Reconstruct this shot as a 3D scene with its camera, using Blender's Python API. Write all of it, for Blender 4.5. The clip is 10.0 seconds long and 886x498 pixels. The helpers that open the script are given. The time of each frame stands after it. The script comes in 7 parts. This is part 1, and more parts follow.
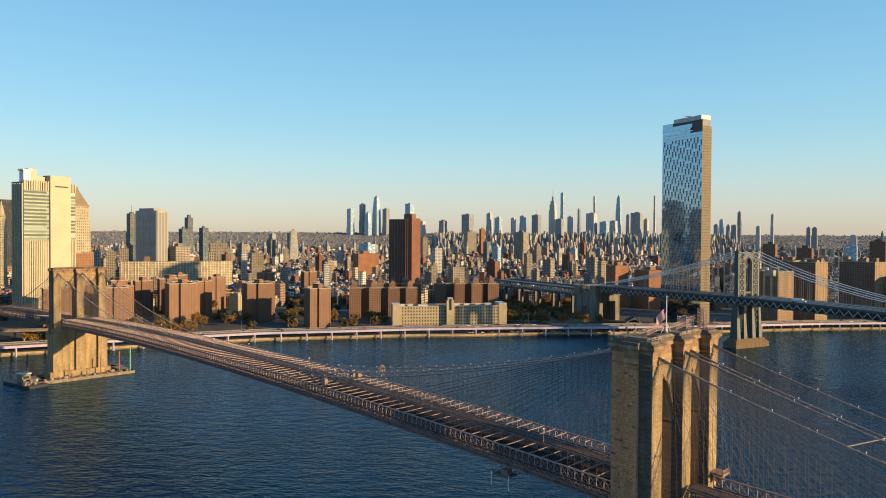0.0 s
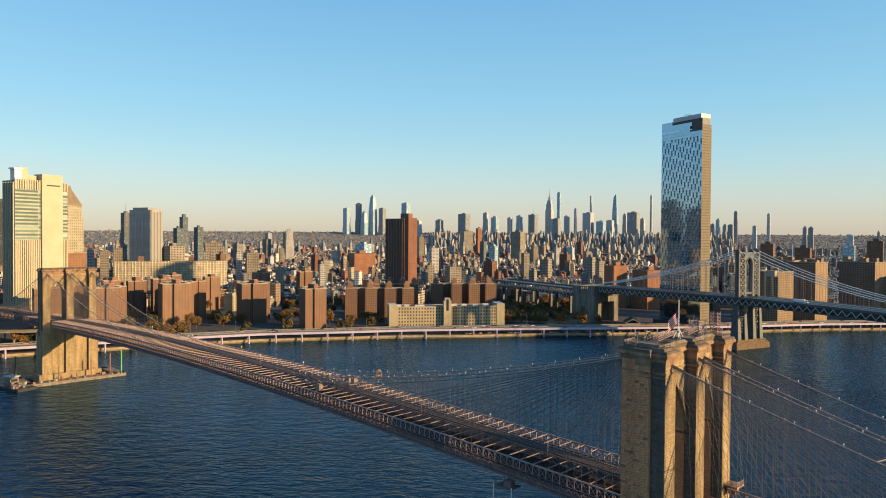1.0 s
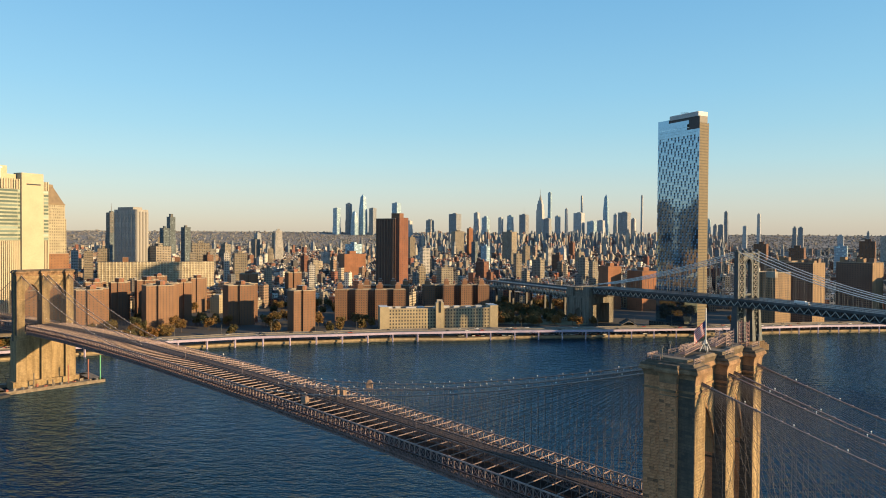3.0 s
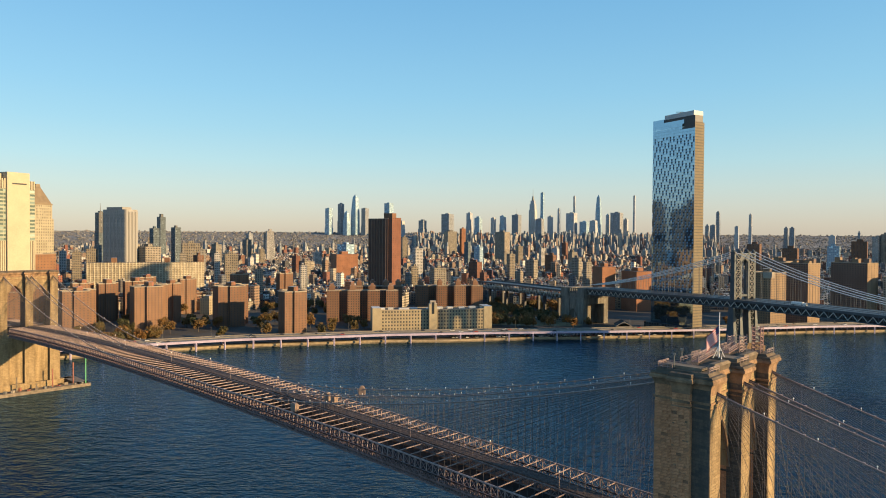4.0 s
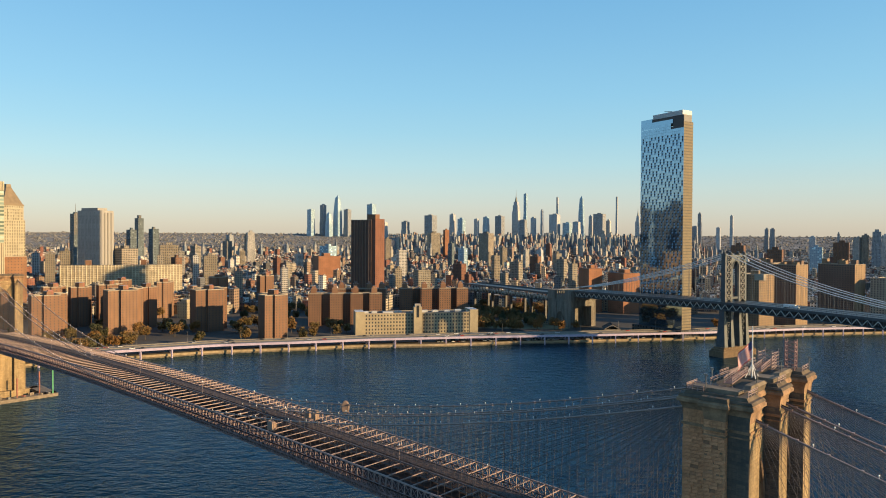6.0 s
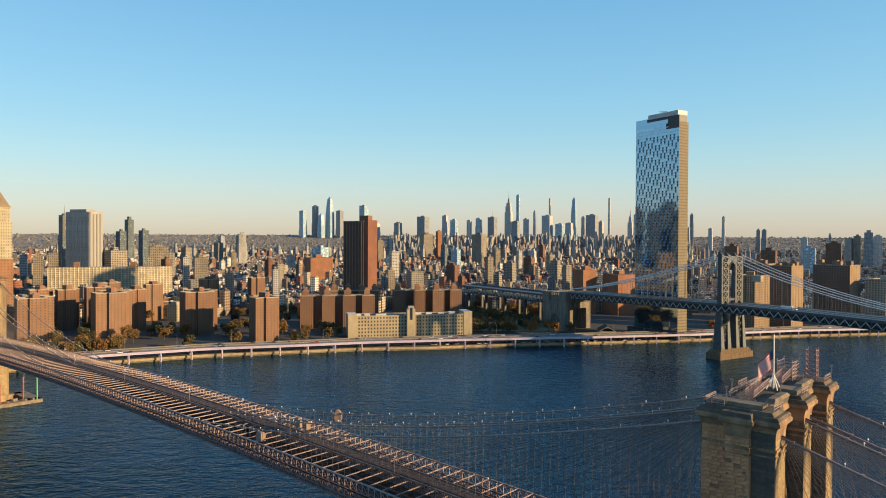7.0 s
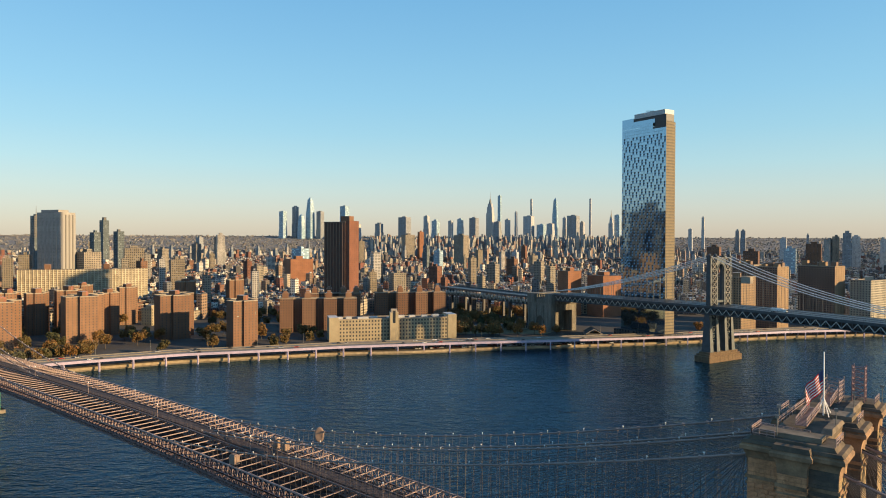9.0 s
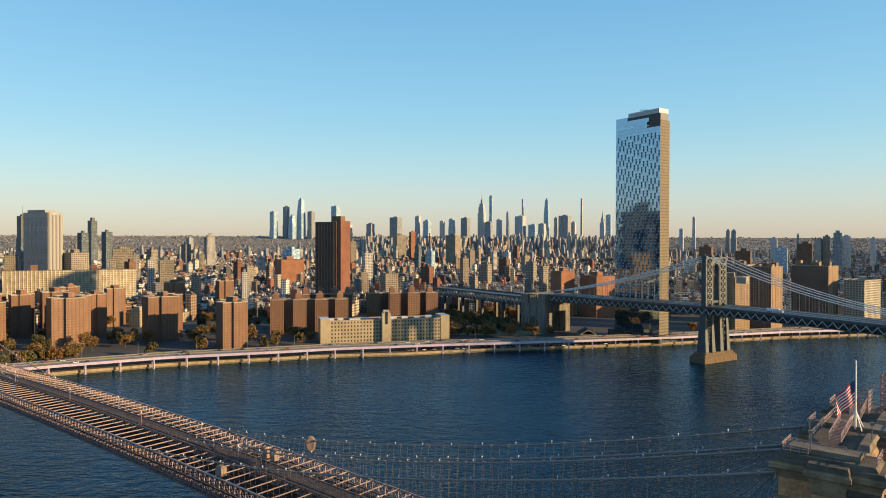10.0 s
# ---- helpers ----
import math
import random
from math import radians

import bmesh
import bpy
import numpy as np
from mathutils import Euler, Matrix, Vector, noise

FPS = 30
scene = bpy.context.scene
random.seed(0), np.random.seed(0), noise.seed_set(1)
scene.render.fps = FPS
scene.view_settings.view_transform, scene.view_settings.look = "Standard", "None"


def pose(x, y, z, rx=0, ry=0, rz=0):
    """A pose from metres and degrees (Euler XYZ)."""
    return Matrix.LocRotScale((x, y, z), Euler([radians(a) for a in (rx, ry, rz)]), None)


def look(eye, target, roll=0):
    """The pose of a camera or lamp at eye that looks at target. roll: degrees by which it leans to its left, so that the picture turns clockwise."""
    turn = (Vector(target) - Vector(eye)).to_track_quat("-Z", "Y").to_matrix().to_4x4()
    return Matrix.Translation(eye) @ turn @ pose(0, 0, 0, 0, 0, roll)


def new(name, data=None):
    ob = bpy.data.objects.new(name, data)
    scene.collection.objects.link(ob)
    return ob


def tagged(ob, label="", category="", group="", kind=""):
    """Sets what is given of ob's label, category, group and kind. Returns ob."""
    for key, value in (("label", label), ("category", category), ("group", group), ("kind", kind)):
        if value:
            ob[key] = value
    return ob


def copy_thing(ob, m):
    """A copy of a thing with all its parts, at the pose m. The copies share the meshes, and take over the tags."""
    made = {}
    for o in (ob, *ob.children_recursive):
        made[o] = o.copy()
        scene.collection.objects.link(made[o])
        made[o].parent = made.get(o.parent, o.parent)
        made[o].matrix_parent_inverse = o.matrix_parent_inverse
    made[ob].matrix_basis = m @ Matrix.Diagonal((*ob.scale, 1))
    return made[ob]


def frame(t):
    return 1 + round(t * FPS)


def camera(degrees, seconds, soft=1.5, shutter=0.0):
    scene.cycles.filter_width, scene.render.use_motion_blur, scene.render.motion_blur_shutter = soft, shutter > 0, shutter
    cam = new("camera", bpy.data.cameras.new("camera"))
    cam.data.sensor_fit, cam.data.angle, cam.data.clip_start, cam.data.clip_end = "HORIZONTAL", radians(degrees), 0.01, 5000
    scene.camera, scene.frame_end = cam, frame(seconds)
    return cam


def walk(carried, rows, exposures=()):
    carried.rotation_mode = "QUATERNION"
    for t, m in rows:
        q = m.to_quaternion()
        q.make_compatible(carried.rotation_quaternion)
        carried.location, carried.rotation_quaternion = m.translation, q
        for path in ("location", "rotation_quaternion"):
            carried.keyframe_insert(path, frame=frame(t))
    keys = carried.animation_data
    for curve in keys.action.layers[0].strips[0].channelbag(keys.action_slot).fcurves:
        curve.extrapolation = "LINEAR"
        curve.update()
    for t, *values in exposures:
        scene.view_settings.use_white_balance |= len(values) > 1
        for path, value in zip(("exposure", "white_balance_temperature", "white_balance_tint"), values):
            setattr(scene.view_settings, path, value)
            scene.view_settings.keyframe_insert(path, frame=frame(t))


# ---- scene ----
cam = camera(65.69, 10.0, soft=1.0)
# camera path: seconds, eye, target, roll
PATH = [
    (0, (88.46, -170.94, 109.15), (17.276, -100.725, 107.390), 0.37),
    (1, (81.01, -165.03, 109.40), (10.212, -94.430, 107.571), 0.39),
    (2, (73.55, -159.12, 109.52), (3.195, -88.078, 107.686), 0.35),
    (2.5, (69.84, -156.11, 109.56), (-0.273, -84.836, 107.739), 0.37),
    (4, (58.78, -147.00, 109.56), (-10.223, -74.642, 107.793), 0.38),
    (4.5, (55.06, -143.99, 109.60), (-13.512, -71.216, 107.854), 0.37),
    (5, (51.31, -141.04, 109.69), (-16.764, -67.804, 107.952), 0.40),
    (5.5, (47.70, -138.15, 109.84), (-19.886, -64.467, 108.172), 0.37),
    (7, (37.26, -129.57, 110.14), (-29.084, -54.760, 108.752), 0.27),
    (7.5, (33.83, -126.74, 110.23), (-32.033, -51.508, 108.899), 0.23),
    (8, (30.41, -123.98, 110.35), (-34.927, -48.291, 109.057), 0.21),
    (8.5, (27.00, -121.29, 110.52), (-37.784, -45.121, 109.212), 0.19),
    (9, (23.67, -118.62, 110.64), (-40.576, -42.002, 109.364), 0.21),
    (9.5, (20.41, -115.94, 110.69), (-43.301, -38.870, 109.425), 0.19),
    (10, (17.20, -113.23, 110.66), (-46.074, -35.803, 109.408), 0.15),
]
walk(cam, [(t, look(eye, target, roll)) for t, eye, target, roll in PATH], exposures=[(0, 1.15, 7400, 10), (10, 1.15, 7400, 10)])

# ---- light ----
SUN_AZ, SUN_EL = radians(19), radians(13.0)
SUN_DIR = Vector((math.cos(SUN_AZ) * math.cos(SUN_EL), math.sin(SUN_AZ) * math.cos(SUN_EL), math.sin(SUN_EL)))
world = bpy.data.worlds.new("sky")
scene.world = world
world.use_nodes = True
wn = world.node_tree
sky = wn.nodes.new("ShaderNodeTexSky")
sky.sky_type = "NISHITA"
sky.sun_disc = False
sky.sun_elevation = SUN_EL
sky.sun_rotation = math.atan2(SUN_DIR.x, SUN_DIR.y)
sky.altitude = 100
sky.air_density = 1.0
sky.dust_density = 0.3
sky.ozone_density = 3.0
wn.nodes["Background"].inputs["Strength"].default_value = 0.099
dirn = wn.nodes.new("ShaderNodeTexCoord")
sepw = wn.nodes.new("ShaderNodeSeparateXYZ")
wn.links.new(dirn.outputs["Generated"], sepw.inputs[0])
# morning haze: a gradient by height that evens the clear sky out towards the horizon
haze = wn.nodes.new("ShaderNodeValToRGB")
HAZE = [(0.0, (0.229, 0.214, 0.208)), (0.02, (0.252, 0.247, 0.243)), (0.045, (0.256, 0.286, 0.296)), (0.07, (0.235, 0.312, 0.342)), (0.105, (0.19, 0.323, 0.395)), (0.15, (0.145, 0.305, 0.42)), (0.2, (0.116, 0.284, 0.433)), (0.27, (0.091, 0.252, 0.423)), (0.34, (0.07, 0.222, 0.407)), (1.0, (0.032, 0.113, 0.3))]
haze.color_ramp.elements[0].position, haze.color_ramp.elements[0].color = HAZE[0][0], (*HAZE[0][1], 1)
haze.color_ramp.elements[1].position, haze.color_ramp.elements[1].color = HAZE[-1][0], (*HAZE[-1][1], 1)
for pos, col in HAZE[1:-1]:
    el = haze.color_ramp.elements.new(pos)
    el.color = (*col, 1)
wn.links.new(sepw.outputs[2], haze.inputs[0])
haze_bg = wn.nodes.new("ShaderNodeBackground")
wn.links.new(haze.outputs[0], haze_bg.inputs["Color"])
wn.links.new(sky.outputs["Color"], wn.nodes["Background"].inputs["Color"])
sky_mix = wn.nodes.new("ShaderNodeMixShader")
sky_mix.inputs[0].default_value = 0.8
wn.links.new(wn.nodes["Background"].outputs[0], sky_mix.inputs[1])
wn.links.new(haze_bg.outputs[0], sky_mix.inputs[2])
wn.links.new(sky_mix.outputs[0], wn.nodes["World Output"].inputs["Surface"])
sun_data = bpy.data.lights.new("sun", "SUN")
sun_data.energy = 3.9
sun_data.angle = radians(0.6)
sun_data.color = (1.0, 0.73, 0.41)
sun = new("sun", sun_data)
sun.matrix_world = look(SUN_DIR * 1500, (0, 0, 0))


# ---- materials ----
def mat(name):
    m = bpy.data.materials.new(name)
    m.use_nodes = True
    nt = m.node_tree
    return m, nt, nt.nodes["Principled BSDF"]


def node(nt, kind, **inputs):
    n = nt.nodes.new(kind)
    for k, v in inputs.items():
        n.inputs[k.replace("_", " ")].default_value = v
    return n


def math_node(nt, op, a, b=None):
    n = nt.nodes.new("ShaderNodeMath")
    n.operation = op
    for i, v in enumerate((a, b)):
        if v is None:
            continue
        if isinstance(v, (int, float)):
            n.inputs[i].default_value = v
        else:
            nt.links.new(v, n.inputs[i])
    return n.outputs[0]


def ramp(nt, fac, stops, constant=False):
    n = nt.nodes.new("ShaderNodeValToRGB")
    e = n.color_ramp.elements
    n.color_ramp.interpolation = "CONSTANT" if constant else "LINEAR"
    e[0].position, e[0].color = stops[0][0], (*stops[0][1], 1)
    e[1].position, e[1].color = stops[-1][0], (*stops[-1][1], 1)
    for p, c in stops[1:-1]:
        s = e.new(p)
        s.color = (*c, 1)
    nt.links.new(fac, n.inputs[0])
    return n.outputs[0]


def mix(nt, fac, a, b, kind="MIX"):
    n = nt.nodes.new("ShaderNodeMix")
    n.data_type, n.blend_type = "RGBA", kind
    for i, v in ((0, fac), (6, a), (7, b)):
        if isinstance(v, (int, float)):
            n.inputs[i].default_value = v
        elif isinstance(v, tuple):
            n.inputs[i].default_value = (*v, 1)
        else:
            nt.links.new(v, n.inputs[i])
    return n.outputs[2]


def bump(nt, bsdf, height, strength=0.4, distance=0.1):
    n = nt.nodes.new("ShaderNodeBump")
    n.inputs["Strength"].default_value = strength
    n.inputs["Distance"].default_value = distance
    nt.links.new(height, n.inputs["Height"])
    nt.links.new(n.outputs[0], bsdf.inputs["Normal"])


def noise_of(nt, coord, scale, detail=4.0, rough=0.6):
    n = nt.nodes.new("ShaderNodeTexNoise")
    n.inputs["Scale"].default_value = scale
    n.inputs["Detail"].default_value = detail
    n.inputs["Roughness"].default_value = rough
    nt.links.new(coord, n.inputs["Vector"])
    return n.outputs["Fac"]


def plain(name, col, rough=0.7, metal=0.0, vary=0.25, scale=0.5, fine=6.0, bumpy=0.15):
    """A worn plain surface: colour broken up at two scales."""
    m, nt, b = mat(name)
    co = nt.nodes.new("ShaderNodeTexCoord").outputs["Object"]
    n1, n2 = noise_of(nt, co, scale), noise_of(nt, co, fine, 3.0)
    lo = tuple(c * (1 - vary) for c in col)
    hi = tuple(min(1, c * (1 + vary)) for c in col)
    c1 = ramp(nt, n1, [(0.3, lo), (0.7, hi)])
    c2 = ramp(nt, n2, [(0.3, (0.82, 0.82, 0.82)), (0.7, (1, 1, 1))])
    nt.links.new(mix(nt, 1.0, c1, c2, "MULTIPLY"), b.inputs["Base Color"])
    b.inputs["Roughness"].default_value = rough
    b.inputs["Metallic"].default_value = metal
    if bumpy:
        bump(nt, b, n2, bumpy, 0.05)
    return m


def facade(name, cols, bay=3.2, floor=3.2, wide=0.5, tall=0.5, glass=(0.03, 0.035, 0.045), by="Object", gloss=0.2, wall_rough=0.85, band=None):
    """A wall of storeys with window bays, laid out in metres along the wall."""
    m, nt, b = mat(name)
    uv = nt.nodes.new("ShaderNodeUVMap")
    sep = nt.nodes.new("ShaderNodeSeparateXYZ")
    nt.links.new(uv.outputs[0], sep.inputs[0])
    fu = math_node(nt, "FRACT", math_node(nt, "DIVIDE", sep.outputs[0], bay))
    fv = math_node(nt, "FRACT", math_node(nt, "DIVIDE", sep.outputs[1], floor))
    du = math_node(nt, "ABSOLUTE", math_node(nt, "SUBTRACT", fu, 0.5))
    dv = math_node(nt, "ABSOLUTE", math_node(nt, "SUBTRACT", fv, 0.5))
    mask = math_node(nt, "MULTIPLY", math_node(nt, "LESS_THAN", du, wide / 2), math_node(nt, "LESS_THAN", dv, tall / 2))
    if by == "Object":
        rnd = nt.nodes.new("ShaderNodeObjectInfo").outputs["Random"]
    else:
        rnd = nt.nodes.new("ShaderNodeNewGeometry").outputs["Random Per Island"]
    k = len(cols)
    wall = ramp(nt, rnd, [(i / k, c) for i, c in enumerate(cols)] + ([(1.0, cols[-1])] if k == 1 else []), True)
    n1 = noise_of(nt, uv.outputs[0], 0.06)
    n2 = noise_of(nt, uv.outputs[0], 1.3, 3.0)
    wall = mix(nt, 1.0, wall, ramp(nt, n1, [(0.3, (0.72, 0.72, 0.72)), (0.7, (1.1, 1.1, 1.1))]), "MULTIPLY")
    wall = mix(nt, 1.0, wall, ramp(nt, n2, [(0.3, (0.85, 0.85, 0.85)), (0.7, (1.08, 1.08, 1.08))]), "MULTIPLY")
    # panes differ one from the next
    cell = nt.nodes.new("ShaderNodeTexWhiteNoise")
    comb = nt.nodes.new("ShaderNodeCombineXYZ")
    nt.links.new(math_node(nt, "FLOOR", math_node(nt, "DIVIDE", sep.outputs[0], bay)), comb.inputs[0])
    nt.links.new(math_node(nt, "FLOOR", math_node(nt, "DIVIDE", sep.outputs[1], floor)), comb.inputs[1])
    nt.links.new(rnd, comb.inputs[2])
    nt.links.new(comb.outputs[0], cell.inputs["Vector"])
    bright = tuple(min(1, g * 3 + 0.06) for g in glass)
    pane = ramp(nt, cell.outputs["Value"], [(0.0, glass), (0.75, glass), (1.0, bright)])
    nt.links.new(mix(nt, mask, wall, pane), b.inputs["Base Color"])
    r = math_node(nt, "SUBTRACT", wall_rough, math_node(nt, "MULTIPLY", mask, wall_rough - gloss))
    nt.links.new(r, b.inputs["Roughness"])
    bump(nt, b, math_node(nt, "SUBTRACT", n2, math_node(nt, "MULTIPLY", mask, 1.5)), 0.5, 0.25)
    return m


def masonry(name, col, col2, course=0.62, length=1.5, shade=0.0):
    """Coursed granite with recessed joints, tone by block, streaks."""
    m, nt, b = mat(name)
    uv = nt.nodes.new("ShaderNodeUVMap")
    br = nt.nodes.new("ShaderNodeTexBrick")
    br.inputs["Scale"].default_value = 1.0
    br.inputs["Brick Width"].default_value = length
    br.inputs["Row Height"].default_value = course
    br.inputs["Mortar Size"].default_value = 0.035
    br.inputs["Color1"].default_value = (*col, 1)
    br.inputs["Color2"].default_value = (*col2, 1)
    br.inputs["Mortar"].default_value = (*[c * 0.68 for c in col], 1)
    nt.links.new(uv.outputs[0], br.inputs["Vector"])
    mp = nt.nodes.new("ShaderNodeMapping")
    mp.inputs["Scale"].default_value = (0.35, 0.05, 1)
    nt.links.new(uv.outputs[0], mp.inputs["Vector"])
    streak = noise_of(nt, mp.outputs[0], 1.0, 5.0)
    fine = noise_of(nt, uv.outputs[0], 2.2, 5.0)
    c = mix(nt, 1.0, br.outputs["Color"], ramp(nt, streak, [(0.32, (0.55, 0.53, 0.5)), (0.62, (1.05, 1.05, 1.05))]), "MULTIPLY")
    c = mix(nt, 1.0, c, ramp(nt, fine, [(0.3, (0.7, 0.7, 0.7)), (0.65, (1.1, 1.1, 1.1))]), "MULTIPLY")
    # even darkening that puts shade into the stone's colour
    if shade:
        c = mix(nt, shade, c, (0.055, 0.055, 0.055))
    nt.links.new(c, b.inputs["Base Color"])
    b.inputs["Roughness"].default_value = 0.9
    h = math_node(nt, "SUBTRACT", fine, math_node(nt, "MULTIPLY", br.outputs["Fac"], 0.8))
    bump(nt, b, h, 0.7, 0.2)
    return m


GRANITE = masonry("granite", (0.4, 0.29, 0.16), (0.31, 0.22, 0.12))
GRANITE_PIER = masonry("pier_granite", (0.2, 0.13, 0.075), (0.15, 0.1, 0.06))
GRANITE_GREY = masonry("granite_grey", (0.24, 0.215, 0.18), (0.18, 0.165, 0.14))
# warm copy of the granite: bounced light put into its colour
GRANITE_LIT = masonry("granite_lit", (0.66, 0.31, 0.15), (0.52, 0.24, 0.12))
# dark copy of the granite, with shade in its colour
GRANITE_SHADED = masonry("granite_shaded", (0.2, 0.15, 0.1), (0.1, 0.08, 0.062), shade=0.4)
GRANITE_TRIM = plain("granite_trim", (0.24, 0.145, 0.082), 0.85, vary=0.65, scale=0.35, fine=3.0, bumpy=0.4)
GRANITE_ROOF = plain("granite_roof", (0.1, 0.075, 0.052), 0.9, vary=0.5, scale=0.35, fine=2.5, bumpy=0.3)
GRANITE_ROOF_PALE = plain("granite_roof_pale", (0.16, 0.125, 0.09), 0.9, vary=0.4, scale=0.5, fine=2.5, bumpy=0.3)
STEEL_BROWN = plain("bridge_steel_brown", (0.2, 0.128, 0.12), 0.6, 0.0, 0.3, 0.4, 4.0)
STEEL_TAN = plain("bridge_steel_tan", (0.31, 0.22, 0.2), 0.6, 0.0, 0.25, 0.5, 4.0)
CABLE_MAT = plain("cable_wrap", (0.26, 0.185, 0.16), 0.5, 0.0, 0.2, 0.8, 6.0)
WIRE_MAT = plain("wire_rope", (0.1, 0.085, 0.083), 0.6, 0.0, 0.2, 0.8, 6.0)
ASPHALT = plain("asphalt", (0.045, 0.032, 0.03), 0.95, 0.0, 0.3, 0.15, 3.0)
PLANK = plain("promenade_plank", (0.11, 0.082, 0.074), 0.95, 0.0, 0.4, 0.7, 5.0)
SCAFFOLD_PAINT = plain("scaffold_paint", (0.27, 0.15, 0.135), 0.6, 0.0, 0.2, 0.5, 4.0)
for _m in (ASPHALT, PLANK):
    _m.node_tree.nodes["Principled BSDF"].inputs["Specular IOR Level"].default_value = 0.1
STEEL_BLUE = plain("bridge_steel_blue", (0.046, 0.06, 0.07), 0.5, 0.0, 0.3, 0.2, 2.0)
STEEL_PALE = plain("bridge_steel_pale", (0.17, 0.165, 0.15), 0.5, 0.0, 0.2, 0.2, 2.0)
LILAC = plain("lilac_paint", (0.42, 0.35, 0.45), 0.55, 0.0, 0.15, 0.3, 2.0)
CONCRETE = plain("concrete", (0.2, 0.175, 0.145), 0.85, 0.0, 0.25, 0.2, 2.0)
SEAWALL = plain("seawall_stone", (0.16, 0.13, 0.095), 0.9, 0.0, 0.35, 0.25, 1.5)
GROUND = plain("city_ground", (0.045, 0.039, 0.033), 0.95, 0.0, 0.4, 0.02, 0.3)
ROOF_DARK = plain("roof_tar", (0.045, 0.043, 0.042), 0.9, 0.0, 0.4, 0.1, 1.0)
ROOF_PALE = plain("roof_pale", (0.5, 0.49, 0.47), 0.8, 0.0, 0.25, 0.1, 1.0)
PARAPET = plain("parapet_stone", (0.32, 0.27, 0.21), 0.8, 0.0, 0.2, 0.2, 2.0)
WHITE = plain("white_paint", (0.75, 0.74, 0.72), 0.5, 0.0, 0.08, 0.5, 4.0)
def cloth_mat(name, col):
    """Thin flag cloth that lets some light through."""
    m = plain(name, col, 0.8, 0.0, 0.15, 0.8, 5.0)
    nt = m.node_tree
    tl = node(nt, "ShaderNodeBsdfTranslucent", Color=(*col, 1))
    mx = node(nt, "ShaderNodeMixShader", Fac=0.4)
    nt.links.new(nt.nodes["Principled BSDF"].outputs[0], mx.inputs[1])
    nt.links.new(tl.outputs[0], mx.inputs[2])
    nt.links.new(mx.outputs[0], nt.nodes["Material Output"].inputs["Surface"])
    return m


RED = cloth_mat("red_cloth", (0.62, 0.02, 0.035))
WHITE_CLOTH = cloth_mat("white_cloth", (0.85, 0.84, 0.82))
CANTON = cloth_mat("blue_cloth", (0.09, 0.1, 0.22))
TIMBER = plain("weathered_timber", (0.2, 0.16, 0.12), 0.9, 0.0, 0.4, 0.4, 3.0)
BARK = plain("bark", (0.11, 0.085, 0.065), 0.95, 0.0, 0.3, 0.6, 5.0)
RUST = plain("red_oxide", (0.27, 0.1, 0.07), 0.75, 0.0, 0.3, 0.4, 3.0)
PALE_CABLE = plain("pale_cable", (0.75, 0.72, 0.68), 0.5, 0.0, 0.15, 0.3, 2.0)
QUAY = plain("quay_edge_stone", (0.33, 0.25, 0.155), 0.9, 0.0, 0.3, 0.25, 1.5)
GREEN_POLE = plain("green_paint", (0.12, 0.42, 0.2), 0.5, 0.0, 0.15, 0.5, 3.0)
DARK_METAL = plain("dark_metal", (0.05, 0.05, 0.055), 0.5, 0.3, 0.2, 0.5, 3.0)
GLASS_DARK, _nt, _b = mat("window_glass")
_b.inputs["Base Color"].default_value = (0.025, 0.03, 0.035, 1)
_b.inputs["Roughness"].default_value = 0.3
_b.inputs["Specular IOR Level"].default_value = 0.15
HOUSE_GLASS = plain("curtained_window", (0.036, 0.034, 0.036), 0.35, 0.0, 0.6, 0.35, 1.2, 0)
LAMP_GLASS = plain("lamp_globe", (0.8, 0.78, 0.74), 0.3, 0.0, 0.05, 1.0, 4.0, 0)


def leaves(name, a, c, d):
    m, nt, b = mat(name)
    rnd = nt.nodes.new("ShaderNodeNewGeometry").outputs["Random Per Island"]
    ob = nt.nodes.new("ShaderNodeObjectInfo").outputs["Random"]
    tone = ramp(nt, rnd, [(0.0, a), (0.5, c), (1.0, d)])
    shift = ramp(nt, ob, [(0.0, (0.7, 0.8, 0.7)), (0.5, (1.0, 1.0, 1.0)), (1.0, (1.45, 1.05, 0.75))])
    nt.links.new(mix(nt, 1.0, tone, shift, "MULTIPLY"), b.inputs["Base Color"])
    b.inputs["Roughness"].default_value = 0.8
    return m


LEAF_AUTUMN = leaves("autumn_leaves", (0.135, 0.072, 0.024), (0.165, 0.098, 0.03), (0.105, 0.085, 0.028))
LEAF_GREEN = leaves("green_leaves", (0.045, 0.052, 0.02), (0.06, 0.062, 0.024), (0.085, 0.072, 0.028))

# water: dark blue-green, short wind ripples in gusts over a long swell
WATER, _nt, _b = mat("river_water")
_co = _nt.nodes.new("ShaderNodeTexCoord").outputs["Object"]
_rot = _nt.nodes.new("ShaderNodeMapping")
_rot.inputs["Rotation"].default_value = (0, 0, radians(-38))
_nt.links.new(_co, _rot.inputs["Vector"])
_mp = _nt.nodes.new("ShaderNodeMapping")
_mp.inputs["Scale"].default_value = (0.58, 1.0, 1.0)
_nt.links.new(_rot.outputs[0], _mp.inputs["Vector"])
_rip = noise_of(_nt, _mp.outputs[0], 0.5, 2.0, 0.55)
_chop = noise_of(_nt, _mp.outputs[0], 0.17, 1.0, 0.5)
_gust = noise_of(_nt, _co, 0.011, 3.0)
_big = noise_of(_nt, _co, 0.006, 3.0)
_b.inputs["Roughness"].default_value = 0.5
_b.inputs["Specular IOR Level"].default_value = 0.0
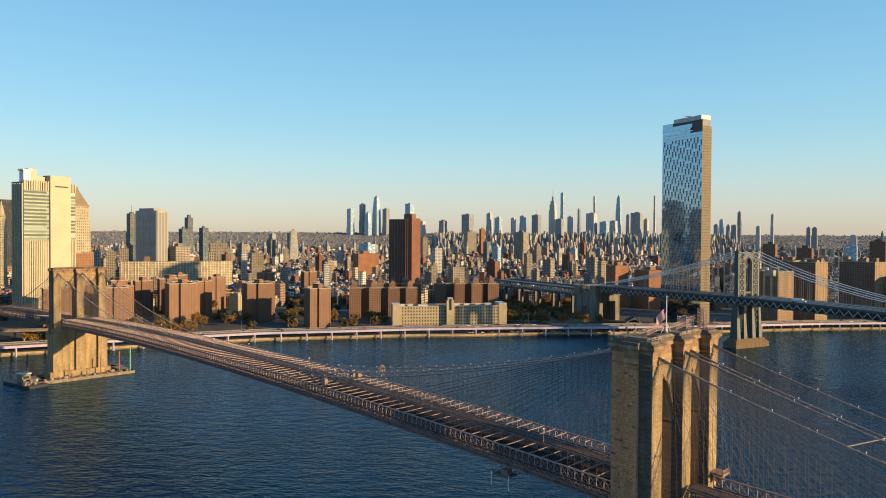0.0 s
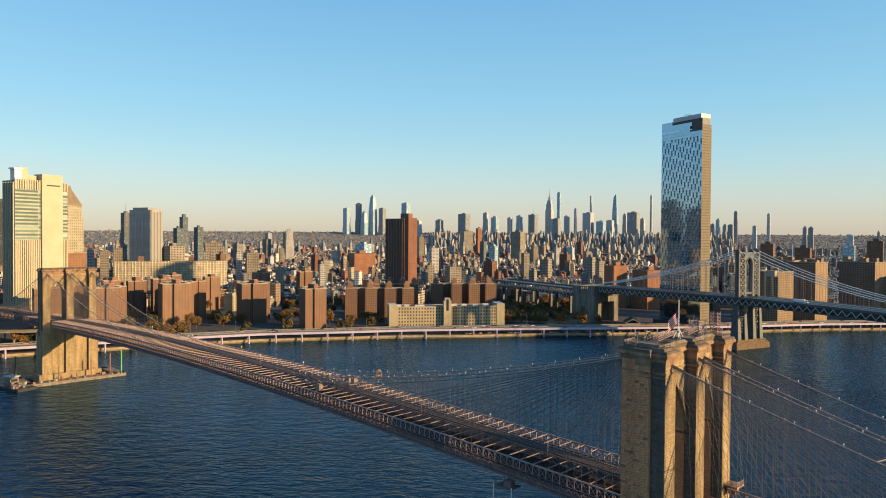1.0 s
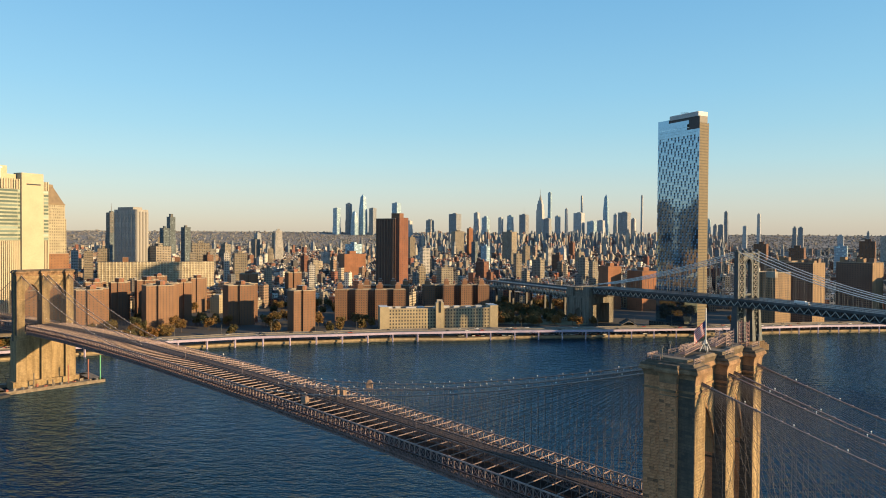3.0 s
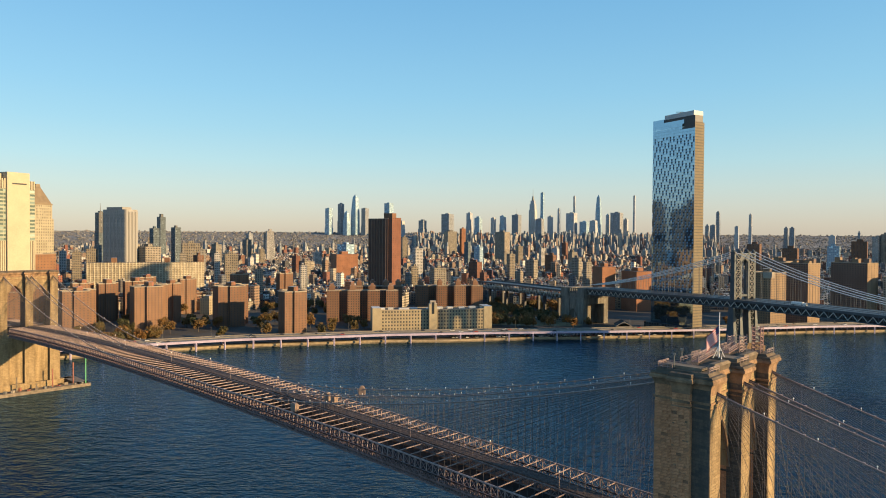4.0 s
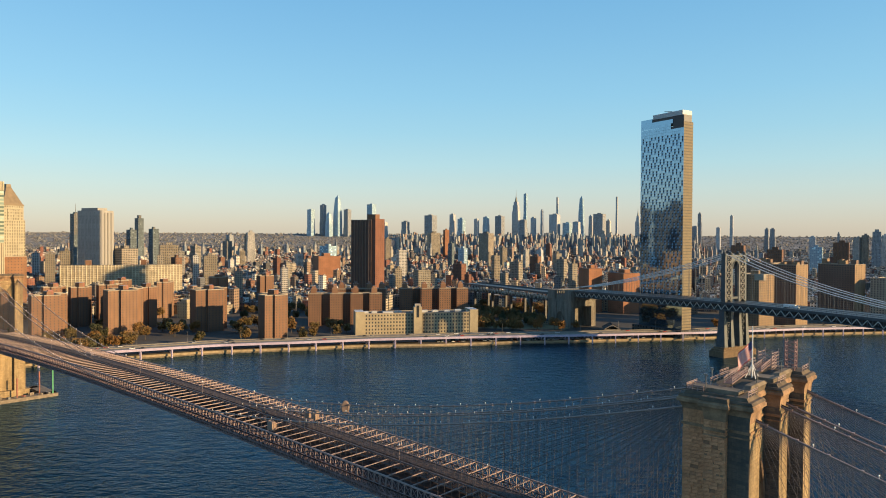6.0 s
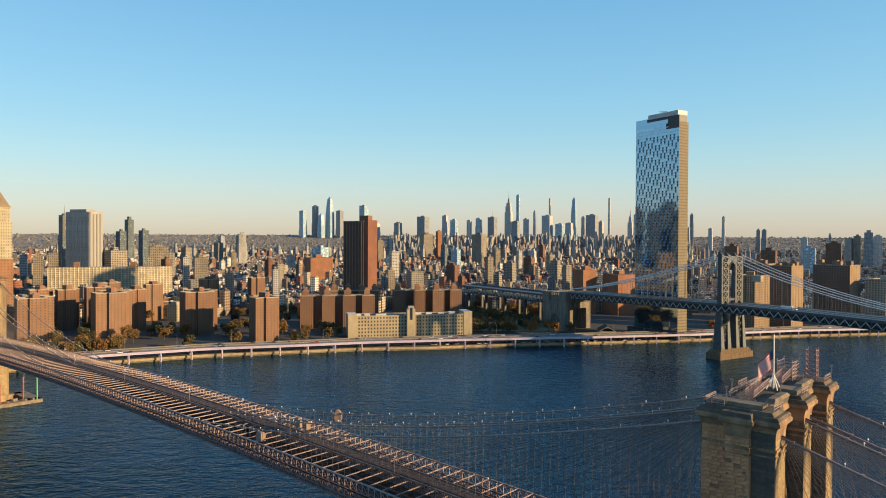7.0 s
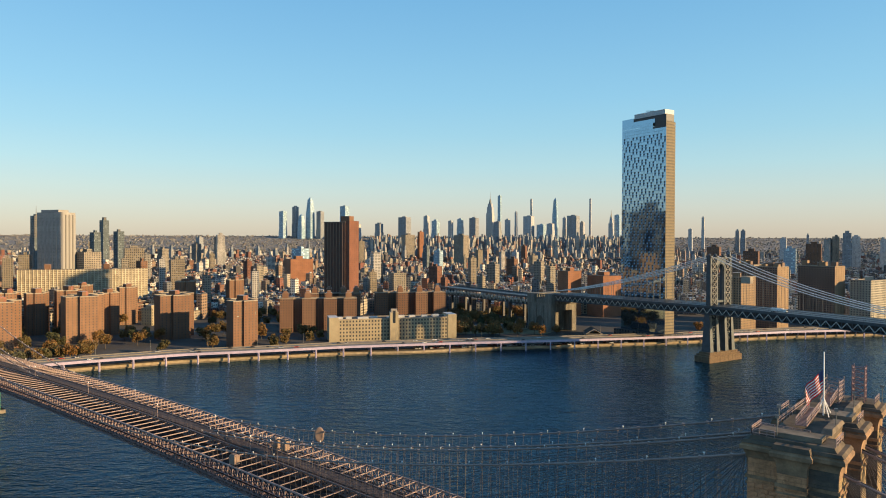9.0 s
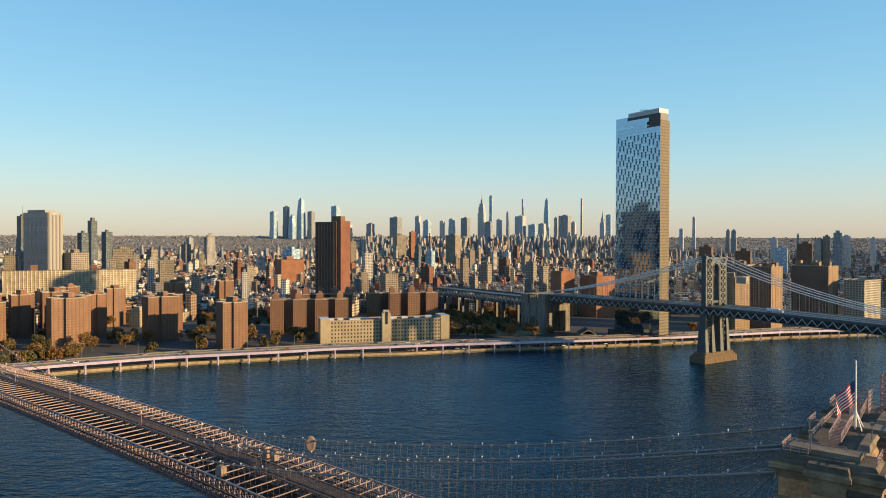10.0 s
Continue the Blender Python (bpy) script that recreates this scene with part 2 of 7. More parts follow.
_nt.links.new(ramp(_nt, _big, [(0.3, (0.003, 0.014, 0.026)), (0.7, (0.006, 0.023, 0.04))]), _b.inputs["Base Color"])
_amp = math_node(_nt, "ADD", math_node(_nt, "MULTIPLY", _gust, 1.7), -0.05)
_hgt = math_node(_nt, "ADD", math_node(_nt, "MULTIPLY", _rip, _amp), math_node(_nt, "MULTIPLY", _chop, 1.3))
_bump = _nt.nodes.new("ShaderNodeBump")
_bump.inputs["Strength"].default_value = 1.0
_bump.inputs["Distance"].default_value = 1.1
_nt.links.new(_hgt, _bump.inputs["Height"])
_gloss = _nt.nodes.new("ShaderNodeBsdfGlossy")
_gloss.inputs["Color"].default_value = (0.4, 0.65, 0.85, 1)
_gloss.inputs["Roughness"].default_value = 0.12
_fres = _nt.nodes.new("ShaderNodeFresnel")
_fres.inputs["IOR"].default_value = 1.3
_nt.links.new(_bump.outputs[0], _gloss.inputs["Normal"])
_nt.links.new(_bump.outputs[0], _fres.inputs["Normal"])
_mixs = _nt.nodes.new("ShaderNodeMixShader")
_nt.links.new(_fres.outputs[0], _mixs.inputs[0])
_nt.links.new(_b.outputs[0], _mixs.inputs[1])
_nt.links.new(_gloss.outputs[0], _mixs.inputs[2])
_nt.links.new(_mixs.outputs[0], _nt.nodes["Material Output"].inputs["Surface"])

BRICK_COLS = [(0.19, 0.096, 0.056), (0.215, 0.112, 0.066), (0.175, 0.088, 0.052), (0.23, 0.124, 0.074)]
F_BRICK = facade("brick_wall", BRICK_COLS, 3.0, 2.8, 0.0, 0.0)
F_CITY = facade("city_walls", [(0.175, 0.0736, 0.046), (0.285, 0.244, 0.184), (0.386, 0.359, 0.313), (0.193, 0.092, 0.057), (0.166, 0.161, 0.156), (0.423, 0.396, 0.35), (0.221, 0.147, 0.101), (0.0828, 0.0764, 0.0736), (0.515, 0.497, 0.46), (0.248, 0.221, 0.189), (0.221, 0.081, 0.0524), (0.092, 0.0902, 0.092), (0.322, 0.262, 0.189), (0.166, 0.189, 0.189), (0.138, 0.11, 0.092), (0.11, 0.092, 0.0828)], 3.0, 3.4, 0.42, 0.5, by="Island")
F_CITY_B = facade("loft_walls", [(0.272, 0.178, 0.119), (0.544, 0.51, 0.442), (0.204, 0.085, 0.0553), (0.374, 0.315, 0.238), (0.145, 0.145, 0.149), (0.425, 0.365, 0.281), (0.272, 0.102, 0.0638), (0.085, 0.0808, 0.0808), (0.629, 0.603, 0.552)], 4.2, 3.9, 0.55, 0.5, by="Island")
F_TOWER = facade("tower_walls", [(0.343, 0.304, 0.257), (0.172, 0.187, 0.203), (0.39, 0.343, 0.281), (0.156, 0.179, 0.203), (0.281, 0.179, 0.125), (0.234, 0.25, 0.265), (0.437, 0.398, 0.335), (0.234, 0.117, 0.078), (0.109, 0.125, 0.148), (0.312, 0.289, 0.265)], 3.6, 3.8, 0.5, 0.55, by="Island", gloss=0.1, glass=(0.1, 0.13, 0.16))


# ---- mesh helpers ----
class MB:
    """Collects faces with wall coordinates in metres, then makes one mesh."""

    def __init__(self):
        self.v, self.f, self.m, self.uv = [], [], [], []

    def face(self, ids, m=0, uv=None):
        self.f.append(ids)
        self.m.append(m)
        self.uv.extend(uv if uv else [(0.0, 0.0)] * len(ids))

    def quad(self, a, b, c, d, m=0, uv=None):
        i = len(self.v)
        self.v += [tuple(a), tuple(b), tuple(c), tuple(d)]
        self.face((i, i + 1, i + 2, i + 3), m, uv)

    def prism(self, pts, z0, z1, m=0, mtop=None, cap=True, u0=0.0, bottom=False, taper=1.0):
        """A plan (anticlockwise) raised from z0 to z1; taper draws the top in."""
        n, i = len(pts), len(self.v)
        cx, cy = sum(p[0] for p in pts) / n, sum(p[1] for p in pts) / n
        self.v += [(p[0], p[1], z0) for p in pts]
        self.v += [(cx + (p[0] - cx) * taper, cy + (p[1] - cy) * taper, z1) for p in pts]
        u = u0
        for k in range(n):
            j = (k + 1) % n
            ln = math.hypot(pts[j][0] - pts[k][0], pts[j][1] - pts[k][1])
            self.face((i + k, i + j, i + n + j, i + n + k), m, [(u, z0), (u + ln, z0), (u + ln, z1), (u, z1)])
            u += ln
        if cap:
            self.face(tuple(range(i + n, i + 2 * n)), m if mtop is None else mtop, [(p[0], p[1]) for p in pts] if mtop is None else None)
        if bottom:
            self.face(tuple(range(i + n - 1, i - 1, -1)), m)

    def box(self, cx, cy, z0, z1, w, d, yaw=0.0, m=0, mtop=None, bottom=False, taper=1.0):
        self.prism(rect(cx, cy, w, d, yaw), z0, z1, m, mtop, bottom=bottom, taper=taper)

    def beam(self, p, q, w, h=None, m=0):
        h = h or w
        p, q = Vector(p), Vector(q)
        d = q - p
        if d.length < 1e-6:
            return
        d.normalize()
        side = d.cross(Vector((0, 0, 1)))
        side = side.normalized() if side.length > 1e-4 else Vector((1, 0, 0))
        up = side.cross(d)
        i = len(self.v)
        for e in (p, q):
            for a, b in ((-1, -1), (1, -1), (1, 1), (-1, 1)):
                self.v.append(tuple(e + side * (a * w / 2) + up * (b * h / 2)))
        for k in range(4):
            j = (k + 1) % 4
            self.face((i + k, i + j, i + 4 + j, i + 4 + k), m)
        self.face((i + 3, i + 2, i + 1, i), m)
        self.face((i + 4, i + 5, i + 6, i + 7), m)

    def tube(self, pts, r, n=8, m=0):
        i, cnt = len(self.v), len(pts)
        for k, p in enumerate(pts):
            a, b = Vector(pts[max(0, k - 1)]), Vector(pts[min(cnt - 1, k + 1)])
            d = (b - a).normalized()
            side = d.cross(Vector((0, 0, 1)))
            side = side.normalized() if side.length > 1e-4 else Vector((1, 0, 0))
            up = side.cross(d)
            for s in range(n):
                t = 2 * math.pi * s / n
                rr = r[k] if isinstance(r, (list, tuple)) else r
                self.v.append(tuple(Vector(p) + side * (rr * math.cos(t)) + up * (rr * math.sin(t))))
        for k in range(cnt - 1):
            for s in range(n):
                t = (s + 1) % n
                self.face((i + k * n + s, i + k * n + t, i + (k + 1) * n + t, i + (k + 1) * n + s), m)
        self.face(tuple(range(i + n - 1, i - 1, -1)), m)
        self.face(tuple(range(i + (cnt - 1) * n, i + cnt * n)), m)

    def ring(self, pts, z, w, h, m=0, closed=True):
        """A rail of section w by h that follows pts without a break."""
        n, i = len(pts), len(self.v)
        for k, p in enumerate(pts):
            a = pts[k - 1] if closed or k else pts[k]
            b = pts[(k + 1) % n] if closed or k < n - 1 else pts[k]
            dx, dy = b[0] - a[0], b[1] - a[1]
            ln = math.hypot(dx, dy) or 1.0
            nx, ny = dy / ln, -dx / ln
            for o, dz in ((-0.5, -0.5), (0.5, -0.5), (0.5, 0.5), (-0.5, 0.5)):
                self.v.append((p[0] + nx * w * o, p[1] + ny * w * o, z + h * dz))
        for k in range(n if closed else n - 1):
            j = (k + 1) % n
            for s in range(4):
                t = (s + 1) % 4
                self.face((i + 4 * k + s, i + 4 * k + t, i + 4 * j + t, i + 4 * j + s), m)

    def mesh(self, name, mats):
        me = bpy.data.meshes.new(name)
        me.from_pydata(self.v, [], self.f)
        for x in mats:
            me.materials.append(x)
        me.polygons.foreach_set("material_index", self.m)
        layer = me.uv_layers.new(name="wall")
        layer.data.foreach_set("uv", np.array(self.uv, dtype=np.float32).ravel())
        me.update()
        return me


def rect(cx, cy, w, d, yaw=0.0):
    c, s = math.cos(radians(yaw)), math.sin(radians(yaw))
    return [(cx + c * x - s * y, cy + s * x + c * y) for x, y in ((-w / 2, -d / 2), (w / 2, -d / 2), (w / 2, d / 2), (-w / 2, d / 2))]


def part(name, mb, mats, parent=None, label="", kind="", at=None):
    """Links what mb holds as one mesh object, under parent if there is one."""
    data = mb if isinstance(mb, bpy.types.Mesh) else mb.mesh(name, mats if isinstance(mats, (list, tuple)) else [mats])
    ob = new(name, data)
    if parent:
        ob.parent = parent
    if at is not None:
        ob.matrix_basis = at if isinstance(at, Matrix) else Matrix.Translation(at)
    return tagged(ob, label, kind=kind)


def thing(name, label, category, at=(0, 0, 0), group="", kind=""):
    ob = new(name)
    ob.empty_display_size = 1.0
    ob.location = at
    return tagged(ob, label, category, group, kind)


def lerp(a, b, t):
    return tuple(x + (y - x) * t for x, y in zip(a, b))


def wall_grid(wall, glass, p0, p1, z0, z1, bay, floor, ww, wh, deep=0.22, sill=0.9):
    """A wall from p0 to p1 (outside on its right) with real openings and set-back panes."""
    ln = math.hypot(p1[0] - p0[0], p1[1] - p0[1])
    if ln < 1.0:
        return
    ux, uy = (p1[0] - p0[0]) / ln, (p1[1] - p0[1]) / ln
    nx, ny = uy, -ux
    nb, nf = max(1, round(ln / bay)), max(1, round((z1 - z0) / floor))
    bw, fh = ln / nb, (z1 - z0) / nf

    def P(u, z, o=0.0):
        return (p0[0] + ux * u - nx * o, p0[1] + uy * u - ny * o, z)

    def W(ua, ub, za, zb):
        wall.quad(P(ua, za), P(ub, za), P(ub, zb), P(ua, zb), 0, [(ua, za), (ub, za), (ub, zb), (ua, zb)])

    for k in range(nf):
        za = z0 + k * fh
        zs, zt = za + min(sill, fh * 0.3), za + min(sill, fh * 0.3) + wh
        W(0, ln, za, zs)
        W(0, ln, zt, za + fh)
        u = 0.0
        for j in range(nb):
            ua, ub = j * bw + (bw - ww) / 2, j * bw + (bw + ww) / 2
            W(u, ua, zs, zt)
            u = ub
            glass.quad(P(ua, zs, deep), P(ub, zs, deep), P(ub, zt, deep), P(ua, zt, deep))
            wall.quad(P(ua, zs, deep), P(ua, zs), P(ua, zt), P(ua, zt, deep))
            wall.quad(P(ub, zs), P(ub, zs, deep), P(ub, zt, deep), P(ub, zt))
            wall.quad(P(ua, zs), P(ub, zs), P(ub, zs, deep), P(ua, zs, deep))
        W(u, ln, zs, zt)


# ---- water and land ----
w = MB()
w.quad((-5200, -5200, 0), (5200, -5200, 0), (5200, 5200, 0), (-5200, 5200, 0))
tagged(part("water", w, WATER), "dark blue tidal river with wind ripples", "water", kind="structure")

# the Manhattan bank, from south to north
SHORE = [(-700, -420), (-650, -190), (-608, -13), (-567, 119), (-538, 194), (-493, 266), (-462, 320), (-400, 405), (-324, 498), (-247, 601), (-172, 720), (-95, 818), (60, 985), (420, 1220), (900, 1500), (1600, 2000)]


def shore(s):
    """The point s metres along the bank from its south end, and the way along it."""
    for a, b in zip(SHORE, SHORE[1:]):
        ln = math.hypot(b[0] - a[0], b[1] - a[1])
        if s <= ln:
            t = s / ln
            return a[0] + (b[0] - a[0]) * t, a[1] + (b[1] - a[1]) * t, (b[0] - a[0]) / ln, (b[1] - a[1]) / ln
        s -= ln
    return SHORE[-1][0], SHORE[-1][1], 0.8, 0.6


def bank(s, inland, z):
    x, y, tx, ty = shore(s)
    return (x - ty * inland, y + tx * inland, z)


def inland(x, y):
    """How far a place lies behind the bank (negative: in the river)."""
    best = 1e9
    val = -1.0
    for a, b in zip(SHORE, SHORE[1:]):
        dx, dy = b[0] - a[0], b[1] - a[1]
        ln2 = dx * dx + dy * dy
        t = max(0.0, min(1.0, ((x - a[0]) * dx + (y - a[1]) * dy) / ln2))
        px, py = a[0] + dx * t - x, a[1] + dy * t - y
        d = px * px + py * py
        if d < best:
            best = d
            val = math.sqrt(d) * (1 if dx * (y - a[1]) - dy * (x - a[0]) > 0 else -1)
    return val


def setback(s):
    """How far the river wall stands behind the outer columns of the highway."""
    return 8.0 - 8.0 * max(0.0, 1 - abs(s - 850) / 90)


VIEW = Vector((math.cos(radians(133)), math.sin(radians(133))))


def rise(x, y):
    """Height of the land: flat by the river, rising to a low plateau far inland."""
    d = (x - 50) * VIEW.x + (y + 140) * VIEW.y
    f = min(1.0, max(0.0, (d - 3650) / 1050))
    return 3.0 + 128.0 * f ** 1.15


g = MB()
WALL_S = [30.0 * k for k in range(0, 108)]
land = [bank(s, setback(s), 0)[:2] for s in WALL_S] + [(5200, 2600), (5200, 5200), (-5200, 5200), (-5200, -700)]
g.prism(land, -6, 3.0, 0, 1)
ACROSS = Vector((-VIEW.y, VIEW.x))
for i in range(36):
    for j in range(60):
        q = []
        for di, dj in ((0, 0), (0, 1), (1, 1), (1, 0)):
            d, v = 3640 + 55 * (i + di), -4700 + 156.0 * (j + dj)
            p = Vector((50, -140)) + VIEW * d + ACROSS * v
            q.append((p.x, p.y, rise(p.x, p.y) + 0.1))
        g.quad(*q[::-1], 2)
# the slope's streets are paler: distance haze put into their colour
tagged(part("ground", g, [SEAWALL, GROUND, plain("hazed_far_streets", (0.17, 0.165, 0.16), 0.95, 0.0, 0.35, 0.012, 0.08, 0)]), "flat dark city ground behind a stone river wall", "ground", kind="structure")

# ---- stone bridge towers ----
def arch_profile(half, spring, rise, n=9):
    """A pointed arch from the left springing over the crown to the right one."""
    r = (rise * rise + half * half) / (2 * half)
    pts = []
    for k in range(n + 1):
        a = math.asin(rise / r) * k / n
        pts.append((-half + r - r * math.cos(a), spring + r * math.sin(a)))
    return pts + [(-x, z) for x, z in reversed(pts[:-1])]


def stone_tower(x0, shaded_end, label, PX=5.9):
    """A granite tower with two pointed arches, buttresses and a stepped cornice."""
    t = thing("bridge_tower", label, "bridge tower", (x0, 0, 0), "stone bridge towers")
    HX, ROAD, TOP = 2.9, 38.0, 81.0
    openings = (-7.85, 7.85)
    half = 5.35
    # lower shaft up to the roadway, stepped in once
    b = MB()
    b.box(0, 0, -4, 6, 17.0, 42.6, 0, 0)
    b.box(0, 0, 6, ROAD, 10.4, 38.6, 0, 0)
    part("lower_shaft", b, GRANITE, t)
    for yy in (-15.8, 0.0, 15.8):
        b = MB()
        b.box(0, yy, -4, ROAD - 3, 15.2, 6.6, 0, 0)
        part("lower_buttress", b, GRANITE, t)
    # three deep piers between the openings
    spans = ((-18.2, -13.3), (-2.4, 2.4), (13.3, 18.2))
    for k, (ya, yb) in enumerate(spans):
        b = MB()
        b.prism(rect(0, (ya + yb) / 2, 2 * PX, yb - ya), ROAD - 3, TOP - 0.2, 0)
        ob = part("pier", b, [GRANITE, GRANITE_SHADED], t)
        # faces turned to -y get the dark granite, their shade painted in
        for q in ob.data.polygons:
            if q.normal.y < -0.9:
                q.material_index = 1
    # heads of the arches: spandrel wall cut to the pointed profile
    b = MB()
    for yc in openings:
        prof = arch_profile(half, 62.0, 12.0)
        for (ya, za), (yb, zb) in zip(prof, prof[1:]):
            for sx in (-1, 1):
                q = [(sx * HX, yc + ya, za), (sx * HX, yc + yb, zb), (sx * HX, yc + yb, TOP), (sx * HX, yc + ya, TOP)]
                uv = [(p[1], p[2]) for p in q]
                if sx < 0:
                    q, uv = q[::-1], uv[::-1]
                b.quad(*q, 0, uv)
            b.quad((-HX, yc + ya, za), (-HX, yc + yb, zb), (HX, yc + yb, zb), (HX, yc + ya, za), 0, [(0, ya), (0, yb), (6, yb), (6, ya)])
    part("arch_head", b, GRANITE, t)
    # moulded ring on both faces of each arch
    for yc in openings:
        for sx in (-1, 1):
            b = MB()
            prof = arch_profile(half + 0.1, 62.0, 12.2)
            b.tube([(sx * (HX + 0.1), yc + ya, za) for ya, za in prof], 0.34, 6)
            part("arch_ring", b, GRANITE_TRIM, t)
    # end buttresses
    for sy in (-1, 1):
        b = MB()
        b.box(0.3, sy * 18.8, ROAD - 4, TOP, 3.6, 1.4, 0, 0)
        ob = part("end_buttress", b, [GRANITE if shaded_end else GRANITE_LIT, GRANITE_SHADED], t)
        # the -y face is coloured dark as well, for its shade
        if shaded_end:
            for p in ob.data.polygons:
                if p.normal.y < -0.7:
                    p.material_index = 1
        # warm facing that carries bounced light in its colour
        if not shaded_end:
            b = MB()
            b.box(-3.53, sy * 18.27, ROAD, TOP, 4.0, 0.24, 0, 0)
            part("cleaned_panel", b, GRANITE_LIT, t, "granite facing toned warm for bounced light")
        # dark sheet over the recess beside the buttress, painted as its shade
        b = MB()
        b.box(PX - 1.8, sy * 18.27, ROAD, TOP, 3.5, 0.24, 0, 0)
        part("stained_panel", b, GRANITE_SHADED, t, "granite facing toned dark for shade")
    # jambs inside the arches, toned warm as if lit, with a dark ledge
    if not shaded_end:
        for yj in (-2.4, 13.3):
            b = MB()
            b.box(-0.1, yj - 0.03, ROAD, 66.0, 5.5, 0.1, 0, 0)
            part("cleaned_jamb", b, GRANITE_LIT, t, "granite jamb toned warm as if lit")
            b = MB()
            b.box(-0.1, yj - 0.1, 60.9, 61.3, 5.6, 0.3, 0, 0, bottom=True)
            part("ledge", b, GRANITE_ROOF, t)
    # string course and flaring cornice
    def ring(name, z0, z1, out, m):
        b = MB()
        b.box(0, 0, z0, z1, 2 * (HX + out), 36.4 + 2 * out, 0, 0, bottom=True)
        part(name, b, m, t)
        for yy in (-15.75, 0, 15.75):
            b = MB()
            b.box(0, yy, z0 - 0.003, z1 + 0.003, 2 * (PX + out), (5.1 if yy else 4.8) + 2 * out, 0, 0, bottom=True)
            part(name, b, m, t)
        for sy in (-1, 1):
            b = MB()
            b.box(0.3, sy * 18.8, z0 - 0.006, z1 + 0.006, 3.6 + 2 * out, 1.4 + 2 * out, 0, 0, bottom=True)
            part(name, b, m, t)
    ring("string_course", 77.85, 78.3, 0.2, GRANITE_TRIM)
    ring("string_course", 76.95, 77.2, 0.12, GRANITE_TRIM)

    def flare(x, y, w, d, lift):
        b = MB()
        prev = None
        for z, out in ((79.6, 0.01), (80.4, 0.05), (81.0, 0.14), (81.5, 0.3), (81.85, 0.5), (81.9, 0.8), (82.4, 0.82), (82.83, 0.45)):
            r = [(x + sx * (w / 2 + out), y + sy * (d / 2 + out), z + lift) for sx, sy in ((-1, -1), (1, -1), (1, 1), (-1, 1))]
            if prev:
                for k in range(4):
                    b.quad(prev[k], prev[(k + 1) % 4], r[(k + 1) % 4], r[k])
            prev = r
        b.quad(*prev)
        part("cornice", b, GRANITE_TRIM, t)

    flare(0, 0, 2 * HX, 36.4, 0.0)
    for yy in (-15.75, 0, 15.75):
        flare(0, yy, 2 * PX, 5.1 if yy else 4.8, 0.004)
    for sy in (-1, 1):
        flare(0.3, sy * 18.8, 3.6, 1.4, 0.008)
    for yy in (-15.75, 0, 15.75):
        b = MB()
        b.box(0, yy, 82.81, 83.25, 2 * PX + 1.4, 6.6, 0, 0, taper=0.95)
        b.box(0, yy, 83.25, 83.84, 2 * PX - 0.4, 5.4, 0, 0, taper=0.93)
        part("cap_stone", b, GRANITE_ROOF, t)
    for sy in (-1, 1):
        b = MB()
        b.box(0.3, sy * 18.6, 82.82, 83.5, 4.8, 3.0, 0, 0, taper=0.9)
        part("cap_stone", b, GRANITE_ROOF, t)
    b = MB()
    b.box(0, 0, 82.8, 84.0, 2 * HX + 1.0, 34.0, 0, 0)
    part("roof", b, GRANITE_ROOF, t)
    return t


bt = stone_tower(0.65, False, "weathered tan granite bridge tower with twin pointed arches", 5.65)
mt = stone_tower(-486.3, True, "granite bridge tower standing in the river, ends toned dark for shade")

# rough-faced blocks standing proud of the end face
rng = random.Random(4)
b = MB()
for k in range(120):
    z = 40 + 0.62 * rng.randrange(0, 56)
    xx = rng.uniform(-5.7, 1.9)
    yy = -19.45 if -1.4 < xx else -18.3
    s = rng.uniform(0.2, 0.42)
    b.box(xx, yy, z, z + 0.32, s * 1.3, 0.24, 0, 0)
part("rough_block", b, GRANITE_TRIM, bt, kind="stuff")



def railing(parent, pts, h=1.1, step=1.6, name="railing", m=None):
    b = MB()
    for p, q in zip(pts, pts[1:]):
        n = max(1, round((Vector(q) - Vector(p)).length / step))
        for k in range(n + 1):
            c = lerp(p, q, k / n)
            b.beam(c, (c[0], c[1], c[2] + h), 0.09)
        for hh in (0.45, 0.8, 1.0):
            b.beam((p[0], p[1], p[2] + h * hh), (q[0], q[1], q[2] + h * hh), 0.08)
    return part(name, b, m or STEEL_TAN, parent)


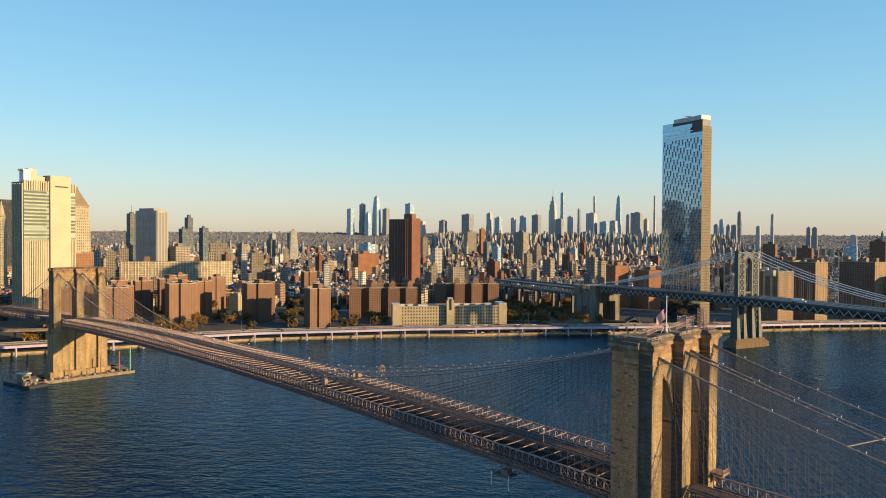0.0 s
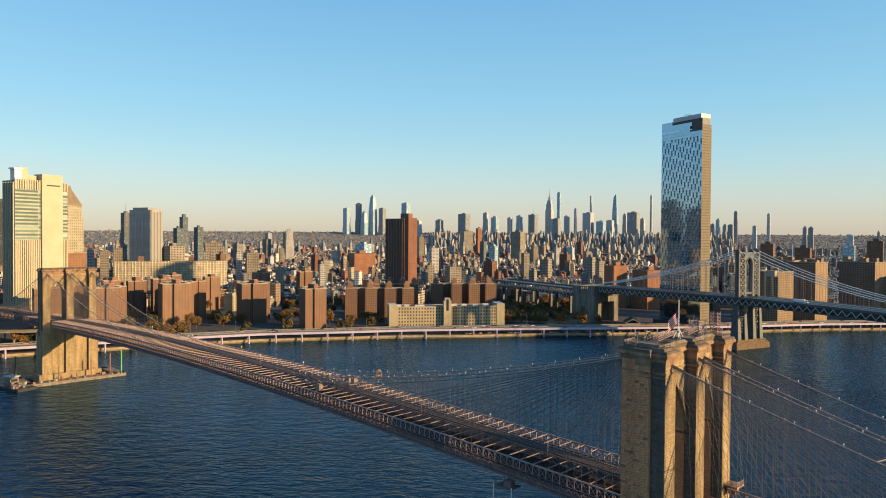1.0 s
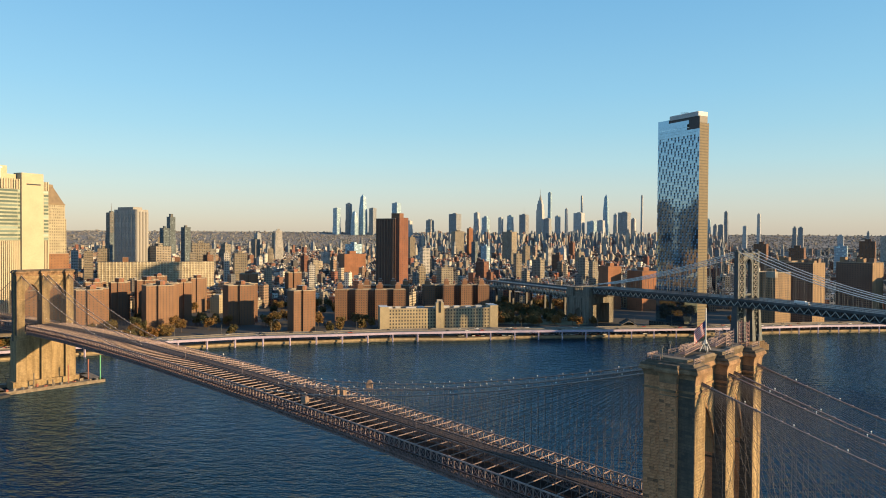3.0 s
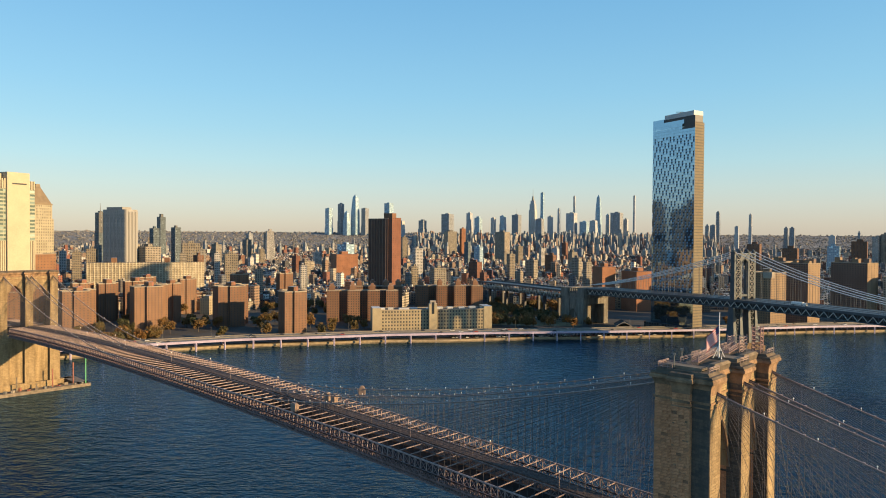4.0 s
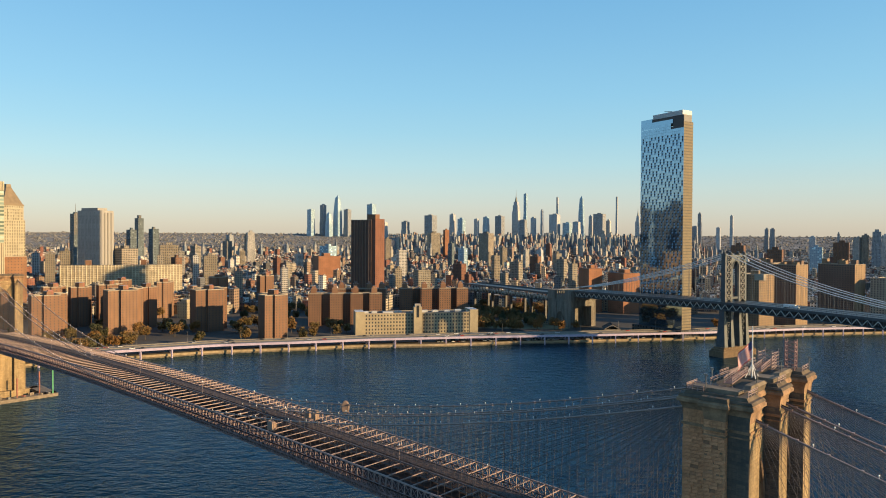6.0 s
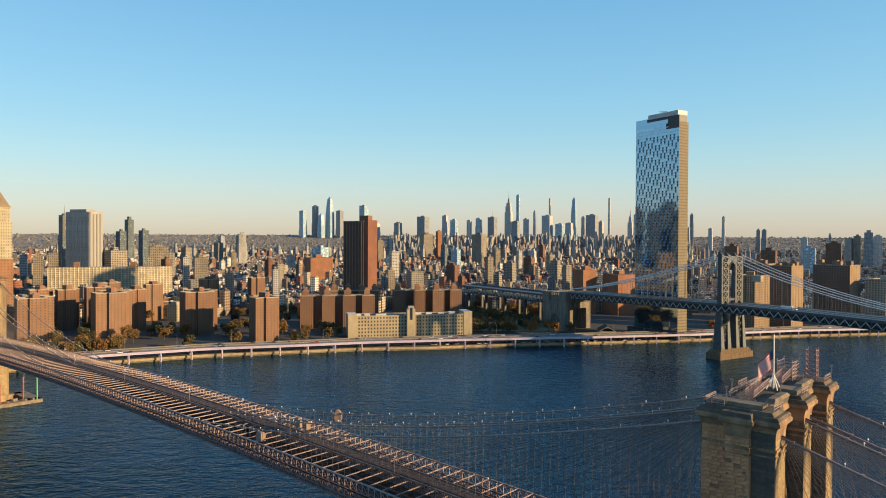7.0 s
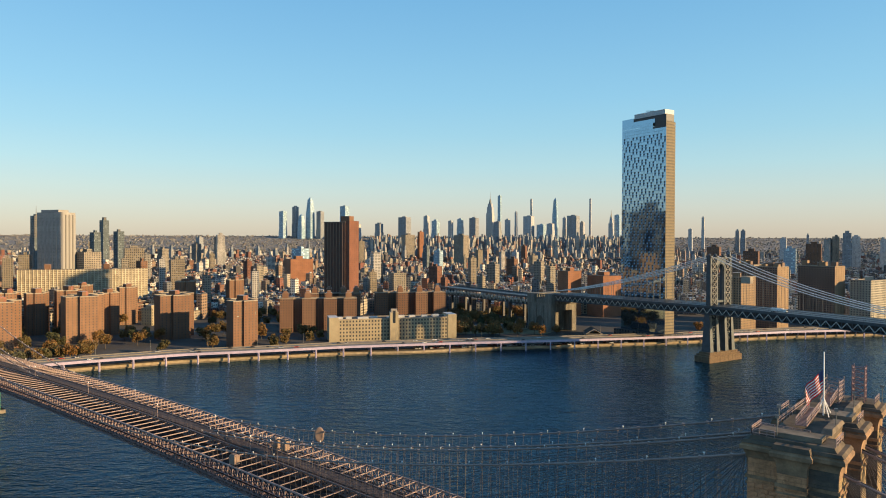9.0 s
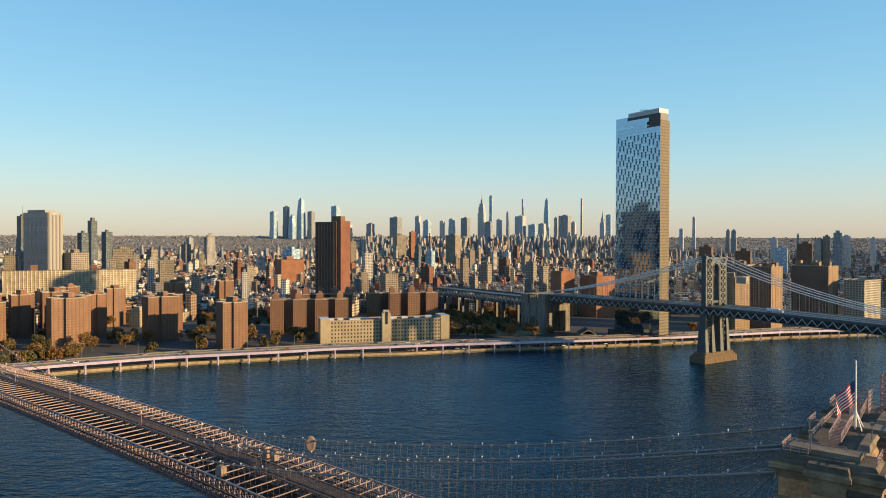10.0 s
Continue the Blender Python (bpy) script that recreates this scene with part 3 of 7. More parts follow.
def roof_gear(t):
    """Walkways, rails, stairs and scaffold on the roof of the near tower."""
    for yc in (-15.6, 0, 15.6):
        for a in (-5.2, 5.2):
            railing(t, [(a, yc - 2.3, 83.85), (a, yc + 2.3, 83.85)])
    railing(t, [(-5.4, -17.4, 83.6), (-5.4, -14.3, 83.6), (1.4, -14.3, 83.6)], 1.1, 1.1)
    railing(t, [(-5.2, -17.9, 83.6), (-2.2, -17.9, 83.6)], 1.1, 1.1)
    railing(t, [(-3.2, -12.2, 84.2), (-3.2, 12.2, 84.2)])
    for y0, y1 in ((-11.8, -3.6), (4.0, 11.0)):
        b = MB()
        for xx in (-1.0, 0.4):
            b.beam((xx, y0, 84.6), (xx, y1, 85.5), 0.12, 0.22)
        n = 16
        for k in range(n):
            c = lerp((0, y0, 84.65), (0, y1, 85.5), k / (n - 1))
            b.beam((-1.0, c[1], c[2]), (0.4, c[1], c[2]), 0.5, 0.06)
        part("walkway", b, STEEL_BROWN, t)
        for xx in (-1.0, 0.4):
            railing(t, [(xx, y0, 84.6), (xx, y1, 85.5)], 1.0, 1.8, "handrail")
    b = MB()
    b.box(-0.6, -15.9, 83.85, 84.5, 8.0, 2.6, 0, 0)
    part("roof_slab", b, GRANITE_ROOF_PALE, t)
    b = MB()
    b.box(0.2, -0.2, 83.85, 84.6, 8.4, 3.6, 0, 0)
    part("roof_slab", b, GRANITE_ROOF_PALE, t)
    b = MB()
    b.box(3.0, -7.9, 83.95, 84.6, 1.5, 9.0, 0, 0, taper=0.75)
    part("roof_slab", b, GRANITE_ROOF_PALE, t)
    b = MB()
    b.box(3.0, 7.9, 83.95, 84.6, 1.5, 9.0, 0, 0, taper=0.75)
    part("roof_slab", b, GRANITE_ROOF_PALE, t)
    # cable saddles' housings
    for yc in (-15.4, -1.5, 1.5, 15.4):
        b = MB()
        b.box(0, yc, 79.2, 80.6, 11.0, 1.1, 0, 0)
        part("cable_saddle", b, DARK_METAL, t)
    # floodlights on the rim
    for yc, xx in ((-17.5, -2), (-8, 3.4), (6, 3.4), (15, 6), (-11, -3.4)):
        b = MB()
        b.beam((xx, yc, 84.0), (xx, yc, 86.6), 0.12)
        b.box(xx, yc, 86.5, 86.9, 0.5, 0.4, 20, 0)
        part("floodlight", b, STEEL_PALE, t)


roof_gear(bt)

# brackets and a small balcony on the far pier at road level
b = MB()
b.box(7.2, 16.6, 44.0, 44.6, 4.0, 4.5)
b.box(7.2, 16.6, 42.2, 44.0, 2.2, 2.5, 0, 0)
part("balcony", b, GRANITE_TRIM, bt)
railing(bt, [(9.1, 14.5, 44.6), (9.1, 18.7, 44.6)])


def scaffold(at, w, d, h, bays, m, label):
    """Upright tubes, ledgers and braces, each one a tube of its own."""
    t = thing("scaffold", label, "scaffold", at, "roof scaffolds")

    def tube(name, p, q, th):
        b = MB()
        b.beam(p, q, th)
        part(name, b, m, t)

    for x in (-w / 2, w / 2):
        for y in (-d / 2, d / 2):
            tube("upright", (x, y, 0), (x, y, h + 0.5), 0.15)
    for k in range(1, bays + 1):
        z0, z1 = h * (k - 1) / bays, h * k / bays
        for s in (-1, 1):
            tube("ledger", (-w / 2, s * d / 2, z1), (w / 2, s * d / 2, z1), 0.11)
            tube("ledger", (s * w / 2, -d / 2, z1), (s * w / 2, d / 2, z1), 0.11)
            tube("brace", (s * w / 2, -d / 2, z0), (s * w / 2, d / 2, z1), 0.09)
            tube("brace", (-s * w / 2, s * d / 2, z0), (s * w / 2, s * d / 2, z1), 0.09)
    return t


scaffold((3.4, 14.6, 83.85), 1.8, 1.8, 5.6, 6, SCAFFOLD_PAINT, "slim faded red scaffold tower standing on the stone roof")
scaffold((0.0, 11.6, 83.98), 2.6, 4.4, 3.4, 5, STEEL_TAN, "pale steel scaffold standing on the stone roof")

# flag on its pole
flag = thing("flagpole", "white flagpole with a striped flag on the tower roof", "flag", (1.28, -1.95, 84.9))
b = MB()
b.tube([(0, 0, -0.6), (0, 0, 8.9), (0, 0, 9.1)], [0.14, 0.09, 0.03], 10)
part("pole", b, WHITE, flag)
for k in range(4):
    a = radians(45 + 90 * k)
    b = MB()
    b.beam((1.3 * math.cos(a), 1.3 * math.sin(a), -0.6), (0, 0, 2.1), 0.12)
    part("brace", b, WHITE, flag)
# the cloth hangs in folds towards the river
FU = Vector((-0.88, -0.47, 0))


def cloth(u, v):
    """u along the fly 0..1, v down the hoist 0..1."""
    drop = 2.7 * u ** 1.1
    fold = 0.42 * math.sin(u * 9 + v * 2.4) * u
    p = FU * (2.5 * u) + Vector((FU.y, -FU.x, 0)) * fold
    return Vector((p.x, p.y, 6.4 - 3.2 * v - drop))


for s in range(13):
    b = MB()
    for k in range(14):
        u0, u1 = k / 14, (k + 1) / 14
        if s < 6 and u1 <= 4 / 14 + 1e-6:
            continue
        for o in (0.0, 0.012):
            q = [cloth(u0, s / 13), cloth(u1, s / 13), cloth(u1, (s + 1) / 13), cloth(u0, (s + 1) / 13)]
            q = [Vector((p.x + o, p.y - o, p.z)) for p in q]
            b.quad(*(q if o else q[::-1]))
    part("stripe", b, RED if s % 2 == 0 else WHITE_CLOTH, flag)
b = MB()
for k in range(4):
    u0, u1 = k / 14, (k + 1) / 14
    for o in (0.0, 0.012):
        q = [cloth(u0, 0), cloth(u1, 0), cloth(u1, 6 / 13), cloth(u0, 6 / 13)]
        q = [Vector((p.x + o, p.y - o, p.z)) for p in q]
        b.quad(*(q if o else q[::-1]))
part("canton", b, CANTON, flag)

# ---- suspension bridge: deck, trusses, cables ----
SPAN = 486.3


def chord_top(x):
    """Height of the outer trusses' top chord."""
    if -SPAN <= x <= 0:
        return 44.6 + 5.2 * (1 - ((x + SPAN / 2) / (SPAN / 2)) ** 2)
    d = x if x > 0 else -SPAN - x
    return 44.6 - 0.034 * d - 0.00003 * d * d


def cable_z(x):
    if -SPAN <= x <= 0:
        return 46.8 + 35.0 * ((x + SPAN / 2) / (SPAN / 2)) ** 2
    d = x if x > 0 else -SPAN - x
    return 81.8 - 0.335 * d + 0.00053 * d * d


bridge = thing("suspension_bridge", "brown steel suspension bridge with lattice trusses and an open walkway", "bridge")
PANEL = 2.3
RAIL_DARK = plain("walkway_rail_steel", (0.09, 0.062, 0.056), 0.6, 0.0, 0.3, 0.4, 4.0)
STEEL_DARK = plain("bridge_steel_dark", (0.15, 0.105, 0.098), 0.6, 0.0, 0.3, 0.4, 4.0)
XA, XB = -SPAN - 284, 284
cuts = [(XA, -SPAN - 8), (-SPAN + 8, -8), (8, XB)]


def stations(a, b):
    n = round((b - a) / PANEL)
    return [a + (b - a) * k / n for k in range(n + 1)]


def strip(mb, xs, ya, yb, dz0, dz1, m=0):
    """A long solid that follows the deck's curve."""
    for a, c in zip(xs, xs[1:]):
        za, zc = chord_top(a), chord_top(c)
        p = [(a, ya, za + dz0), (c, ya, zc + dz0), (c, yb, zc + dz0), (a, yb, za + dz0)]
        q = [(a, ya, za + dz1), (c, ya, zc + dz1), (c, yb, zc + dz1), (a, yb, za + dz1)]
        mb.quad(q[0], q[1], q[2], q[3], m)
        mb.quad(p[3], p[2], p[1], p[0], m)
        mb.quad(p[0], p[1], q[1], q[0], m)
        mb.quad(p[2], p[3], q[3], q[2], m)


for a, c in cuts:
    coarse = [a + (c - a) * k / 60 for k in range(61)]
    for y0, y1 in ((-12.4, -0.02), (0.02, 12.4)):
        mb = MB()
        strip(mb, coarse, y0, y1, -4.4, -4.0)
        part("roadway", mb, ASPHALT, bridge)
    mb = MB()
    strip(mb, coarse, -1.9, 1.9, 0.3, 0.5)
    part("promenade", mb, PLANK, bridge, "grey plank walkway")
    # stiffening trusses: two tiers outside, one inside
    for y in (-12.9, -2.9, 2.9, 12.9):
        xs = stations(a, c)
        mb, low = MB(), MB()
        outer = abs(y) > 5
        tiers = ((0.0, -2.9), (-2.9, -4.7)) if outer else ((0.3, -1.7),)
        for hi, lo in tiers:
            for dz, th in ((hi, 0.34), (lo, 0.3)):
                # top chord and posts take the paler tan, their sunlit look painted in
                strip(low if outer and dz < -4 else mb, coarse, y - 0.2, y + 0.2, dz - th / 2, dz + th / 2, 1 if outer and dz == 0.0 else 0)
        if outer:
            strip(low, coarse, y - 0.22, y + 0.22, -6.1, -5.75)
        for k, x in enumerate(xs):
            z = chord_top(x)
            if x < -520 or x > 60:
                if k % 2:
                    continue
            mb.beam((x, y, z + tiers[0][0]), (x, y, z + (-2.9 if outer else -1.7)), 0.2, 0.26, 1 if outer else 0)
            if outer:
                low.beam((x, y, z - 3.05), (x, y, z - 5.75), 0.2, 0.22)
            if k + 1 < len(xs):
                x2, z2 = xs[k + 1], chord_top(xs[k + 1])
                for n_, (hi, lo) in enumerate(tiers):
                    d = low if n_ else mb
                    th = 0.2 if n_ else 0.14
                    d.beam((x, y, z + hi), (x2, y, z2 + lo), th, th)
                    d.beam((x, y, z + lo), (x2, y, z2 + hi), th, th)
                if outer:
                    low.beam((x, y, z - 4.7), (x2, y, z2 - 5.9), 0.14, 0.14)
                    low.beam((x, y, z - 5.9), (x2, y, z2 - 4.7), 0.14, 0.14)
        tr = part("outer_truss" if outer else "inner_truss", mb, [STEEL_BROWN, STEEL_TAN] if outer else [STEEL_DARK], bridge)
        if outer:
            part("lower_lattice", low, STEEL_BROWN, tr)
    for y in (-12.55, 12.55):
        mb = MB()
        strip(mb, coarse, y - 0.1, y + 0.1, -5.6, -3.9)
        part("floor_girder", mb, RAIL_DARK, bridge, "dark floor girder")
    # floor beams under the deck
    mb = MB()
    for k, x in enumerate(stations(a, c)):
        if k % 2 == 0:
            z = chord_top(x)
            mb.box(x, 0, z - 5.85, z - 4.4, 0.35, 25.6, 0, 0, bottom=True)
    part("floor_framing", mb, STEEL_BROWN, bridge, kind="stuff")

# cross struts over the roadways
sb = MB()
sb.box(0, 0, -0.13, 0.13, 0.17, 9.8, 0, 0, bottom=True)
STRUT = sb.mesh("strut", [STEEL_TAN])
rest = MB()
for a, c in cuts[:2]:
    for k, x in enumerate(stations(a, c)):
        if x < -560 or k % 2:
            continue
        for y in (-7.9, 7.9):
            z = chord_top(x) + 0.05
            if -345 < x:
                part("strut", STRUT, None, bridge, at=(x, y, z))
            else:
                rest.box(x, y, z - 0.14, z + 0.14, 0.22, 9.8, 0, 0, bottom=True)
part("far_bracing", rest, STEEL_TAN, bridge, kind="stuff")
# guard rails of the walkway
for y in (-2.5, 2.5):
    mb = MB()
    for a, c in cuts[:2]:
        coarse = [a + (c - a) * k / 90 for k in range(91)]
        for dz in (1.2, 1.9):
            strip(mb, coarse, y - 0.04, y + 0.04, dz - 0.03, dz + 0.03)
        for x in stations(a, c):
            z = chord_top(x)
            mb.beam((x, y, z + 0.6), (x, y, z + 1.9), 0.06)
    part("walkway_rail", mb, RAIL_DARK, bridge)

# main cables with bands and necklace lights
CY = (-12.9, -1.5, 1.5, 12.9)


def cable_y(y, x):
    """The outer cables lean out towards the tower tops."""
    if abs(y) < 5:
        return y
    if -SPAN <= x <= 0:
        s = ((x + SPAN / 2) / (SPAN / 2)) ** 2
    else:
        s = max(0.0, 1 - (x if x > 0 else -SPAN - x) / 284)
    return math.copysign(abs(y) + 2.5 * s, y)


for y in CY:
    mb = MB()
    xs = [XA + (XB - XA) * k / 330 for k in range(331)]
    mb.tube([(x, cable_y(y, x), cable_z(x)) for x in xs], 0.19, 8)
    for a, c in cuts:
        for k, x in enumerate(stations(a, c)[::2]):
            z = cable_z(x)
            mb.beam((x - 0.22, cable_y(y, x), z), (x + 0.22, cable_y(y, x), z), 0.5, 0.5)
    cab = part("main_cable", mb, CABLE_MAT, bridge)
    mb = MB()
    for x in range(-480, 60, 9):
        z = cable_z(x)
        if abs(x) < 4:
            continue
        yc = cable_y(y, x)
        mb.tube([(x, yc, z + 0.2), (x, yc, z + 0.45)], 0.04, 5)
        mb.tube([(x, yc, z + 0.45), (x, yc, z + 0.6), (x, yc, z + 0.75)], [0.09, 0.15, 0.06], 6)
    part("light_string", mb, LAMP_GLASS, cab, kind="stuff")
    # suspenders
    mb = MB()
    for a, c in cuts:
        for x in stations(a, c)[1:-1]:
            zt, zb = cable_z(x), chord_top(x)
            if zt > zb + 0.6:
                mb.beam((x, cable_y(y, x), zt), (x, y, zb), 0.05 if x > -260 else 0.035)
    part("suspender_rope", mb, WIRE_MAT, bridge, kind="stuff")
    # stays fanning from the tower tops
    for xt in (0.0, -SPAN):
        for s in (-1, 1):
            for k in range(1, 24):
                mb = MB()
                x = xt + s * (8 + k * 4.6)
                mb.beam((xt + s * 6.0, cable_y(y, xt), 80.2), (x, y, chord_top(x)), 0.055 if xt == 0 else 0.035)
                part("stay", mb, WIRE_MAT, bridge)

# cross ties of the side span cables
b = MB()
for x in (47.5,):
    b.beam((x, cable_y(-12.9, x), cable_z(x)), (x + 6, cable_y(12.9, x + 6), cable_z(x + 6)), 0.16)
part("cable_tie", b, CABLE_MAT, bridge)

# walkway lamp posts
for k, x in enumerate(range(-470, -10, 27)):
    for y in (-2.7, 2.7)[k % 2:k % 2 + 1]:
        b = MB()
        z = chord_top(x)
        b.tube([(0, 0, 0.6), (0, 0, 4.6)], [0.12, 0.07], 6)
        b.beam((0, -0.5, 4.5), (0, 0.5, 4.5), 0.09)
        lp = part("lamp_post", b, STEEL_TAN, bridge, at=(x, y, z))
        b = MB()
        b.tube([(0, 0, 4.55), (0, 0, 4.85), (0, 0, 5.1)], [0.14, 0.22, 0.08], 8)
        part("lantern", b, LAMP_GLASS, lp)

# canvas wraps on the cables near mid-span
CANVAS = plain("tan_canvas", (0.25, 0.17, 0.13), 0.8, 0.0, 0.2, 0.5, 3.0)
x, y, z = -134, 12.9, 53.0
b = MB()
b.tube([(-0.35, 0, 0), (-0.2, 0, 0), (0.2, 0, 0), (0.35, 0, 0)], [1.15, 1.4, 1.4, 1.15], 20)
part("cable_wrap", b, CANVAS, bridge, "round tan canvas work shroud", at=Matrix.Translation((x, y, z)) @ Matrix.Rotation(radians(-52), 4, "Z") @ Matrix.Diagonal((1, 1.0, 1.65, 1)))
for x, y, z, d_, w_, h_ in ((-139.5, 1.5, 52.3, 1.7, 1.6, 3.0), (-135.2, 1.5, 52.5, 1.7, 1.6, 3.0), (-138.5, -12.9, 51.2, 2.6, 1.6, 2.6)):
    b = MB()
    b.box(0, 0, -h_ / 2, h_ * 0.32, d_, w_, 0, 0, bottom=True, taper=1.04)
    b.box(0, 0, h_ * 0.32, h_ / 2, d_ * 1.04, w_ * 1.04, 0, 0, taper=0.62)
    part("cable_wrap", b, CANVAS, bridge, "square tan canvas work shroud", at=Matrix.Translation((x, y, z)))
# hanging work platform under the deck near the tower
b = MB()
b.box(0, 0, -0.2, 0.2, 6, 4.5, 0, 0, bottom=True)
for dx in (-2.9, 2.9):
    for dy in (-2.1, 2.1):
        b.beam((dx, dy, 0), (dx, dy, 2.6), 0.15)
    b.beam((dx, -2.1, 1.2), (dx, 2.1, 1.2), 0.1)
b.box(0.6, 0, 0.2, 1.8, 2.4, 2.2, 0, 0)
platform = part("work_platform", b, STEEL_DARK, bridge, at=(-44, -13.6, chord_top(-44) - 8.3))
for dx in (-3.4, 3.2):
    b = MB()
    b.tube([(dx, -2.2, -3.6), (dx, -2.2, 0.8)], 0.13, 6)
    part("mast", b, WHITE, platform, "pale hanging mast")

# ---- riverside viaduct ----
viaduct = thing("elevated_highway", "lilac steel elevated highway on columns along the bank", "highway")
S0, S1 = 330.0, 1900.0
run = [S0 + 12 * k for k in range(int((S1 - S0) / 12))]


def along(mb, stations_, a, b_, z0, z1, m=0, wall=False):
    for s, e in zip(stations_, stations_[1:]):
        o, u = (setback(s), setback(e)) if wall else (0.0, 0.0)
        w = b_ if b_ > 20 else None
        bs, be = (w, w) if w else (b_ + o, b_ + u)
        p = [bank(s, a + o, z0), bank(e, a + u, z0), bank(e, be, z0), bank(s, bs, z0)]
        q = [bank(s, a + o, z1), bank(e, a + u, z1), bank(e, be, z1), bank(s, bs, z1)]
        mb.quad(q[0], q[1], q[2], q[3], m)
        mb.quad(p[3], p[2], p[1], p[0], m)
        mb.quad(p[0], p[1], q[1], q[0], m)
        mb.quad(p[2], p[3], q[3], q[2], m)


mb = MB()
along(mb, run, 2.0, 25.0, 9.3, 9.8)
part("roadway", mb, CONCRETE, viaduct)
mb = MB()
along(mb, run, 1.4, 1.9, 7.9, 10.1)
part("edge_girder", mb, LILAC, viaduct, "lilac painted edge girder")
mb = MB()
along(mb, run, 25.0, 25.5, 7.9, 10.7)
part("edge_girder", mb, CONCRETE, viaduct)
mb = MB()
along(mb, run, 13.2, 13.6, 9.8, 10.7)
part("median", mb, CONCRETE, viaduct)
for s in np.arange(S0 + 8, S1 - 20, 26.0):
    mb = MB()
    p, q = bank(s, 1.6, 8.0), bank(s, 24.5, 8.0)
    mb.beam((p[0], p[1], 8.1), (q[0], q[1], 8.1), 1.0, 1.5)
    for i_ in (2.2, 14.0, 24.0):
        c = bank(s, i_, 0)
        mb.box(c[0], c[1], 2.0 if i_ > 4 else -1.0, 7.4, 1.2, 1.2, 30, 0)
    part("bent", mb, LILAC, viaduct, "lilac column pair")
# esplanade deck and its wall below
es = MB()
along(es, run, 1.0, 26.0, 1.2, 3.06, 0, True)
tagged(part("pavement", es, [plain("esplanade_paving", (0.13, 0.11, 0.09), 0.9, 0.0, 0.3, 0.15, 1.0)]), "grey riverside esplanade paving under the highway", "pavement", kind="structure")
qe = MB()
along(qe, run, -1.0, 0.9, 1.3, 3.35, 0, True)
tagged(part("trim", qe, [QUAY]), "tan stone quay edge along the river", "quay", kind="structure")
rd = MB()
along(rd, run, 30.0, 46.0, 3.0, 3.15)
tagged(part("road", rd, [ASPHALT]), "asphalt street behind the highway", "road", kind="structure")

# highway lamp posts
lm = MB()
lm.tube([(0, 0, 0), (0, 0, 9.5)], [0.14, 0.08], 6)
lm.beam((0, 0, 9.4), (1.6, 0, 9.8), 0.1)
LAMP_MESH = lm.mesh("post", [STEEL_PALE])
lh = MB()
lh.box(1.9, 0, 9.7, 9.9, 0.8, 0.35, bottom=True)
HEAD_MESH = lh.mesh("lamp_head", [DARK_METAL])
lamp0 = None
for s in np.arange(S0 + 20, S1 - 40, 44.0):
    p = bank(s, 25.2, 10.7)
    if lamp0 is None:
        lamp0 = thing("street_lamp", "tall grey street lamp on the highway edge", "street lamp", p, "highway lamps")
        part("post", LAMP_MESH, None, lamp0)
        part("lamp_head", HEAD_MESH, None, lamp0)
    else:
        copy_thing(lamp0, pose(*p, 0, 0, 40 + 90 * math.sin(s)))


# ---- cars ----
def car_kind(col, label):
    paint = plain("car_paint", col, 0.3, 0.0, 0.05, 1.0, 5.0, 0)
    t = thing("car", label, "car", (0, 0, 0), "cars on the riverside roads")
    b = MB()
    prof = [(-2.2, 0.35), (2.2, 0.35), (2.25, 0.8), (1.3, 0.95), (-2.2, 1.0)]
    n = len(prof)
    i = len(b.v)
    for y in (-0.9, 0.9):
        b.v += [(x, y, z) for x, z in prof]
    b.face(tuple(range(i, i + n)))
    b.face(tuple(reversed(range(i + n, i + 2 * n))))
    for k in range(n):
        j = (k + 1) % n
        b.face((i + j, i + k, i + n + k, i + n + j))
    part("body", b, paint, t)
    b = MB()
    b.box(-0.4, 0, 0.95, 1.5, 2.7, 1.6, 0, 0, taper=0.78)
    part("cabin", b, GLASS_DARK, t)
    for x in (-1.35, 1.4):
        for y in (-0.85, 0.85):
            b = MB()
            b.tube([(x, y - 0.1, 0.33), (x, y + 0.1, 0.33)], 0.33, 10)
            part("wheel", b, DARK_METAL, t)
    return t


rng = random.Random(11)
cars = [car_kind(c, l) for c, l in (((0.7, 0.7, 0.7), "white car on the riverside road"), ((0.03, 0.03, 0.035), "black car on the riverside road"), ((0.35, 0.36, 0.38), "silver grey car on the riverside road"), ((0.4, 0.05, 0.04), "red car on the riverside road"))]
spots = []
for k in range(70):
    s = rng.uniform(420, 1500)
    lane = rng.choice((5.5, 9.0, 17.0, 21.0))
    spots.append((s, lane, 9.82))
for k in range(80):
    spots.append((rng.uniform(850, 1090), rng.choice((11.5, 17.0, 20.0)), 3.08))
for k in range(40):
    spots.append((rng.uniform(430, 1500), rng.choice((33, 43)), 3.17))
for k, (s, lane, z) in enumerate(spots):
    x, y, tx, ty = shore(s)
    p = bank(s, lane, z)
    m = pose(*p, 0, 0, math.degrees(math.atan2(ty, tx)) + (180 if lane in (5.5, 9.0) else 0))
    if k < 4:
        cars[k].matrix_basis = m
    else:
        copy_thing(cars[rng.randrange(4)], m)

# ---- steel bridge upriver ----
MBX, MBY = -189.5, 535.5
MBD = Vector((-0.955, 0.296, 0))
MBN = Vector((0.296, 0.955, 0))


def mbp(s, o, z):
    """s along the steel bridge from its tower towards the city, o across."""
    return (MBX + MBD.x * s + MBN.x * o, MBY + MBD.y * s + MBN.y * o, z)


def mb_low(s):
    return 44.0 - 0.00006 * s * s if s < 0 else 44.0 - 0.016 * s


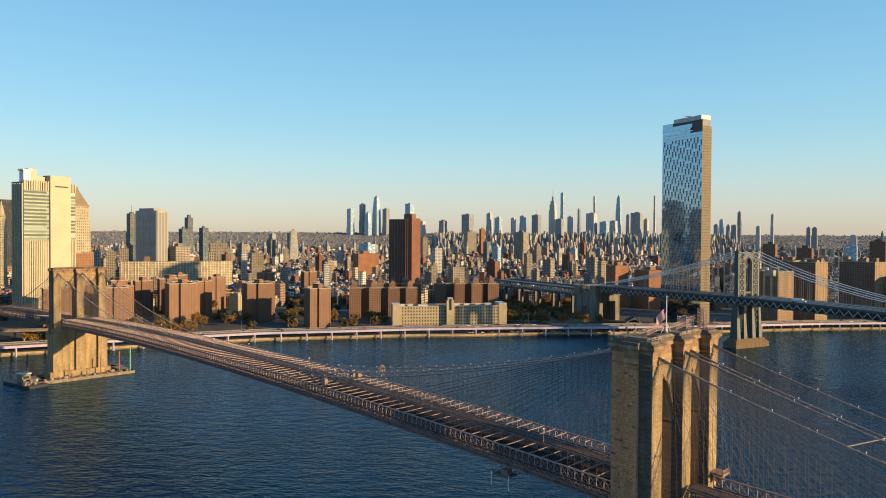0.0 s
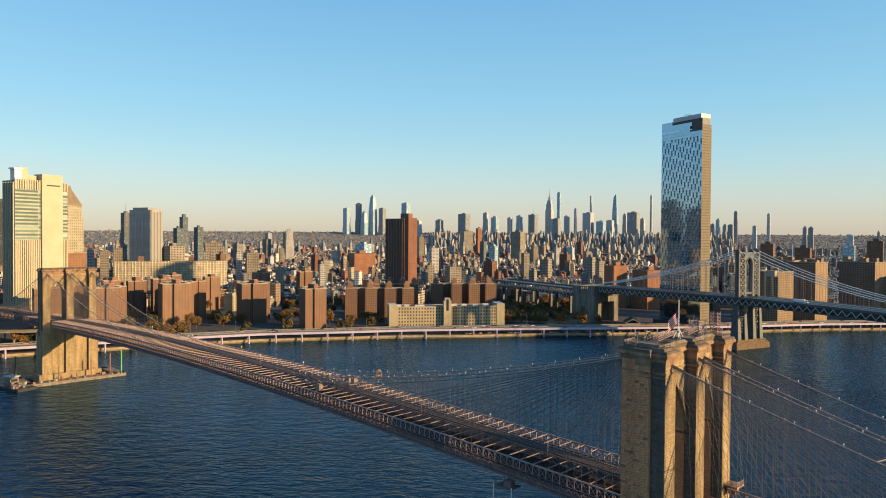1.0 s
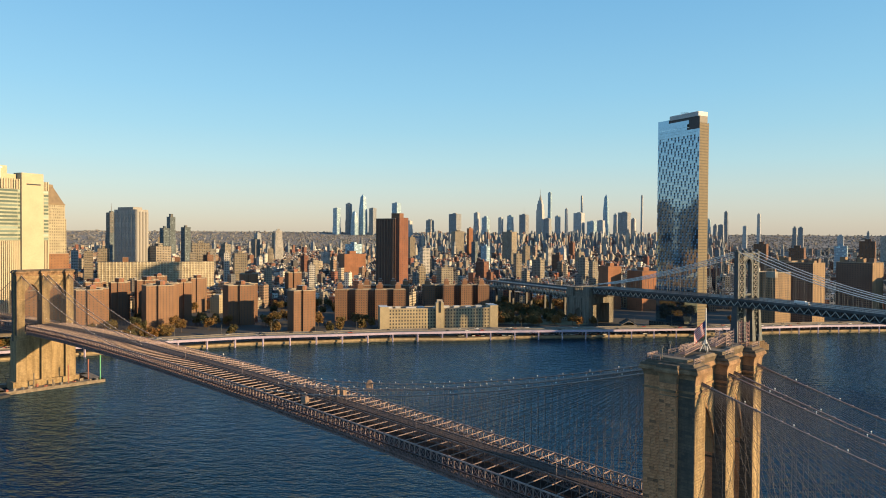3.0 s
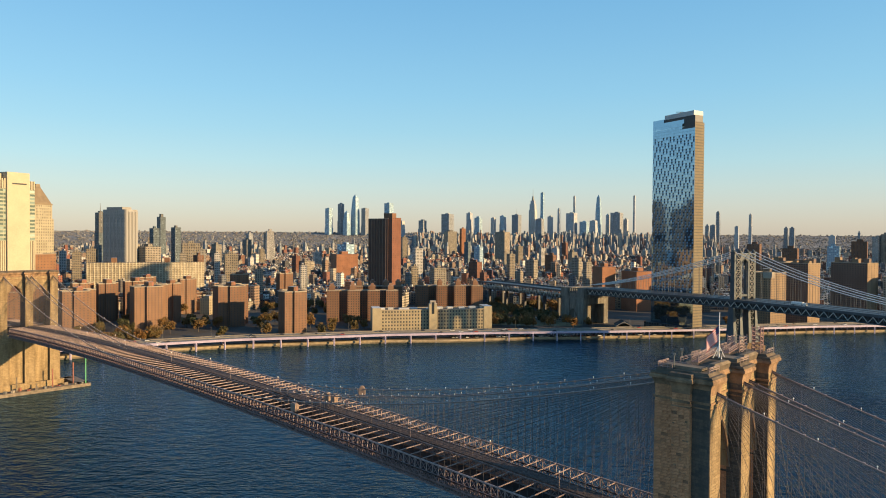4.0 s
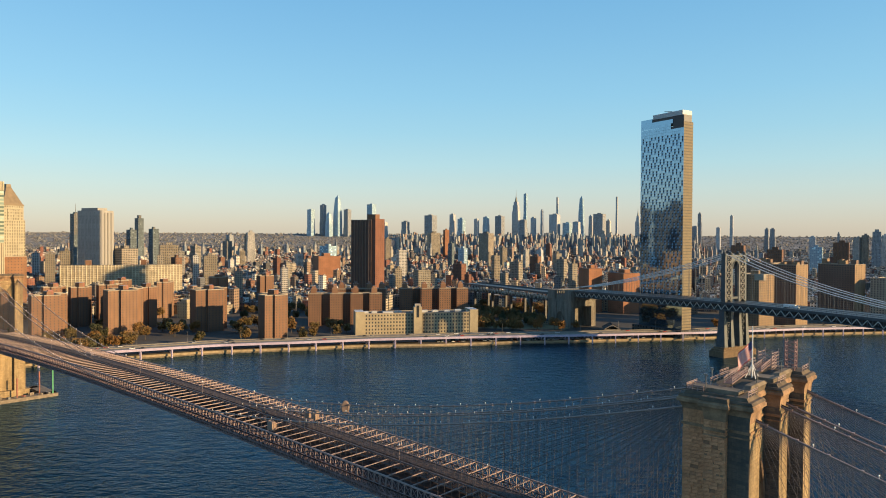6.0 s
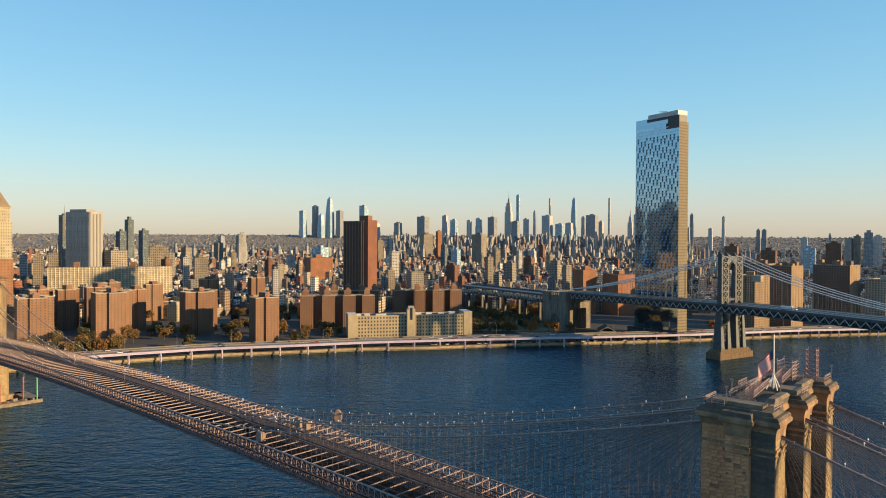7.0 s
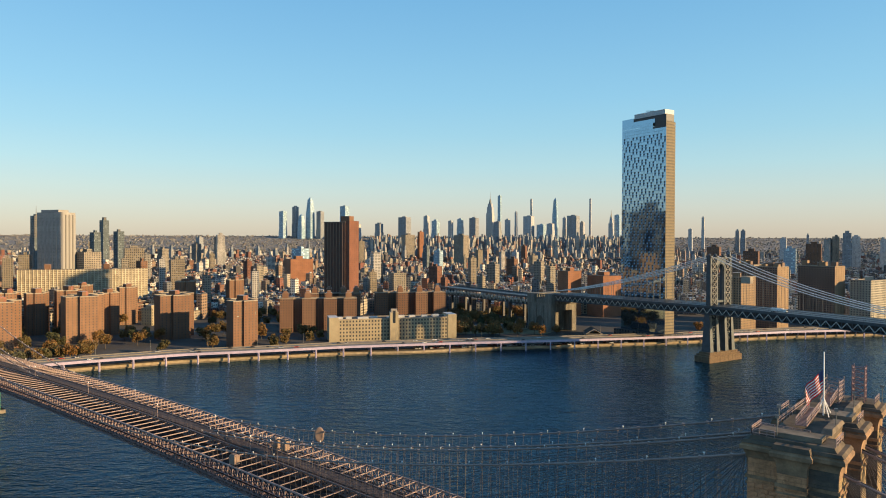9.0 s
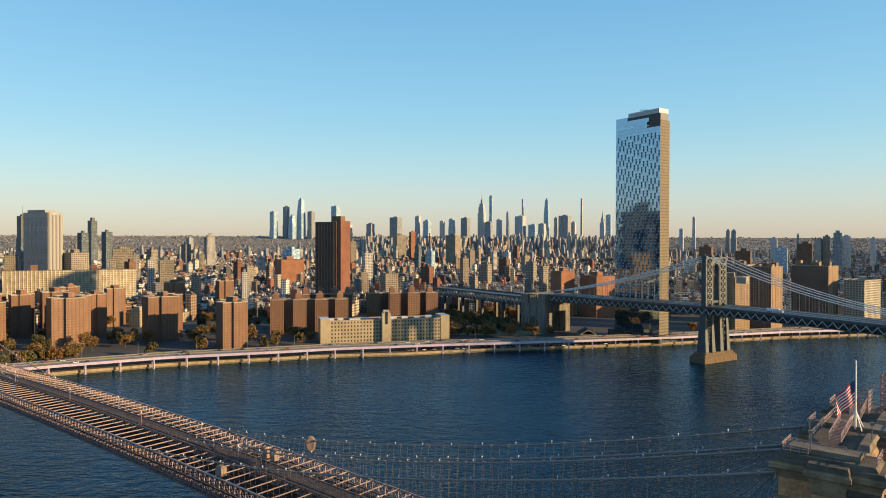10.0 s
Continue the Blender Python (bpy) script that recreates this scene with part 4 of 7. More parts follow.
steel = thing("steel_bridge", "blue-grey steel suspension bridge with truss deck and lattice tower", "bridge")
TRUSS_PALE = plain("pale_truss_steel", (0.42, 0.41, 0.38), 0.5, 0.0, 0.2, 0.2, 2.0)
SL, SR, AN = -448.0, 206.0, 206.0
for o in (-17.5, -6.5, 6.5, 17.5):
    mbs, pale = MB(), []
    st = [SL + 4.0 * k for k in range(170)]
    st = [s for s in st if s <= SR]
    for k, s in enumerate(st[:-1]):
        e = st[k + 1]
        za, zc = mb_low(s), mb_low(e)
        mbs.beam(mbp(s, o, za), mbp(e, o, zc), 0.9, 0.9)
        mbs.beam(mbp(s, o, za + 6.5), mbp(e, o, zc + 6.5), 0.9, 2.3)
        mbs.beam(mbp(s, o, za), mbp(s, o, za + 7.2), 0.4, 0.4)
        d = MB() if o == -17.5 else mbs
        if k % 2 == 0:
            d.beam(mbp(s, o, za + 0.4), mbp(e, o, zc + 5.2), 0.55, 0.55)
        else:
            d.beam(mbp(s, o, za + 5.2), mbp(e, o, zc + 0.4), 0.55, 0.55)
        if o == -17.5:
            pale.append(d)
    tr = part("deck_truss", mbs, STEEL_BLUE, steel)
    for d in pale:
        part("diagonal", d, TRUSS_PALE, tr, "pale steel diagonal")
mbs = MB()
for a, c in ((SL, -5), (-5, SR)):
    n = 12
    for k in range(n):
        s, e = a + (c - a) * k / n, a + (c - a) * (k + 1) / n
        for dz, th, oo in ((0.9, 0.5, 17.0), (7.4, 0.5, 17.4)):
            i = len(mbs.v)
            p = [mbp(s, -oo, mb_low(s) + dz), mbp(e, -oo, mb_low(e) + dz), mbp(e, oo, mb_low(e) + dz), mbp(s, oo, mb_low(s) + dz)]
            mbs.quad(p[0], p[3], p[2], p[1])
            mbs.quad(*[(q[0], q[1], q[2] - th) for q in p])
part("deck", mbs, STEEL_BLUE, steel)
# dark sheets added between the trusses, standing in for the shade inside
for o in (-10.5, 10.5):
    mbs = MB()
    for k in range(60):
        s, e = SL + (SR - SL) * k / 60, SL + (SR - SL) * (k + 1) / 60
        p = [mbp(s, o, mb_low(s) + 1.0), mbp(e, o, mb_low(e) + 1.0), mbp(e, o, mb_low(e) + 5.6), mbp(s, o, mb_low(s) + 5.6)]
        mbs.quad(*p)
        mbs.quad(*[(q[0] + 0.05, q[1] + 0.15, q[2]) for q in p[::-1]])
    part("track_screen", mbs, DARK_METAL, steel, "dark sheet added for the shade inside the deck")
# the parapet fence along the upper deck
mbs = MB()
for s in np.arange(SL, SR, 4.0):
    for o in (-17.6,):
        z = mb_low(s) + 7.6
        mbs.beam(mbp(s, o, z), mbp(s, o, z + 2.2), 0.14)
        mbs.beam(mbp(s, o, z + 2.2), mbp(s + 4, o, mb_low(s + 4) + 9.8), 0.14)
        mbs.beam(mbp(s, o, z + 1.1), mbp(s + 4, o, mb_low(s + 4) + 8.7), 0.14)
part("parapet_fence", mbs, STEEL_BLUE, steel)
# tower: four columns, lattice between pairs, arched portal
TOPZ = 96.0
for o in (-14.5, -5.6, 5.6, 14.5):
    c = MB()
    lo = [mbp(a, o * 1.1 + b_, 9.0) for a, b_ in ((-4.8, -2.4), (-4.8, 2.4), (4.8, 2.4), (4.8, -2.4))]
    c.prism([(p[0], p[1]) for p in lo], 9.0, 44.0, 0, taper=0.54)
    hi = [mbp(a, o + b_, 44.0) for a, b_ in ((-2.4, -1.15), (-2.4, 1.15), (2.4, 1.15), (2.4, -1.15))]
    c.prism([(p[0], p[1]) for p in hi], 44.0, TOPZ, 0, taper=0.9)
    cap = mbp(0, o, 0)
    c.box(cap[0], cap[1], TOPZ, TOPZ + 1.2, 5.4, 3.0, -17.2, 0)
    c.tube([(cap[0], cap[1], TOPZ + 1.2), (cap[0], cap[1], TOPZ + 2.4), (cap[0], cap[1], TOPZ + 3.2)], [1.3, 1.5, 0.2], 10)
    part("column", c, STEEL_BLUE, steel)
for sgn in (-1, 1):
    for face in (-2.3, 2.3):
        a_, b_ = 6.7 * sgn, 13.4 * sgn
        for name, z0, step, n, th in (("upper_lattice", 52, 5.4, 8, 0.6), ("lower_lattice", 14, 6.0, 5, 0.5)):
            c = MB()
            for k in range(n):
                za, zb = z0 + step * k, z0 + step * (k + 1)
                c.beam(mbp(face, a_, za), mbp(face, b_, zb), th, th)
                c.beam(mbp(face, b_, za), mbp(face, a_, zb), th, th)
                c.beam(mbp(face, a_, zb), mbp(face, b_, zb), th, th)
            part(name, c, STEEL_PALE if z0 > 40 else STEEL_BLUE, steel)
for face in (-2.2, 2.2):
    c = MB()
    pr = arch_profile(4.6, 84.0, 6.5, 6)
    for (ya, za), (yb, zb) in zip(pr, pr[1:]):
        q = [mbp(face, ya, za), mbp(face, yb, zb), mbp(face, yb, 95.0), mbp(face, ya, 95.0)]
        c.quad(*q)
        c.beam(mbp(face, ya, za), mbp(face, yb, zb), 0.8, 0.9)
    part("portal", c, STEEL_BLUE, steel)
for z_, w_, h_ in ((95.2, 5.0, 1.2), (55.0, 3.6, 2.0)):
    c = MB()
    c.beam(mbp(0, -15.2, z_), mbp(0, 15.2, z_), w_, h_)
    part("cross_beam", c, STEEL_BLUE, steel)
c = MB()
for a, b_, z0, z1 in ((8.0, 24.0, -4, 5.5), (7.0, 22.5, 5.5, 7.2), (6.0, 20.5, 7.2, 9.0)):
    p = [mbp(-a, -b_, 0), mbp(-a, b_, 0), mbp(a, b_, 0), mbp(a, -b_, 0)]
    c.prism([(q[0], q[1]) for q in p][::-1], z0, z1, 0)
part("pier", c, GRANITE_PIER, steel, "stepped granite pier in the river")


def mbc(s):
    if s < 0:
        u = (s + 224) / 224
        return 52.5 + 45.0 * u * u
    u = s / 221.0
    return 97.5 - 66.0 * u + 18.0 * u * u


for o in (-14.5, -5.6, 5.6, 14.5):
    c = MB()
    c.tube([mbp(SL + (SR - SL) * k / 150, o, mbc(SL + (SR - SL) * k / 150)) for k in range(151)], 0.36, 8)
    cb = part("main_cable", c, PALE_CABLE, steel)
    c = MB()
    for s in st[::2]:
        if abs(s) > 6 and mbc(s) > mb_low(s) + 9:
            c.beam(mbp(s, o, mbc(s)), mbp(s, o, mb_low(s) + 7.4), 0.16)
    part("suspender_rope", c, STEEL_PALE, cb, kind="stuff")
# maintenance box hung on the cable beside the tower
c = MB()
q = mbp(-38, -14.5, 0)
c.box(q[0], q[1], mbc(-38) - 9.5, mbc(-38) - 4.0, 9, 4, -17, 0, bottom=True)
c.beam((q[0], q[1], mbc(-38) - 4), (q[0], q[1], mbc(-38)), 0.3)
part("work_cradle", c, PARAPET, steel)
# anchorage and approach viaduct
anch = thing("bridge_anchorage", "pale granite anchorage block of the steel bridge with an arched passage", "anchorage")
c = MB()
for a, e, oa, ob_, z0, z1 in ((222, 251, -20, 20, 3, 36), (209, 222, -20, -13, 3, 36), (209, 222, 13, 20, 3, 36), (209, 222, -13, 13, 28, 36), (207, 219, -21, 21, 36, 48), (238, 251.5, -20.6, 20.6, 36, 47), (208, 250, -19, 19, 36, 41.5)):
    p = [mbp(a, oa, 0), mbp(a, ob_, 0), mbp(e, ob_, 0), mbp(e, oa, 0)]
    c = MB()
    c.prism([(x[0], x[1]) for x in p][::-1], z0, z1, 0, bottom=True)
    part("stone_mass", c, GRANITE_GREY, anch)
for o_ in (-20.2,):
    for s in (223.5, 236, 249):
        c = MB()
        p = mbp(s, o_, 0)
        c.box(p[0], p[1], 3, 33.5, 2.2, 1.2, -17.2, 0)
        part("buttress", c, GRANITE_GREY, anch)
# passage not cut through: dark sheets on the wall stand for its shade
c = MB()
pr = arch_profile(6.0, 13.0, 8.0, 6)
for (ya, za), (yb, zb) in zip(pr, pr[1:]):
    c.quad(mbp(228 + ya, -20.3, 3.0), mbp(228 + yb, -20.3, 3.0), mbp(228 + yb, -20.3, zb), mbp(228 + ya, -20.3, za))
    c.beam(mbp(228 + ya, -20.5, za), mbp(228 + yb, -20.5, zb), 1.0, 0.9)
part("passage", c, GRANITE_SHADED, anch)
c = MB()
for s in range(220, 239, 4):
    c.beam(mbp(s, -19.5, 41.5), mbp(s, -19.5, 46.5), 1.2)
c.beam(mbp(219, -19.5, 46.8), mbp(238, -19.5, 46.8), 1.6, 0.8)
part("colonnade", c, GRANITE_GREY, anch)
appr = thing("approach_viaduct", "blue-grey steel approach viaduct of the bridge over the streets", "viaduct")
c = MB()
for k in range(0, 27):
    s, e = 251 + 8 * k, 259 + 8 * k
    za = zb = 41.0
    for o in (-17.5, 17.5):
        for dz, h_ in ((-8.5, 1.0), (0.6, 2.2)):
            c.beam(mbp(s, o, za + dz), mbp(e, o, zb + dz), 0.9, h_)
        c.beam(mbp(s, o, za - 8.5), mbp(s, o, za + 0.6), 0.45)
        c.beam(mbp(s, o, za + 0.8), mbp(s, o, za + 3.4), 0.2)
        c.beam(mbp(s, o, za + 3.4), mbp(e, o, zb + 3.4), 0.25)
    d = MB()
    m_ = (s + e) / 2
    d.beam(mbp(s, -17.6, za - 8.0), mbp(m_, -17.6, za - 0.8), 0.5)
    d.beam(mbp(m_, -17.6, za - 0.8), mbp(e, -17.6, zb - 8.0), 0.5)
    part("diagonal", d, TRUSS_PALE, appr, "pale steel diagonal")
    for dz in (0.0, -7.4):
        p = [mbp(s, -17, za + dz), mbp(e, -17, zb + dz), mbp(e, 17, zb + dz), mbp(s, 17, za + dz)]
        c.quad(*p[::-1])
        c.quad(*[(x[0], x[1], x[2] - 0.8) for x in p])
part("span", c, STEEL_BLUE, appr)
for s in range(296, 460, 45):
    for o in (-12, 12):
        c = MB()
        p = mbp(s, o, 0)
        c.box(p[0], p[1], 3, 32.4, 3.0, 3.0, -17.2, 0)
        part("pier", c, DARK_METAL, appr)
# a lorry on the upper roadway
lorry = thing("lorry", "white box lorry on the upper road of the steel bridge", "lorry")
lp, lz = mbp(-66, -14, 0), mb_low(-66) + 7.5
c = MB()
c.box(lp[0], lp[1], lz + 1.1, lz + 3.5, 10.5, 2.5, -17.2, 0, bottom=True)
part("box_body", c, WHITE, lorry)
lp = mbp(-73.0, -14, 0)
c = MB()
c.box(lp[0], lp[1], lz + 0.6, lz + 2.9, 2.6, 2.4, -17.2, 0, bottom=True, taper=0.92)
cab = part("cab", c, WHITE, lorry)
lp = mbp(-74.35, -14, 0)
c = MB()
c.box(lp[0], lp[1], lz + 1.8, lz + 2.8, 0.12, 2.1, -17.2, 0)
part("windscreen", c, GLASS_DARK, cab)
for s_ in (-61.5, -63, -73.8):
    for o in (-15.1, -12.9):
        c = MB()
        a_, b_ = mbp(s_, o - 0.15, lz + 0.5), mbp(s_, o + 0.15, lz + 0.5)
        c.tube([a_, b_], 0.5, 12)
        part("wheel", c, DARK_METAL, lorry)

# ---- barge and fender at the far tower's foot ----
fender = thing("fender_platform", "timber fender platform round the foot of the bridge tower", "fender", (-486.3, 0, 0))
c = MB()
for a, b_, w_, d_ in ((14.5, 0, 8.0, 72), (-13.0, 0, 6.0, 66), (0, -31, 32, 8), (0, 32, 34, 8)):
    c.box(a, b_, -2, 2.2, w_, d_, 0, 0)
part("deck", c, TIMBER, fender)
for k, (x, y, h, m) in enumerate(((14.6, 12, 15, RUST), (16, 25, 18, RUST), (17, 33, 20, GREEN_POLE), (14, -10, 12, TIMBER), (14, 2, 6, TIMBER), (-6, -33, 20, DARK_METAL))):
    c = MB()
    c.tube([(x, y, -2), (x, y, h)], 0.45, 8)
    part("steel_pile", c, m, fender)
barge = thing("work_barge", "flat work barge with plant moored at the bridge tower", "barge", (-476, -38, 0))
c = MB()
c.box(0, 0, -1, 2.0, 34, 13, 15, 0, taper=1.03)
part("hull", c, DARK_METAL, barge)
c = MB()
c.box(-5, 0, 2.0, 7.5, 7, 6, 15, 0)
cab = part("cabin", c, TIMBER, barge)
c = MB()
c.box(-5, 0, 7.5, 8.0, 8.4, 7.2, 15, 0, bottom=True)
part("cabin_roof", c, ROOF_PALE, cab)
c = MB()
c.box(-1.3, 0.8, 4.2, 6.0, 0.2, 4.0, 15, 0)
part("cabin_window", c, GLASS_DARK, cab)
crng = random.Random(3)
for k in range(16):
    dx, dy, hh = crng.uniform(-14, 14), crng.uniform(-4.5, 4.5), crng.uniform(0.8, 2.6)
    if -10 < dx < 0:
        continue
    c = MB()
    c.box(dx, dy, 2.0, 2.0 + hh, crng.uniform(1.2, 3.4), crng.uniform(1.0, 2.4), crng.uniform(0, 90), 0)
    part("crate", c, crng.choice((PARAPET, TIMBER, RUST, STEEL_PALE)), barge)
c = MB()
c.beam((-2, 1, 2), (-6, 2, 17), 0.5)
c.beam((-6, 2, 17), (-3, -3, 3), 0.14)
part("crane_boom", c, DARK_METAL, barge)
for k in range(14):
    c = MB()
    x = crng.choice((14.0, 16.5))
    c.box(x, -32 + 4.8 * k, 2.2, 2.2 + crng.uniform(0.6, 2.2), crng.uniform(1, 2.6), crng.uniform(1, 3), crng.uniform(0, 60), 0)
    part("stores_crate", c, crng.choice((PARAPET, TIMBER, RUST, STEEL_PALE)), fender)

# ---- city: named blocks ----
OCC = []
ROOFS = (ROOF_DARK, ROOF_PALE)


def occ(x, y, r):
    OCC.append((x, y, r))


def roof_kit(t, pts, z, rng, bulk=True, col=None):
    """Parapet, lift house and tank stand on a flat roof."""
    c = MB()
    n = len(pts)
    c.ring(pts, z + 0.35, 0.5, 0.9)
    part("parapet", c, PARAPET, t)
    cx, cy = sum(p[0] for p in pts) / n, sum(p[1] for p in pts) / n
    if bulk:
        c = MB()
        c.box(cx, cy, z, z + rng.uniform(3.5, 5.5), 9, 7, rng.uniform(0, 20), 0, 1)
        part("lift_house", c, [col or F_BRICK, ROOF_PALE], t)


def housing_tower(x, y, yaw, z1, size, label, rng, arm=0.42):
    """A brick apartment tower on a cross plan with real window openings."""
    t = thing("apartment_tower", label, "apartment building", (0, 0, 0), "brick apartment towers")
    occ(x, y, size * 0.75)
    h, a = size / 2, size / 2 * arm
    sh = 0.22 * size
    plan = [(-h, -a), (-a + sh, -a), (-a + sh, -h), (a + sh, -h), (a + sh, -a), (h, -a), (h, a), (a - sh, a), (a - sh, h), (-a - sh, h), (-a - sh, a), (-h, a)]
    co, si = math.cos(radians(yaw)), math.sin(radians(yaw))
    pts = [(x + co * px - si * py, y + si * px + co * py) for px, py in plan]
    wall, glass = MB(), MB()
    for k in range(len(pts)):
        p0, p1 = pts[k], pts[(k + 1) % len(pts)]
        wall_grid(wall, glass, p0, p1, 3.0, z1, 3.9, 2.75, 1.15, 1.25)
    part("shell", wall, F_BRICK, t)
    part("window_glass", glass, HOUSE_GLASS, t, kind="stuff")
    c = MB()
    c.prism(pts, z1 - 0.2, z1 + 0.02, 0)
    part("roof", c, ROOF_DARK, t)
    roof_kit(t, pts, z1, rng)
    c = MB()
    c.box(x + 2, y + 1, z1, z1 + 4.6, 4.5, 4.5, yaw, 0, 1)
    part("stair_tower", c, [RUST, ROOF_PALE], t)
    return t


rng = random.Random(21)
HOUSING = [(-578, 283, -6, 35), (-690, 271, -8, 44), (-738, 194, -6, 43), (-732, 115, -6, 36), (-838, 155, -4, 27), (-845, 292, -6, 26), (-826, 214, -8, 30), (-905, 262, -6, 26), (-895, 400, -6, 31), (-884, 474, -6, 30), (-826, 180, -4, 26), (-765, 232, 10, 26), (-760, 60, -6, 30), (-800, 95, -6, 30)]
for k, (x, y, yaw, size) in enumerate(HOUSING):
    housing_tower(x, y, yaw, 50.0 + rng.uniform(-0.8, 0.8), size, "red-brown brick apartment tower with small windows and a roof stair", rng)


def long_block(pts, z0, z1, name, label, m, bay, floor, ww, wh, rng, group="", bulk=True, cat="apartment building"):
    t = thing(name, label, cat, (0, 0, 0), group)
    cx, cy = sum(p[0] for p in pts) / len(pts), sum(p[1] for p in pts) / len(pts)
    for p in pts:
        occ((p[0] + cx) / 2, (p[1] + cy) / 2, 26)
    occ(cx, cy, 30)
    wall, glass = MB(), MB()
    for k in range(len(pts)):
        wall_grid(wall, glass, pts[k], pts[(k + 1) % len(pts)], z0, z1, bay, floor, ww, wh)
    part("shell", wall, m, t)
    part("window_glass", glass, HOUSE_GLASS, t, kind="stuff")
    c = MB()
    c.prism(pts, z1 - 0.2, z1 + 0.02, 0)
    part("roof", c, ROOF_DARK, t)
    roof_kit(t, pts, z1, rng, bulk, m)
    return t


def oriented(p0, p1, depth):
    """A plan whose front runs from p0 to p1, going back by depth."""
    ln = math.hypot(p1[0] - p0[0], p1[1] - p0[1])
    nx, ny = -(p1[1] - p0[1]) / ln * depth, (p1[0] - p0[0]) / ln * depth
    return [p0, p1, (p1[0] + nx, p1[1] + ny), (p0[0] + nx, p0[1] + ny)]


# courtyard brick blocks: wings stepping forward from a long rear range
def courtyard(p0, p1, label):
    ln = math.hypot(p1[0] - p0[0], p1[1] - p0[1])
    tx, ty = (p1[0] - p0[0]) / ln, (p1[1] - p0[1]) / ln
    nx, ny = -ty, tx
    long_block(oriented((p0[0] + nx * 12, p0[1] + ny * 12), (p1[0] + nx * 12, p1[1] + ny * 12), 15), 3, 41, "brick_block", label, F_BRICK, 2.9, 3.0, 1.3, 1.6, rng, "courtyard blocks", False)
    for f in (0.0, 0.29, 0.57, 0.83):
        a = (p0[0] + tx * ln * f, p0[1] + ty * ln * f)
        e = (a[0] + tx * ln * 0.17, a[1] + ty * ln * 0.17)
        t = long_block(oriented(a, e, 11.6), 3, 42, "brick_block", label, F_BRICK, 2.9, 3.0, 1.3, 1.6, rng, "courtyard blocks", False)
        c = MB()
        q = (a[0] + tx * 6 + nx * 9, a[1] + ty * 6 + ny * 9)
        c.box(q[0], q[1], 42, 48.5, 7, 7, math.degrees(math.atan2(ty, tx)), 0, 1)
        c.box(q[0], q[1], 48.5, 51, 5, 5, math.degrees(math.atan2(ty, tx)), 0, 1, taper=0.7)
        part("tank_house", c, [F_BRICK, ROOF_PALE], t)


courtyard((-628, 366), (-572, 434), "red-brown brick courtyard apartment block with rooftop tank houses")
courtyard((-614, 507), (-556, 578), "red-brown brick courtyard apartment block with rooftop tank houses")
courtyard((-665, 440), (-625, 490), "red-brown brick courtyard apartment block with rooftop tank houses")

# long cream school building by the water, with a domed stair turret
F_CREAM = facade("cream_wall", [(0.38, 0.31, 0.2)], 3.0, 3.0, 0.0, 0.0)
school = long_block(oriented((-531, 357), (-451, 471), 24), 3, 26.0, "school_building", "long cream masonry building with a round domed turret", F_CREAM, 3.4, 3.8, 1.6, 2.0, rng, "", False, "building")
c = MB()
c.box(-489.5, 411.5, 3, 33.5, 9.0, 7.0, 55, 0, 1)
tur = part("turret", c, [F_CREAM, ROOF_PALE], school)
c = MB()
c.tube([(-491.3, 408.9, 33.5), (-487.7, 414.1, 33.5)], 3.6, 20)
part("barrel_roof", c, PARAPET, tur)
c = MB()
c.box(-486.6, 409.4, 22, 35.2, 2.6, 0.5, 55, 0)
part("tall_window", c, GLASS_DARK, tur)
c = MB()
for k in range(10):
    f = (k + 0.5) / 10
    px, py = -531 + 80 * f, 357 + 114 * f
    c.box(px - 9 + rng.uniform(-4, 4), py + 7, 26, 26.8 + rng.uniform(0.4, 1.6), rng.uniform(5, 12), rng.uniform(4, 7), 55, 0)
part("roof_plant", c, ROOF_PALE, school)
for f0, f1, dz in ((0.0, 0.07, 1.6), (0.93, 1.0, 2.2)):
    a, e = lerp((-531, 357), (-451, 471), f0), lerp((-531, 357), (-451, 471), f1)
    c = MB()
    q = oriented((a[0] + 0.4, a[1] - 0.3), (e[0] + 0.4, e[1] - 0.3), 24)
    c.prism(q, 3, 27 + dz, 0, 1)
    part("end_bay", c, [F_CREAM, ROOF_PALE], school)

